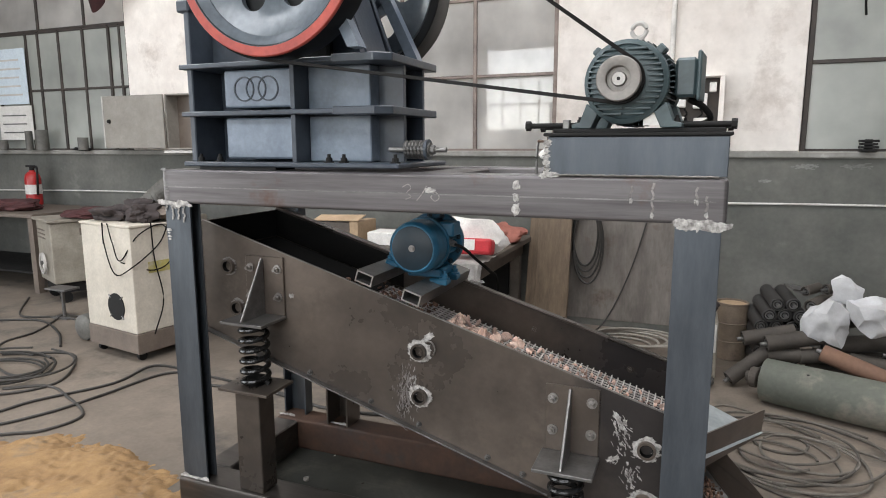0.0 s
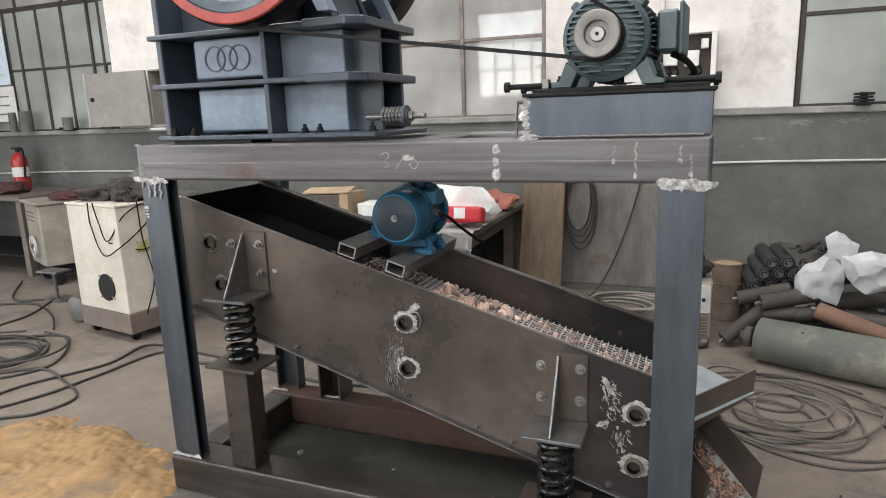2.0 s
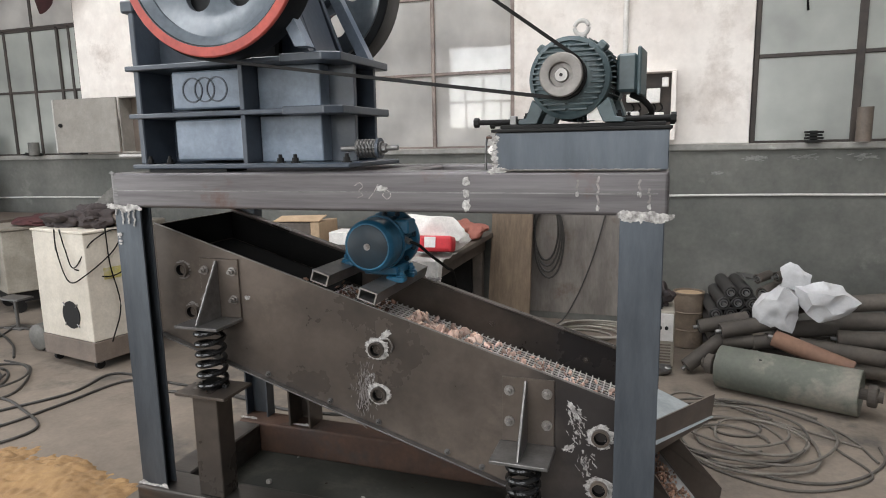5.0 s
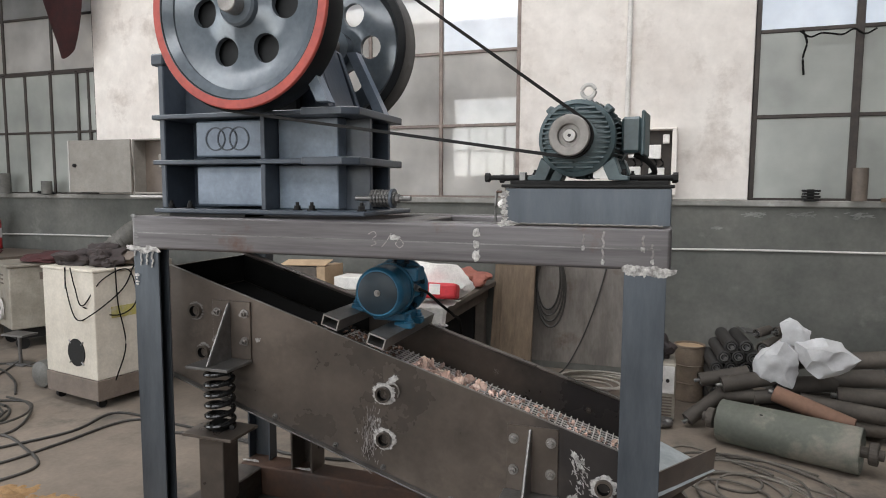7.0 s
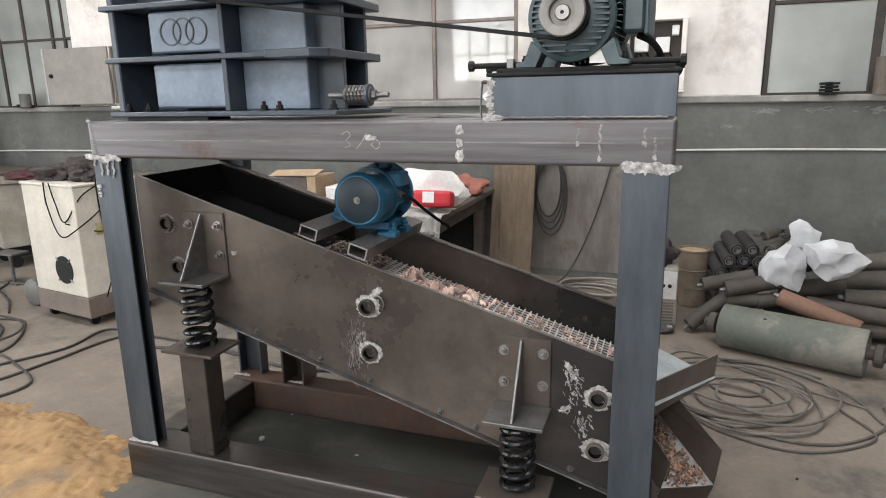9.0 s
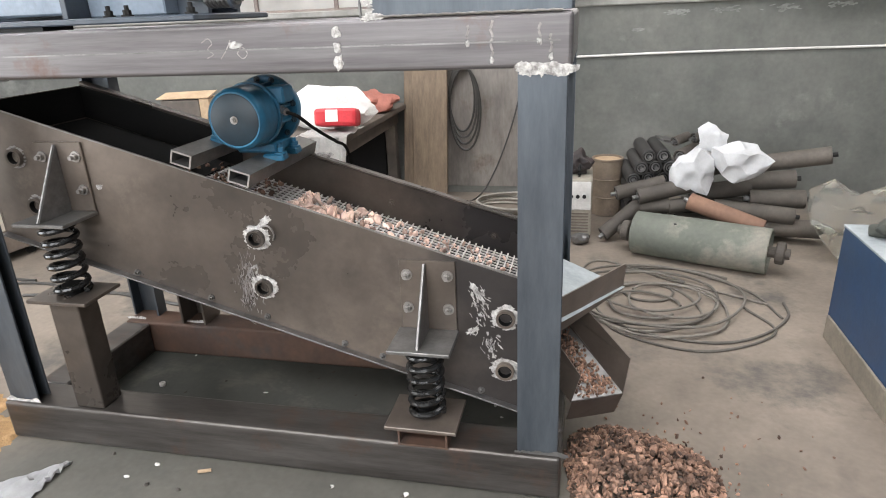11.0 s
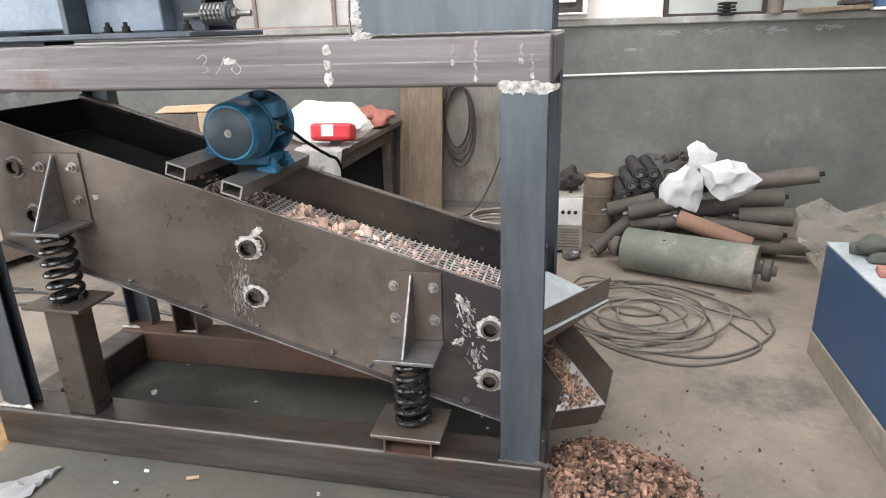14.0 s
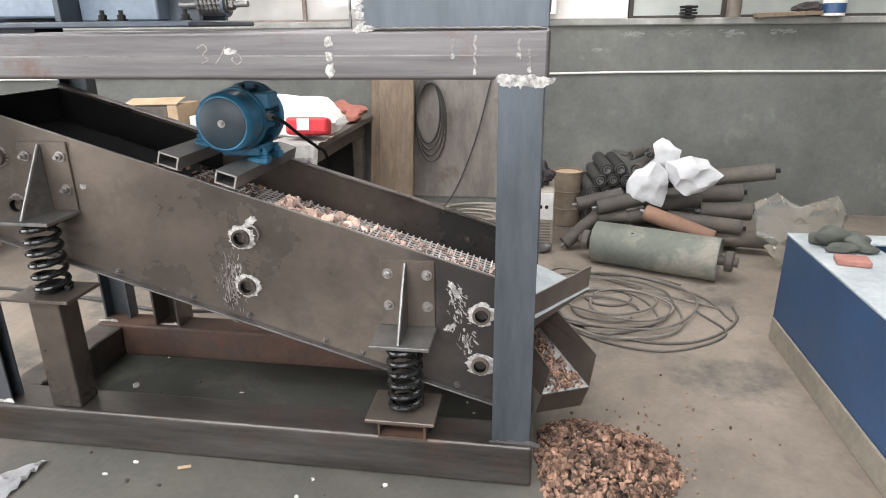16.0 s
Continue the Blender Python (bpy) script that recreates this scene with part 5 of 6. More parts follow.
can = thing("paint_can", (2.02, WY - 0.08, SILL), "blue and white paint can on the sill", "paint can")
part("can_body", lathe([(0.07, 0), (0.075, 0.004), (0.075, 0.16), (0.07, 0.165)], (2.02, WY - 0.085, SILL), (2.02, WY - 0.085, 9), 28), "paper", can, "", True)
part("can_label", ring([(0.0755, 0.02), (0.0765, 0.02), (0.0765, 0.085), (0.0755, 0.085)], (2.02, WY - 0.085, SILL), (2.02, WY - 0.085, 9), 28), "bluebox", can, "blue label band", True)
# posters behind the left window
lay()
po = thing("wall_poster", (-7.68, WY, 1.6), "pale blue printed poster in the window", "poster")
part("sheet", box(-7.98, -7.43, WY + 0.004, WY + 0.010, 1.98, 2.62), "poster", po)
part("sheet", box(-7.98, -7.40, WY + 0.004, WY + 0.010, 1.56, 1.96), "paper", po, "white printed sheet")
for i in range(5):
    part("text_bar", box(-7.93, -7.52 - 0.02 * (i % 3), WY + 0.002, WY + 0.004, 2.08 + 0.1 * i, 2.10 + 0.1 * i), "conduit", po)
for i in range(3):
    part("text_bar", box(-7.92, -7.5, WY + 0.002, WY + 0.004, 1.64 + 0.1 * i, 1.655 + 0.1 * i), "hall", po)
# dark red cloth hanging in front of the window
k = bmesh.new()
rows = []
for j in range(9):
    t = j / 8
    row = []
    for i in range(9):
        s = i / 8
        half = 0.34 * (1 - 0.75 * t ** 1.5)
        row.append(k.verts.new((-5.93 + (s - 0.5) * 2 * half + 0.05 * t, 5.12 + 0.03 * math.sin(5 * s + 3 * t), 3.75 - 0.85 * t - 0.06 * math.sin(4 * s) * t)))
    rows.append(row)
for p, q in zip(rows, rows[1:]):
    for i in range(8):
        k.faces.new((p[i], p[i + 1], q[i + 1], q[i]))
bmesh.ops.solidify(k, geom=list(k.faces), thickness=0.012)
single("hanging_cloth", k, "maroon", "dark maroon cloth hanging by the window", "cloth", smooth=True)
single("ceiling_rope", sweep([(-5.9, 5.13, 3.72), (-5.9, 5.13, H)], 0.006, 6), "rubber", "thin dark rope holding up the cloth", "rope")
lay(-0.04)
cw = smooth_line([(1.02, WY - 0.01, 2.695), (1.05, WY - 0.012, 2.60), (1.03, WY - 0.01, 2.50), (1.04, WY - 0.01, 2.37)], 5)
single("dangling_rope", sweep(cw, 0.008, 6), "rubber", "black rope end dangling from the window bar", "rope", smooth=True)
single("window_wire", sweep(smooth_line([(1.0 + 0.07 * i, WY - 0.012, 2.69 - 0.05 * abs(math.sin(i * 1.3))) for i in range(8)], 5), 0.007, 6), "rubber", "black wire looped along the window bar", "wire", smooth=True)

lay()


def sack(centre, size, seed, spikes=(), amp=0.3, crease=0.16):
    """A slack sack: flat slack facets between sharp pulls, with a few pulled-out corners."""
    k = bmesh.new()
    bmesh.ops.create_icosphere(k, subdivisions=2, radius=1)
    off = Vector((seed * 5.1, seed * 2.3, seed * 9.7))
    rnd = random.Random(seed)
    for v in k.verts:
        p = v.co.normalized()
        f = 1 + amp * noise.noise(p * 1.3 + off) + crease * rnd.uniform(-0.5, 0.35)
        for d, length, sharp in spikes:
            f += length * max(0.0, p.dot(Vector(d).normalized())) ** sharp
        v.co = p * f + Vector((rnd.uniform(-1, 1), rnd.uniform(-1, 1), rnd.uniform(-1, 1))) * 0.10
    bmesh.ops.subdivide_edges(k, edges=k.edges, cuts=3, use_grid_fill=True)
    bmesh.ops.smooth_vert(k, verts=k.verts, factor=0.25, use_axis_x=True, use_axis_y=True, use_axis_z=True)
    for v in k.verts:
        q = v.co
        fine = noise.noise(Vector((q.x * 4 - q.z * 7, q.y * 6, q.z * 3 + q.x * 2)) + off)
        q = q * (1 + 0.09 * (0.3 - abs(fine)))
        v.co = Vector((q.x * size[0], q.y * size[1], q.z * size[2])) + Vector(centre)
    return k


# thin paler brown-grey area on the dado behind the stand
part("cement_patch", box(-1.06, -0.06, WY - 0.006, WY - 0.0005, 0.03, 1.235, 0.002), "dado_pale", wall, "paler area of the dado with brown stains")
# pale rubbed patches along the top of the dado
for i, (x, z, ln, wd) in enumerate(((1.05, 1.335, 0.10, 0.018), (1.42, 1.33, 0.09, 0.016), (0.72, 1.33, 0.07, 0.014), (1.78, 1.34, 0.10, 0.016), (0.45, 1.22, 0.03, 0.004))):
    k = None
    rnd = random.Random(700 + i)
    for j in range(26):
        u = rnd.gauss(0, 0.5)
        k = flake(x + ln * u, z + wd * rnd.gauss(0, 0.6), rnd.uniform(0.006, 0.02), rnd.uniform(0.002, 0.006), rnd.uniform(-0.4, 0.4), WY - 0.0002, 700 + i * 40 + j, k)
    tagged(part("paint_smear", k, "smear", wall, "faint pale smear on the dado"), kind="stuff")
# bench under the bright window, with packages
lay(0.012, 0, FLOOR)
be = thing("work_bench", (-2.9, 4.6, 0), "dark wooden work bench against the far wall", "work bench")
part("bench_top", box(-4.6, -1.31, 3.85, 5.36, 0.71, 0.75, 0.005), "table", be)
for x in (-4.5, -2.9, -1.43):
    for y in (3.95, 5.25):
        part("leg", box(x - 0.04, x + 0.04, y - 0.04, y + 0.04, 0, 0.71, 0.004), "table", be)
part("apron", box(-4.55, -1.42, 3.88, 3.91, 0.58, 0.71), "table", be)
part("apron", box(-1.41, -1.38, 3.9, 5.3, 0.60, 0.71), "table", be)
# board added in black for the deep shade under the bench
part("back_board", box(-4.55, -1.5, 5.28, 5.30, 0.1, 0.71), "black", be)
single("vise", join(lump((-1.43, 5.18, 0.80), (0.05, 0.07, 0.05), 0.3, 5), rod((-1.43, 5.05, 0.80), (-1.43, 5.3, 0.80), 0.02)), "black", "small dark bench vice on the bench end", "vice")
cbx = thing("cardboard_box", (-2.55, 4.5, 0.75), "open cardboard box, its shaded part coloured dark", "box")
# lit and shaded sides of the carton are set by two materials
part("box_body", box(-2.83, -2.53, 4.35, 4.65, 0.752, 0.92, 0.004), "table", cbx)
part("box_side", box(-2.528, -2.45, 4.35, 4.65, 0.752, 0.93, 0.004), "card", cbx, "cardboard side, paler as the lit side")
part("flap", sheet([(-2.86, 4.35, 0.925), (-2.45, 4.35, 0.935), (-2.45, 4.48, 0.97), (-2.86, 4.48, 0.955)], 0.006), "card", cbx, "pale paper flap")
single("carton", box(-2.40, -2.12, 4.4, 4.62, 0.752, 0.85, 0.006), "paper", "white carton standing on the bench", "carton")
single("kettle", lathe([(0.05, 0), (0.075, 0.01), (0.08, 0.06), (0.055, 0.11), (0.03, 0.125), (0.012, 0.14)], (-3.18, 4.6, 0.752), (-3.18, 4.6, 9), 24), "dull", "dented grey metal pot on the bench", "pot", smooth=True)


def crumple(centre, size, seed, amp=0.5, sub=4, freq=2.3):
    """Crumpled sheeting: a lump with sharp folds."""
    k = bmesh.new()
    bmesh.ops.create_icosphere(k, subdivisions=sub, radius=1)
    off = Vector((seed * 5.1, seed * 2.3, seed * 9.7))
    for v in k.verts:
        n1 = noise.noise(v.co * freq * 0.75 + off)
        n2 = abs(noise.noise(v.co * freq * 2.1 + off))
        n3 = abs(noise.noise(v.co * freq * 4.5 - off))
        f = 1 + amp * (0.9 * n1 - 0.4 * n2 - 0.12 * n3 + 0.15)
        v.co = Vector((v.co.x * size[0] * f, v.co.y * size[1] * f, v.co.z * size[2] * f)) + Vector(centre)
    return k


lay(0.06, 0, FLOOR)
k = sack((-1.56, 4.22, 0.86), (0.30, 0.17, 0.15), 4, (((0.1, 0, 1), 0.25, 5),), 0.3, 0.3)
for v in k.verts:
    v.co.z = max(v.co.z, 0.752)
single("plastic_bag", k, "paper", "crumpled white plastic bag on the bench", "bag", smooth=True)
k = bmesh.new()
gx, gy = 14, 12
grid = [[k.verts.new((-1.64 + 0.32 * i / gx, 3.86 + 0.30 * j / gy, 0.757 + 0.012 * noise.noise((i * 0.6, j * 0.6, 2.0)) + 0.012)) for i in range(gx + 1)] for j in range(gy + 1)]
low_row = [k.verts.new((-1.64 + 0.32 * i / gx + 0.02 * noise.noise((i * 0.9, 0.3, 0.0)), 3.838 - 0.012 * abs(math.sin(i * 1.1)), 0.765)) for i in range(gx + 1)]
hang = [k.verts.new((-1.61 + 0.275 * i / gx, 3.83 - 0.03 * abs(math.sin(i * 1.3)), 0.66 - 0.16 * abs(math.sin(i * 0.5)) - 0.02 * (i % 2))) for i in range(gx + 1)]
allrows = [hang, low_row] + grid
for p, q in zip(allrows, allrows[1:]):
    for i in range(gx):
        k.faces.new((p[i], p[i + 1], q[i + 1], q[i]))
bmesh.ops.solidify(k, geom=list(k.faces), thickness=0.004)
single("torn_bag", k, "paper", "torn white woven bag hanging over the bench edge", "bag", smooth=True)
lay(0.10, 0, FLOOR)
rb = thing("red_package", (-1.63, 4.14, 0.78), "bright red package with a white label", "package")
part("pack_body", box(-0.13, 0.13, -0.07, 0.07, 0, 0.105, 0.02, 2, m=pose(-1.47, 4.0, 0.80, -12, 0, 6)), "redbox", rb)
part("label", box(-0.055, 0.02, -0.0745, -0.0725, 0.025, 0.095, m=pose(-1.47, 4.0, 0.80, -12, 0, 6)), "paper", rb, "white label")
lay(0.05, 0, FLOOR)
k = crumple((-1.52, 4.9, 0.81), (0.19, 0.14, 0.10), 9, 0.5)
for v in k.verts:
    v.co.z = max(v.co.z, 0.752)
single("work_cloth", k, "orange", "faded red cloth heap on the bench", "cloth", smooth=True)

# boards and cables by the wall
lay(0.075, 0, FLOOR)
single("leaning_board", box(-0.14, 0.14, -0.015, 0.015, 0, 1.22, 0.004, m=pose(-1.17, 5.16, 0.0, -9, 0, 0)), "wood", "tall brown board leaning on the wall", "board")
single("thin_board", box(-0.05, 0.05, -0.012, 0.012, 0, 1.15, 0.004, m=pose(-1.35, 5.2, 0.0, -8, 1, 0)), "wood", "narrow dark board leaning on the wall", "board")
for i in range(4):
    r = 0.17 + 0.012 * i
    pts = [(-0.93 + r * 0.6 * math.cos(a) + 0.01 * i, WY - 0.03 - 0.012 * i, 0.78 + r * 1.55 * math.sin(a) - 0.03 * i) for a in np.linspace(0, 6.283, 30)]
    single("hanging_cable", sweep(pts, 0.009, 6), "cable", "dark cable coil hanging on the wall", "cable", "hung cable coils", smooth=True)
single("wall_cable", sweep(smooth_line([(-0.36, WY - 0.02, 1.28), (-0.43, WY - 0.02, 0.98), (-0.54, WY - 0.03, 0.55), (-0.68, WY - 0.06, 0.18), (-0.80, WY - 0.2, 0.012), (-1.0, 4.9, 0.012)], 6), 0.0065, 6), "cable", "thin grey cable hanging down the wall", "cable", smooth=True)
for i in range(5):
    r = 0.2 + 0.03 * i
    pts = [(-0.55 + 0.03 * i + r * math.cos(a), 4.95 + 0.03 * math.sin(i) + r * 0.7 * math.sin(a), 0.012 + 0.016 * i) for a in np.linspace(0.3 * i, 6.283 + 0.3 * i, 36)]
    single("floor_cable", sweep(pts, 0.009, 6), "cable_pale", "pale cable loop lying by the wall", "cable", "cable loops by the wall", smooth=True)

# ---- scrap rollers and the small machines by them ----
lay(0.04, 0, FLOOR)
br = thing("steel_barrel", (0.23, 4.93, 0), "small rusty brown steel barrel", "barrel")
part("barrel_body", lathe([(0.10, 0), (0.108, 0.006), (0.105, 0.012), (0.105, 0.13), (0.11, 0.135), (0.105, 0.14), (0.105, 0.26), (0.11, 0.265), (0.105, 0.27), (0.105, 0.395), (0.11, 0.4), (0.11, 0.41), (0.10, 0.41), (0.098, 0.395)], (0.23, 4.93, 0.0), (0.23, 4.93, 9), 36), "barrel", br, "", True)
part("barrel_lid", rod((0.23, 4.93, 0.385), (0.23, 4.93, 0.397), 0.098, n=32), "card", br, "dusty lid")
wd = thing("welding_machine", (0.04, 4.5, 0), "small dusty cream welding machine on the floor", "welding machine")
part("case", box(-0.05, 0.125, 4.34, 4.72, 0.02, 0.40, 0.012, 2), "cream_old", wd)
part("front_panel", box(-0.042, 0.117, 4.332, 4.339, 0.20, 0.385, 0.002), "conduit", wd, "pale control panel")
for i in range(3):
    part("knob", rod((-0.005 + 0.04 * i, 4.331, 0.29), (-0.005 + 0.04 * i, 4.318, 0.29), 0.012, n=14), "black", wd)
for i in range(7):
    part("vent_slat", box(-0.03, 0.105, 4.331, 4.339, 0.05 + 0.02 * i, 0.058 + 0.02 * i), "brown", wd)
for x in (-0.03, 0.105):
    part("foot", box(x - 0.015, x + 0.015, 4.36, 4.70, 0, 0.02), "black", wd)
part("handle", sweep(smooth_line([(0.04, 4.40, 0.40), (0.04, 4.42, 0.46), (0.04, 4.62, 0.46), (0.04, 4.64, 0.40)], 5), 0.012, 8), "black", wd, "", True)
single("work_glove", crumple((0.03, 4.5, 0.465), (0.075, 0.08, 0.075), 12, 0.6, 4), "glove", "dark greenish glove crumpled on the welder", "glove", smooth=True)
single("cable_plug", crumple((0.06, 4.25, 0.035), (0.06, 0.05, 0.035), 15, 0.5, 2), "dull", "grey cable clamp lying by the welder", "clamp")


def roller(a, b, r, material="roller", label="dusty dark conveyor roller in the scrap heap"):
    """A conveyor roller: a tube with recessed ends and a short axle."""
    a, b = Vector(a), Vector(b)
    d = (b - a).normalized()
    ln = (b - a).length
    ro = thing("conveyor_roller", tuple(a), label, "roller", "scrap rollers")
    part("tube", lathe([(r * 0.55, 0.012), (r * 0.8, 0.012), (r * 0.82, 0), (r, 0.003), (r, ln - 0.003), (r * 0.82, ln), (r * 0.8, ln - 0.012), (r * 0.55, ln - 0.012)], a, b, 20), material, ro, "", True)
    part("axle", rod(a - d * 0.03, a + d * 0.03, r * 0.28, n=10), "dull", ro)
    part("end_disc", rod(a + d * 0.010, a + d * 0.016, r * 0.79, n=18), "black", ro, "black end cap")
    part("end_ring", ring([(r * 0.45, 0.004), (r * 0.62, 0.004), (r * 0.62, 0.014), (r * 0.45, 0.014)], a, b, 16), "dull", ro)
    part("axle", rod(b - d * 0.03, b + d * 0.03, r * 0.28, n=10), "black", ro)


for i, (x, z) in enumerate(((0.40, 0.055), (0.50, 0.055), (0.60, 0.055), (0.40, 0.15), (0.50, 0.15), (0.60, 0.15), (0.39, 0.245), (0.485, 0.245), (0.58, 0.245), (0.39, 0.335), (0.485, 0.34), (0.58, 0.338), (0.435, 0.415), (0.525, 0.42), (0.615, 0.42), (0.478, 0.49), (0.569, 0.495))):
    j = random.uniform(-0.02, 0.02)
    roller((x, 4.60 + j, z), (x - 0.03, 5.02 + j, z + 0.005), 0.044, "roller_black", "black conveyor roller in the stacked heap")
for a, b, r, m in (((0.20, 4.30, 0.05), (0.42, 4.40, 0.225), 0.047, "roller"), ((0.59, 4.37, 0.22), (0.74, 4.40, 0.24), 0.045, "roller"),
                   ((0.70, 4.30, 0.285), (1.10, 4.14, 0.17), 0.052, "roller_rust"), ((0.86, 4.40, 0.22), (1.32, 4.36, 0.18), 0.052, "roller"),
                   ((0.42, 4.38, 0.215), (0.60, 4.38, 0.23), 0.045, "roller"), ((0.40, 4.35, 0.29), (0.72, 4.42, 0.355), 0.05, "roller"),
                   ((0.27, 4.40, 0.295), (0.57, 4.46, 0.36), 0.045, "roller"), ((0.76, 4.52, 0.27), (1.10, 4.60, 0.30), 0.055, "roller"),
                   ((1.0, 4.62, 0.32), (1.37, 4.60, 0.355), 0.058, "roller"), ((1.12, 4.70, 0.42), (1.55, 4.58, 0.512), 0.055, "roller"),
                   ((1.10, 4.55, 0.235), (1.42, 4.52, 0.245), 0.058, "roller"), ((0.45, 4.30, 0.06), (0.95, 4.34, 0.06), 0.055, "roller"),
                   ((0.66, 4.55, 0.07), (1.35, 4.50, 0.07), 0.06, "roller"), ((0.95, 4.42, 0.10), (1.50, 4.36, 0.10), 0.055, "roller"),
                   ((0.70, 4.60, 0.17), (1.30, 4.62, 0.17), 0.055, "roller"), ((0.63, 4.62, 0.585), (0.72, 4.72, 0.60), 0.032, "roller"),
                   ((0.74, 4.60, 0.61), (0.90, 4.70, 0.625), 0.034, "roller"), ((0.66, 4.56, 0.50), (0.80, 4.76, 0.52), 0.045, "roller"),
                   ((0.70, 4.62, 0.36), (0.95, 4.80, 0.38), 0.05, "roller"), ((0.72, 4.62, 0.45), (1.0, 4.75, 0.44), 0.05, "roller")):
    roller(a, b, r, m, "rust-brown roller in the scrap heap" if m == "roller_rust" else "dusty dark conveyor roller in the scrap heap")
single("scrap_plate", box(-0.07, 0.07, -0.05, 0.05, 0, 0.012, 0.002, m=pose(0.60, 4.72, 0.575, 10, 12, 30)), "dull", "grey steel plate scrap on the rollers", "scrap plate")

# big belt drum in front of the heap
dr = thing("belt_drum", (0.72, 3.99, 0), "large dusty green conveyor drum on the floor", "drum")
A, B = Vector((0.385, 4.14, 0.13)), Vector((1.075, 3.87, 0.13))
dd = (B - A).normalized()
dl = (B - A).length
part("shell", lathe([(0.05, 0.02), (0.115, 0.02), (0.12, 0), (0.128, 0.004), (0.13, dl / 2), (0.128, dl - 0.004), (0.12, dl), (0.115, dl - 0.02), (0.05, dl - 0.02)], A, B, 48), "drum", dr, "dusty green drum shell", True)
for e, s in ((A, -1), (B, 1)):
    part("shaft", rod(e - dd * 0.03 * s, e + dd * s * 0.10, 0.03, n=16), "roller", dr)
    part("bearing", rod(e + dd * s * 0.03, e + dd * s * 0.075, 0.062, n=20, w=0.006), "roller", dr, "dusty bearing block")
part("stain", lump(tuple((A + B) / 2 - dd * 0.12 + Vector((-0.03, -0.065, 0.108))), (0.012, 0.012, 0.003), 0.4, 5, 1), "black", dr)

# white woven sacks thrown over the heap
single("woven_sack", sack((0.73, 4.41, 0.46), (0.125, 0.10, 0.125), 31, (((-0.6, -0.2, -0.75), 0.6, 7), ((0.3, 0, 1), 0.4, 6), ((0.5, -0.3, -0.9), 0.4, 9)), 0.35, 0.6), "bag", "crumpled white woven sack on the rollers", "sack", "white sacks", smooth=True)
single("woven_sack", sack((0.97, 4.37, 0.52), (0.13, 0.10, 0.115), 47, (((-1.0, -0.1, 0.75), 0.75, 14), ((1, -0.1, -0.1), 0.6, 8), ((0.1, 0, -1), 0.3, 5)), 0.35, 0.6), "bag", "bulging white woven sack on the rollers", "sack", "white sacks", smooth=True)
single("sack_flap", sack((0.83, 4.40, 0.635), (0.075, 0.03, 0.08), 58, (((-0.75, 0, 1.0), 0.9, 8),), 0.3, 0.5), "bag", "loose white sack corner sticking up", "sack", "white sacks", smooth=True)

# blue steel trough beside the walk
lay(0, 0, FLOOR)
bt = thing("steel_trough", (1.8, 2.2, 0), "royal blue steel trough with a pale flat rim", "trough")
TX0, TX1, TY0, TY1, TZ = 1.19, 2.6, 0.9, 3.17, 0.525
part("side", box(TX0, TX0 + 0.012, TY0, TY1, 0.0, TZ - 0.012), "bluebox", bt, "blue painted side plate")
part("side", box(TX1 - 0.012, TX1, TY0, TY1, 0.0, TZ - 0.012), "bluebox", bt)
part("end", box(TX0 + 0.0125, TX1 - 0.0125, TY1 - 0.012, TY1, 0, TZ - 0.012), "bluebox", bt)
part("end", box(TX0 + 0.0125, TX1 - 0.0125, TY0, TY0 + 0.012, 0, TZ - 0.012), "bluebox", bt)
part("skirt", box(TX0 - 0.012, TX0 - 0.0005, TY0, TY1 - 0.02, 0.0, 0.11, 0.003), "dusty_steel", bt, "dusty tan bottom strip")
part("bottom", box(TX0 + 0.0125, TX1 - 0.0125, TY0 + 0.0125, TY1 - 0.0125, 0.02, 0.03), "bluebox", bt)
for x0, x1, y0, y1 in ((TX0 - 0.004, TX0 + 0.30, TY0, TY1 + 0.004), (TX1 - 0.3, TX1, TY0, TY1 + 0.004), (TX0 + 0.301, TX1 - 0.301, TY1 - 0.12, TY1 + 0.004), (TX0 + 0.301, TX1 - 0.301, TY0, TY0 + 0.2)):
    part("rim", box(x0, x1, y0, y1, TZ - 0.011, TZ, 0.002), "galv", bt, "pale scuffed steel rim")
part("inner_wall", box(TX0 + 0.29, TX0 + 0.3, TY0 + 0.2, TY1 - 0.12, 0.03, TZ - 0.0115), "bluebox", bt)
gl = thing("work_gloves", (1.33, 2.99, TZ), "pair of grey-green work gloves on the trough rim", "gloves")
for i, (x, y, z, sx, sy, sz) in enumerate(((1.31, 3.0, 0.57, 0.075, 0.055, 0.042), (1.38, 2.97, 0.56, 0.06, 0.06, 0.035), (1.26, 3.02, 0.55, 0.04, 0.035, 0.028), (1.32, 2.92, 0.545, 0.07, 0.03, 0.022), (1.40, 2.92, 0.543, 0.05, 0.025, 0.02))):
    part("glove", crumple((x, y, z), (sx, sy, sz), 60 + i, 0.4, 3, 1.6), "glove_green", gl, "", True)
single("red_brick", box(-0.06, 0.06, -0.04, 0.04, 0, 0.025, 0.004, m=pose(1.297, 2.78, TZ + 0.001, 0, 0, -12)), "brickred", "thin reddish brick piece on the trough rim", "brick")
k = sack((1.62, 4.12, 0.235), (0.25, 0.17, 0.20), 77, (((-1, 0.0, 0.3), 0.5, 6), ((0.6, -0.3, 0.6), 0.3, 6), ((0.1, 0, -1), 0.5, 4)), 0.4, 0.8)
for v in k.verts:
    v.co.z = max(v.co.z, 0.002)
single("plastic_sheet", k, "film", "crumpled clear plastic sheet on the floor behind the trough", "plastic sheet", smooth=True)

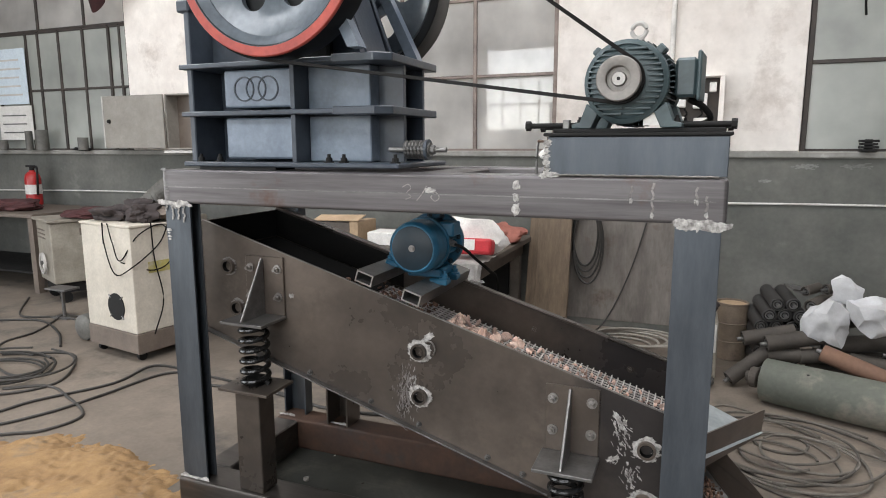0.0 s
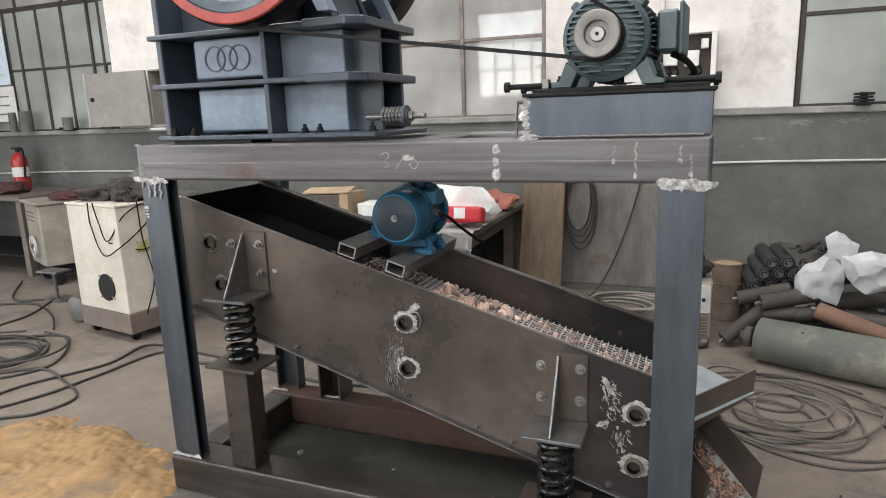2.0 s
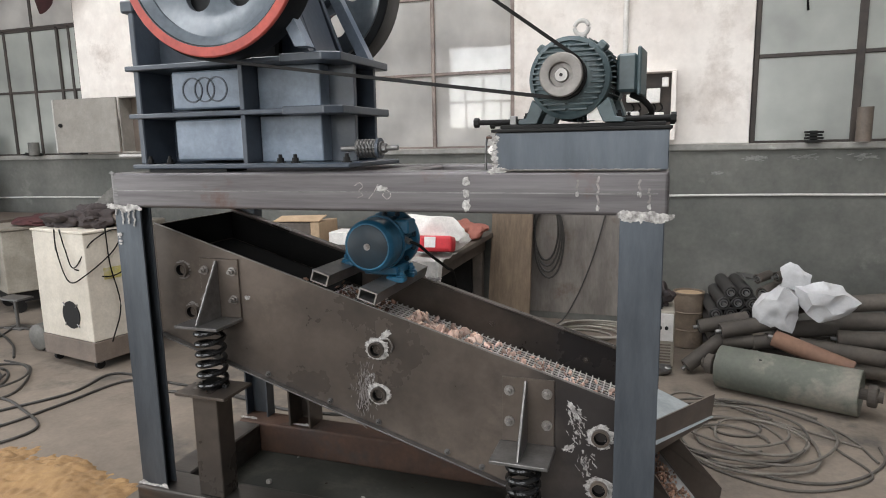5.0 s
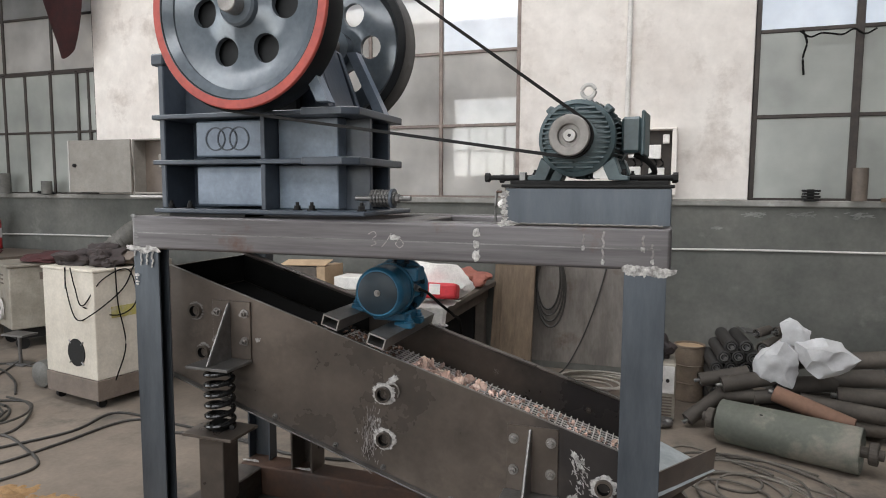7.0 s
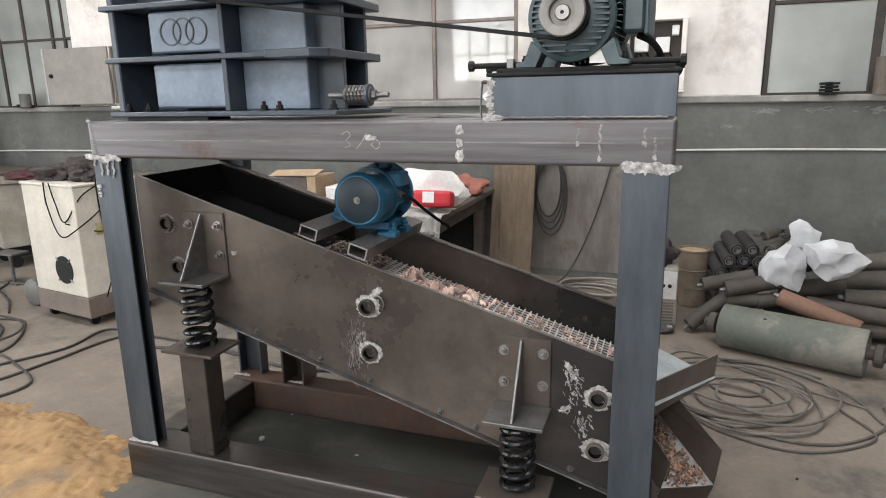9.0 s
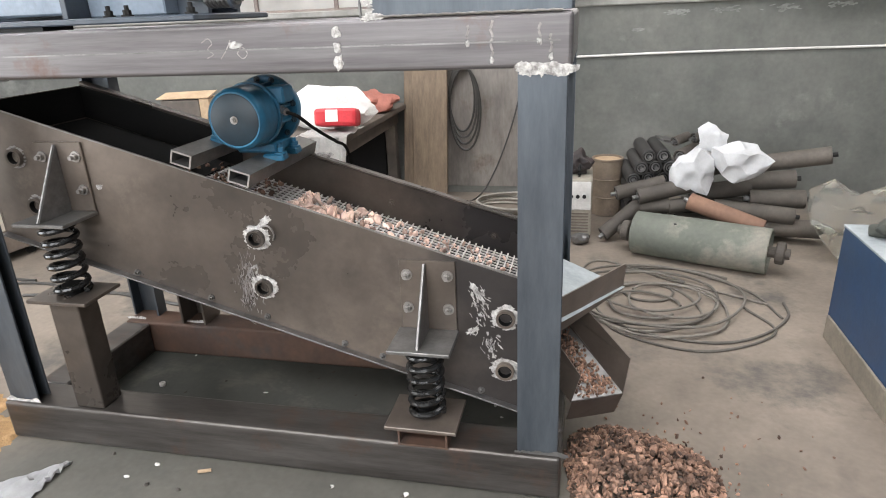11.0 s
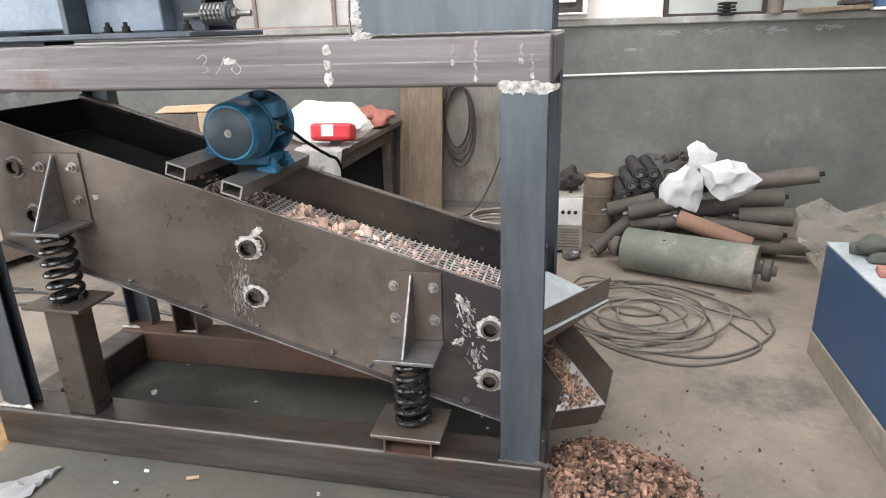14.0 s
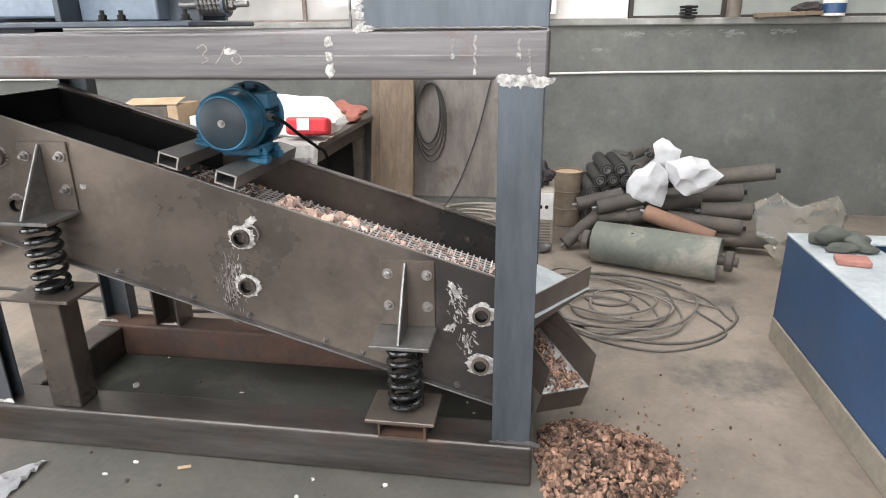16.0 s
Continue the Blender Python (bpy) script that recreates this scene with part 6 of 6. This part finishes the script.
# ---- left background ----
cab = local_thing("welding_cabinet", pose_z(-4.18, 3.35, 0, -10), "tall cream welding power cabinet on castors", "cabinet")
W, D = 0.60, 0.52
part("case", box(0, W, 0, D, 0.21, 0.96, 0.008, 2), "cream", cab)
part("top_cover", box(-0.008, W + 0.008, -0.008, D + 0.008, 0.961, 0.978, 0.004), "cream", cab)
part("plinth", box(-0.004, W + 0.004, -0.004, D + 0.004, 0.065, 0.209, 0.004), "brown", cab, "brown painted plinth")
fan = part("fan_opening", rod((0.375, -0.001, 0.385), (0.375, -0.006, 0.385), 0.098, n=32), "black", cab, "round black fan opening")
for a in (45, 135, 225, 315):
    c, s = math.cos(radians(a)), math.sin(radians(a))
    part("fan_clip", rod((0.375 + 0.085 * c, -0.004, 0.385 + 0.085 * s), (0.375 + 0.115 * c, -0.004, 0.385 + 0.115 * s), 0.005, n=8), "dull", fan)
part("latch", box(0.27, 0.285, -0.004, 0.0, 0.83, 0.87), "dull", cab)
part("yellow_label", box(W + 0.0005, W + 0.003, 0.12, 0.32, 0.63, 0.71), "yellow", cab, "worn yellow warning label")
for x in (0.06, W - 0.06):
    for y in (0.06, D - 0.06):
        part("castor", rod((x - 0.014, y, 0.033), (x + 0.014, y, 0.033), 0.032, n=16), "black", cab)
        part("castor_fork", box(x - 0.018, x + 0.018, y - 0.015, y + 0.015, 0.045, 0.066), "dull", cab)
CM = pose_z(-4.18, 3.35, 0.03, -10)


def on_cab(pts):
    return [tuple(CM @ Vector(p)) for p in pts]


for i, pts in enumerate(([(0.30, -0.012, 0.955), (0.32, -0.02, 0.80), (0.42, -0.02, 0.60), (0.62, -0.02, 0.66), (W + 0.02, 0.20, 0.80), (W + 0.01, 0.3, 0.955)],
                         [(0.36, -0.012, 0.955), (0.42, -0.02, 0.82), (0.50, -0.02, 0.70), (W + 0.02, 0.05, 0.88), (W + 0.02, 0.25, 0.93), (W + 0.02, 0.3, 0.7), (W + 0.02, 0.15, 0.62), (0.5, -0.02, 0.69)],
                         [(W + 0.02, 0.15, 0.955), (W + 0.02, 0.16, 0.7), (W + 0.03, 0.2, 0.4), (W + 0.02, 0.12, 0.16)])):
    single("control_cable", sweep(smooth_line(on_cab(pts), 7), 0.0045, 6), "rubber", "thin black cable looped over the cabinet", "cable", "cabinet cables", smooth=True)
gv = thing("leather_gloves", tuple(CM @ Vector((0.3, 0.25, 0.948))), "dark leather welding gloves on the cabinet", "gloves")
for i, (x, y, sx, sy, sz) in enumerate(((0.18, 0.15, 0.14, 0.09, 0.04), (0.32, 0.25, 0.16, 0.10, 0.055), (0.46, 0.2, 0.12, 0.09, 0.045), (0.08, 0.12, 0.07, 0.04, 0.025))):
    c = CM @ Vector((x, y, 0.948 + sz * 1.2))
    part("glove", crumple(tuple(c), (sx, sy, sz * 1.5), 90 + i, 0.75, 4, 2.2), "glove", gv, "", True)
single("leather_sheet", crumple(tuple(CM @ Vector((0.48, 0.32, 1.0))), (0.14, 0.12, 0.05), 99, 0.4, 3), "brown", "brown leather apron folded on the cabinet", "apron", smooth=True)

old = local_thing("wire_feeder", pose_z(-6.15, 4.42, 0, -24), "old grimy cream welding source with a hand wheel", "welding machine")
W2, D2 = 0.52, 0.75
part("case", box(0, W2, 0, D2, 0.20, 0.79, 0.012, 2), "cream_old", old)
part("top_cover", box(-0.03, W2 + 0.02, -0.03, D2 + 0.02, 0.791, 0.82, 0.006), "cream_old", old)
for z in (0.62, 0.66, 0.70):
    part("louvre", box(0.05, 0.32, -0.005, 0.0, z, z + 0.012), "brown", old)
hw = part("hand_wheel", ring([(0.085, 0.02), (0.105, 0.02), (0.105, 0.04), (0.085, 0.04)], (0.26, 0, 0.38), (0.26, -1, 0.38), 32), "conduit", old, "pale spoked hand wheel", True)
for a in (90, 210, 330):
    part("spoke", rod((0.26, -0.03, 0.38), (0.26 + 0.09 * math.cos(radians(a)), -0.03, 0.38 + 0.09 * math.sin(radians(a))), 0.012, n=8), "conduit", hw)
part("wheel_hub", rod((0.26, 0, 0.38), (0.26, -0.045, 0.38), 0.03, n=16), "dull", hw)
for y in (0.25, 0.42):
    part("vent", box(W2 + 0.0, W2 + 0.003, y, y + 0.1, 0.66, 0.73), "brown", old)
part("chassis", box(0.04, W2 - 0.04, 0.04, D2 - 0.04, 0.10, 0.199), "black", old)
for x in (0.06, W2 - 0.06):
    for y in (0.1, D2 - 0.1):
        part("castor", rod((x - 0.02, y, 0.055), (x + 0.02, y, 0.055), 0.055, n=18), "black", old)
single("step_stool", join(box(-5.33, -5.08, 3.85, 4.0, 0.26, 0.275), join(rod((-5.2, 3.92, 0), (-5.2, 3.92, 0.26), 0.015), box(-5.3, -5.1, 3.86, 3.99, 0, 0.012))), "dull", "small pale pedal stand on one leg", "stand")
k = lathe([(0.06, 0), (0.10, 0.02), (0.105, 0.05), (0.105, 0.30), (0.09, 0.34), (0.04, 0.36)], (-4.43, 3.47, 0.108), (-4.40, 3.95, 0.108), 28)
single("gas_cylinder", k, "hose", "grey steel tank lying behind the cabinet", "tank", smooth=True)
MM = pose_z(-6.15, 4.42, 0, -24)
single("maroon_jacket", crumple(tuple(MM @ Vector((0.45, 0.4, 0.855))), (0.28, 0.2, 0.06), 120, 0.45, 4), "maroon", "crumpled maroon work jacket on the welder", "jacket", smooth=True)
tb = thing("side_table", (-7.4, 4.9, 0), "low brown table against the wall", "table")
part("table_top", box(-8.6, -6.25, 4.45, 5.34, 0.79, 0.83, 0.005), "brown", tb)
for x in (-8.5, -6.33):
    for y in (4.52, 5.26):
        part("leg", box(x - 0.035, x + 0.035, y - 0.035, y + 0.035, 0, 0.79), "brown", tb)
part("shelf", box(-8.5, -6.3, 4.5, 5.3, 0.2, 0.22), "black", tb)
single("maroon_cloth", crumple((-6.95, 4.75, 0.875), (0.36, 0.22, 0.07), 130, 0.45, 4), "maroon", "dark maroon cloth heap on the table", "cloth", smooth=True)
fe = thing("fire_extinguisher", (-7.2, 5.2, 0.83), "red fire extinguisher with a white label", "extinguisher")
EX, EY, EZ = -7.22, 5.20, 0.832
part("cylinder", lathe([(0.075, 0), (0.085, 0.01), (0.085, 0.30), (0.075, 0.35), (0.045, 0.385), (0.03, 0.39), (0.03, 0.405)], (EX, EY, EZ), (EX, EY, 9), 28), "extinguisher", fe, "", True)
part("valve", rod((EX, EY, EZ + 0.405), (EX, EY, EZ + 0.45), 0.025, n=14), "black", fe)
part("handle", box(EX - 0.09, EX + 0.05, EY - 0.012, EY + 0.012, EZ + 0.44, EZ + 0.462, 0.003, m=None), "black", fe)
part("hose", sweep(smooth_line([(EX + 0.03, EY, EZ + 0.43), (EX + 0.11, EY - 0.02, EZ + 0.44), (EX + 0.12, EY - 0.03, EZ + 0.3), (EX + 0.1, EY - 0.03, EZ + 0.12)], 5), 0.012, 8), "black", fe, "", True)
part("label", ring([(0.0855, 0.13), (0.0865, 0.13), (0.0865, 0.24), (0.0855, 0.24)], (EX, EY, EZ), (EX, EY, 9), 28), "paper", fe, "white label")
# ribbed duct rising behind the stand
cen = [Vector((-4.95 + 0.42 * math.sin(t * 1.35), 4.7, 0.93 + 0.22 * math.sin(t * 1.9))) for t in np.linspace(0, 1.3, 30)]
k = bmesh.new()
rings = []
for i, p in enumerate(cen):
    dr0 = (cen[min(i + 1, 29)] - cen[max(i - 1, 0)]).normalized()
    u = Vector((0, 1, 0))
    v = dr0.cross(u)
    r = 0.108 if i % 2 else 0.082
    rings.append([k.verts.new(p + r * (math.cos(a) * u + math.sin(a) * v)) for a in np.linspace(0, 6.283, 21)[:-1]])
for p, q in zip(rings, rings[1:]):
    for j in range(20):
        k.faces.new((p[j], p[(j + 1) % 20], q[(j + 1) % 20], q[j]))
k.faces.new(rings[0][::-1])
k.faces.new(rings[-1])
dt = single("air_duct", k, "hose", "grey ribbed flexible air duct", "duct")
st = thing("duct_stand", (-4.8, 4.7, 0), "dark cabinet that carries the ribbed duct", "cabinet")
part("case", box(-5.1, -4.45, 4.45, 4.95, 0.05, 0.86, 0.01), "cream_old", st)
part("plinth", box(-5.08, -4.47, 4.47, 4.93, 0.0, 0.05), "black", st)

# ---- on the floor ----
def floor_cable(pts, r=0.0085, material="cable", label="dusty black cable trailing over the floor", group="floor cables"):
    p = smooth_line([(x, y, r + 0.001 + (q[2] if len(q) > 2 else 0)) for q in pts for x, y in [q[:2]]], 7)
    single("power_cable", sweep(p, r, 7), material, label, "cable", group, smooth=True)


floor_cable([(-3.10, 3.25), (-3.45, 3.233), (-3.43, 2.89), (-3.63, 2.51), (-3.75, 2.2), (-4.3, 2.0)])
floor_cable([(-2.2, 3.10), (-2.8, 3.2), (-3.234, 3.171), (-3.33, 2.72), (-3.40, 2.40), (-3.6, 2.1), (-4.2, 1.7)])
floor_cable([(-4.0, 2.56), (-3.78, 2.70), (-3.48, 2.61), (-3.18, 2.46), (-3.20, 2.25), (-3.34, 2.14), (-3.7, 1.9)])
floor_cable([(-4.675, 3.01), (-4.3, 3.2), (-4.06, 3.12), (-3.78, 2.75), (-4.0, 2.45), (-4.5, 2.4)])
floor_cable([(-5.28, 3.98), (-5.0, 3.51), (-4.95, 3.2), (-4.6, 2.9), (-4.2, 2.75), (-4.0, 2.85), (-4.3, 3.1), (-4.9, 3.0)])
floor_cable([(-6.2, 4.3), (-5.6, 3.8), (-5.2, 3.9), (-4.7, 3.8), (-4.4, 3.5)], 0.009)
floor_cable([(-6.6, 3.9), (-5.8, 3.6), (-5.3, 3.75), (-4.8, 3.55), (-4.45, 3.3)], 0.009)
for i in range(5):
    r = 0.30 + 0.05 * i
    pts = [(-4.35 + 0.06 * math.sin(i * 2) + r * math.cos(a) * 0.9, 2.78 + 0.05 * math.cos(i * 3) + r * 0.62 * math.sin(a), 0.012 * i) for a in np.linspace(0.5 * i, 5.9 + 0.5 * i, 14)]
    floor_cable(pts, 0.008, "cable", "dusty cable loop lying on the floor", "cable loops")
# loops under the scrap heap and beside the stand
rnd = random.Random(8)
for i in range(9):
    r = 0.14 + 0.045 * i
    cx, cy = 0.52 + rnd.uniform(-0.12, 0.12), 3.42 + rnd.uniform(-0.12, 0.12)
    a0 = rnd.uniform(0, 6.28)
    pts = [(cx + r * 0.92 * math.cos(a) * (1 + 0.06 * math.sin(3 * a + i)), cy + r * 0.85 * math.sin(a) * (1 + 0.05 * math.cos(2 * a + i)), 0.008 * (i % 4)) for a in np.linspace(a0, a0 + rnd.uniform(5.4, 6.6), 18)]
    floor_cable(pts, 0.0068, "cable_dust", "dusty cable loop lying on the floor", "cable loops by the chute")
floor_cable([(0.12, 3.25), (0.28, 3.75), (0.55, 3.90), (0.95, 3.62), (1.05, 3.3)], 0.006, "cable_dust")
floor_cable([(0.05, 3.5), (0.2, 3.95), (0.6, 3.70), (1.02, 3.45)], 0.006, "cable_dust")
floor_cable([(-0.2, 3.2), (0.1, 3.35), (0.3, 3.05), (0.65, 2.93), (0.98, 3.14), (0.9, 3.4)], 0.006, "cable_dust")
floor_cable([(-3.0, 3.05), (-2.4, 3.15), (-1.9, 3.05), (-1.2, 3.2), (-0.6, 3.6)], 0.009)

# yellow sand spread on the floor
k = bmesh.new()
nx, ny = 150, 105
gv2 = []
for i in range(nx + 1):
    row = []
    for j in range(ny + 1):
        x, y = -3.55 + 1.65 * i / nx, 1.30 + 1.12 * j / ny
        e = 1 - ((x + 2.72) / 0.80) ** 2 - ((y - 1.83) / 0.44) ** 2
        e += 0.6 * noise.noise((x * 3.2, y * 3.2, 0.5)) + 0.25 * noise.noise((x * 9, y * 9, 1.5)) + 0.3 * noise.noise((x * 31, y * 31, 2.5))
        z = 0.035 * max(0.0, min(1.0, e * 1.4)) * (1 + 0.15 * noise.noise((x * 14, y * 14, 3.0))) - 0.004 + 0.004 * min(1.0, max(0.0, e * 6))
        row.append(k.verts.new((x, y, z + 0.001)))
    gv2.append(row)
for i in range(nx):
    for j in range(ny):
        k.faces.new((gv2[i][j], gv2[i + 1][j], gv2[i + 1][j + 1], gv2[i][j + 1]))
single("sand_patch", k, "sand", "yellow sand spread thinly over the floor", "sand", kind="stuff", smooth=True)


def stone(bm, at, r, rnd):
    """One broken stone: a squashed, rotated chip."""
    k = bmesh.new()
    bmesh.ops.create_icosphere(k, subdivisions=1, radius=1)
    s = Vector((rnd.uniform(0.7, 1.35), rnd.uniform(0.5, 1.0), rnd.uniform(0.25, 0.6)))
    for v in k.verts:
        v.co = Vector((v.co.x * s.x, v.co.y * s.y, v.co.z * s.z)) * rnd.uniform(0.72, 1.18)
    m = Matrix.Translation(at) @ Euler((rnd.uniform(0, 6), rnd.uniform(0, 6), rnd.uniform(0, 6))).to_matrix().to_4x4() @ Matrix.Scale(r, 4)
    return [m @ v.co for v in k.verts], [[v.index for v in f.verts] for f in k.faces]


def stones(name, places, label, seed, material="stone"):
    rnd = random.Random(seed)
    vs, fs = [], []
    for at, r in places:
        k = bmesh.new()
        v, f = stone(k, at, r, rnd)
        k.free()
        o = len(vs)
        vs += v
        fs += [[i + o for i in q] for q in f]
    b = bmesh.new()
    bv = [b.verts.new(v) for v in vs]
    for q in fs:
        b.faces.new([bv[i] for i in q])
    return single(name, b, material, label, "gravel", kind="stuff")


rnd = random.Random(21)
pl = []
PX, PY = 0.30, 2.06
for i in range(2600):
    a, u = rnd.uniform(0, 6.283), rnd.random() ** 0.5
    rr = 0.27 * u * (1 + 0.12 * math.sin(3 * a + 1))
    h = 0.135 * max(0, 1 - u) ** 0.8
    x, y = PX + rr * math.cos(a) * 0.9, PY + rr * math.sin(a)
    if x < 0.075 and y < 2.8:
        continue
    pl.append(((x, y, max(0.005, h * rnd.uniform(0.8, 1.05))), rnd.uniform(0.006, 0.015) if rnd.random() < 0.9 else rnd.uniform(0.015, 0.02)))
for i in range(90):
    a, rr = rnd.uniform(-1.4, 1.9), 0.27 + rnd.expovariate(8)
    pl.append(((PX + rr * math.cos(a), PY + rr * math.sin(a), 0.005), rnd.uniform(0.004, 0.010)))
stones("gravel_heap", pl, "heap of reddish broken stone under the chute", 5, "gravel")
lay()
pl = []
for i in range(640):
    t = rnd.random()
    x = -0.93 + 0.90 * t ** 3.0
    y = rnd.uniform(YN + 0.05, YF - 0.05) if t > 0.6 else rnd.gauss(2.29, 0.11)
    if not YN + 0.03 < y < YF - 0.03:
        continue
    lift = 0.06 * max(0, 1 - abs(x + 0.76) / 0.22) * max(0, 1 - abs(y - 2.29) / 0.2) * rnd.random()
    big = max(0.0, 1 - abs(x + 0.78) / 0.35)
    pl.append(((x, y, ztop(x) - DROP + 0.012 + lift), rnd.uniform(0.007, 0.016 + 0.017 * big)))
stones("stones_on_deck", pl, "pale broken stones sliding down the wire mesh", 6)
pl = []
for i in range(110):
    x = rnd.uniform(-1.42, -1.02)
    y = rnd.uniform(YN + 0.03, YF - 0.04)
    pl.append(((x, y, ztop(x) - DROP + 0.012 + rnd.uniform(0, 0.02)), rnd.uniform(0.008, 0.018)))
dk = stones("dark_stones_on_deck", pl, "dusty dark stones on the upper mesh", 7, "gravel")
pl = []
for i in range(720):
    s, t = rnd.random(), 0.55 + rnd.gauss(0, 0.2)
    if not 0.06 < t < 0.94:
        continue
    p = Vector((0.092, 2.15, 0.19)).lerp(Vector((0.257, 2.23, 0.185)), t)
    q = Vector((-0.14, 2.36, 0.36)).lerp(Vector((0.02, 2.50, 0.35)), t)
    p = p.lerp(q, s)
    pl.append(((p.x, p.y, p.z + 0.012), rnd.uniform(0.005, 0.011)))
stones("stones_in_chute", pl, "reddish stones sliding down the lower chute", 8, "gravel")
# torn sheet and litter on the floor
lay(-0.09, -0.03, FLOOR)
k = bmesh.new()
n1, n2 = 14, 8
g = []
for i in range(n1 + 1):
    t = i / n1
    w = 0.085 * (1 - t) ** 0.6 + 0.006
    row = []
    for j in range(n2 + 1):
        s = j / n2 - 0.5
        x = -1.64 + 0.115 * t + 0.25 * s * w + 0.012 * noise.noise((i * 0.7, j * 0.5, 0.0))
        y = 1.62 + 0.24 * t + 1.7 * s * w * (0.4 + 0.6 * abs(s))
        row.append(k.verts.new((x - 0.25 * s * (1 - t), y, 0.006 + 0.03 * abs(noise.noise((i * 0.5, j * 0.6, 4.0))))))
    g.append(row)
for i in range(n1):
    for j in range(n2):
        k.faces.new((g[i][j], g[i + 1][j], g[i + 1][j + 1], g[i][j + 1]))
bmesh.ops.solidify(k, geom=list(k.faces), thickness=0.003)
single("torn_paper", k, "bag", "torn white plastic scrap lying on the floor", "plastic scrap", smooth=True)
lay(0, 0, FLOOR)
for i in range(46):
    x, y = rnd.uniform(-1.7, -0.1), rnd.uniform(1.35, 1.93) if i < 26 else rnd.uniform(2.12, 2.6)
    single("floor_crumb", lump((x, y, 0.004), (rnd.uniform(0.004, 0.012), rnd.uniform(0.004, 0.01), 0.005), 0.4, 200 + i, 1), "paper" if i % 4 == 0 else "roller", "small crumb of scrap on the floor", "crumb", "floor crumbs")
single("bolt_scrap", rod((-1.14, 1.86, 0.008), (-1.10, 1.875, 0.008), 0.006, n=8), "card", "short pale stick end on the floor", "stick")
single("floor_nut", ring([(0.007, 0), (0.013, 0), (0.013, 0.012), (0.007, 0.012)], (-1.60, 2.33, 0.006), (-1.60, 2.33, 1), 12), "conduit", "bright steel nut on the floor inside the stand", "nut")
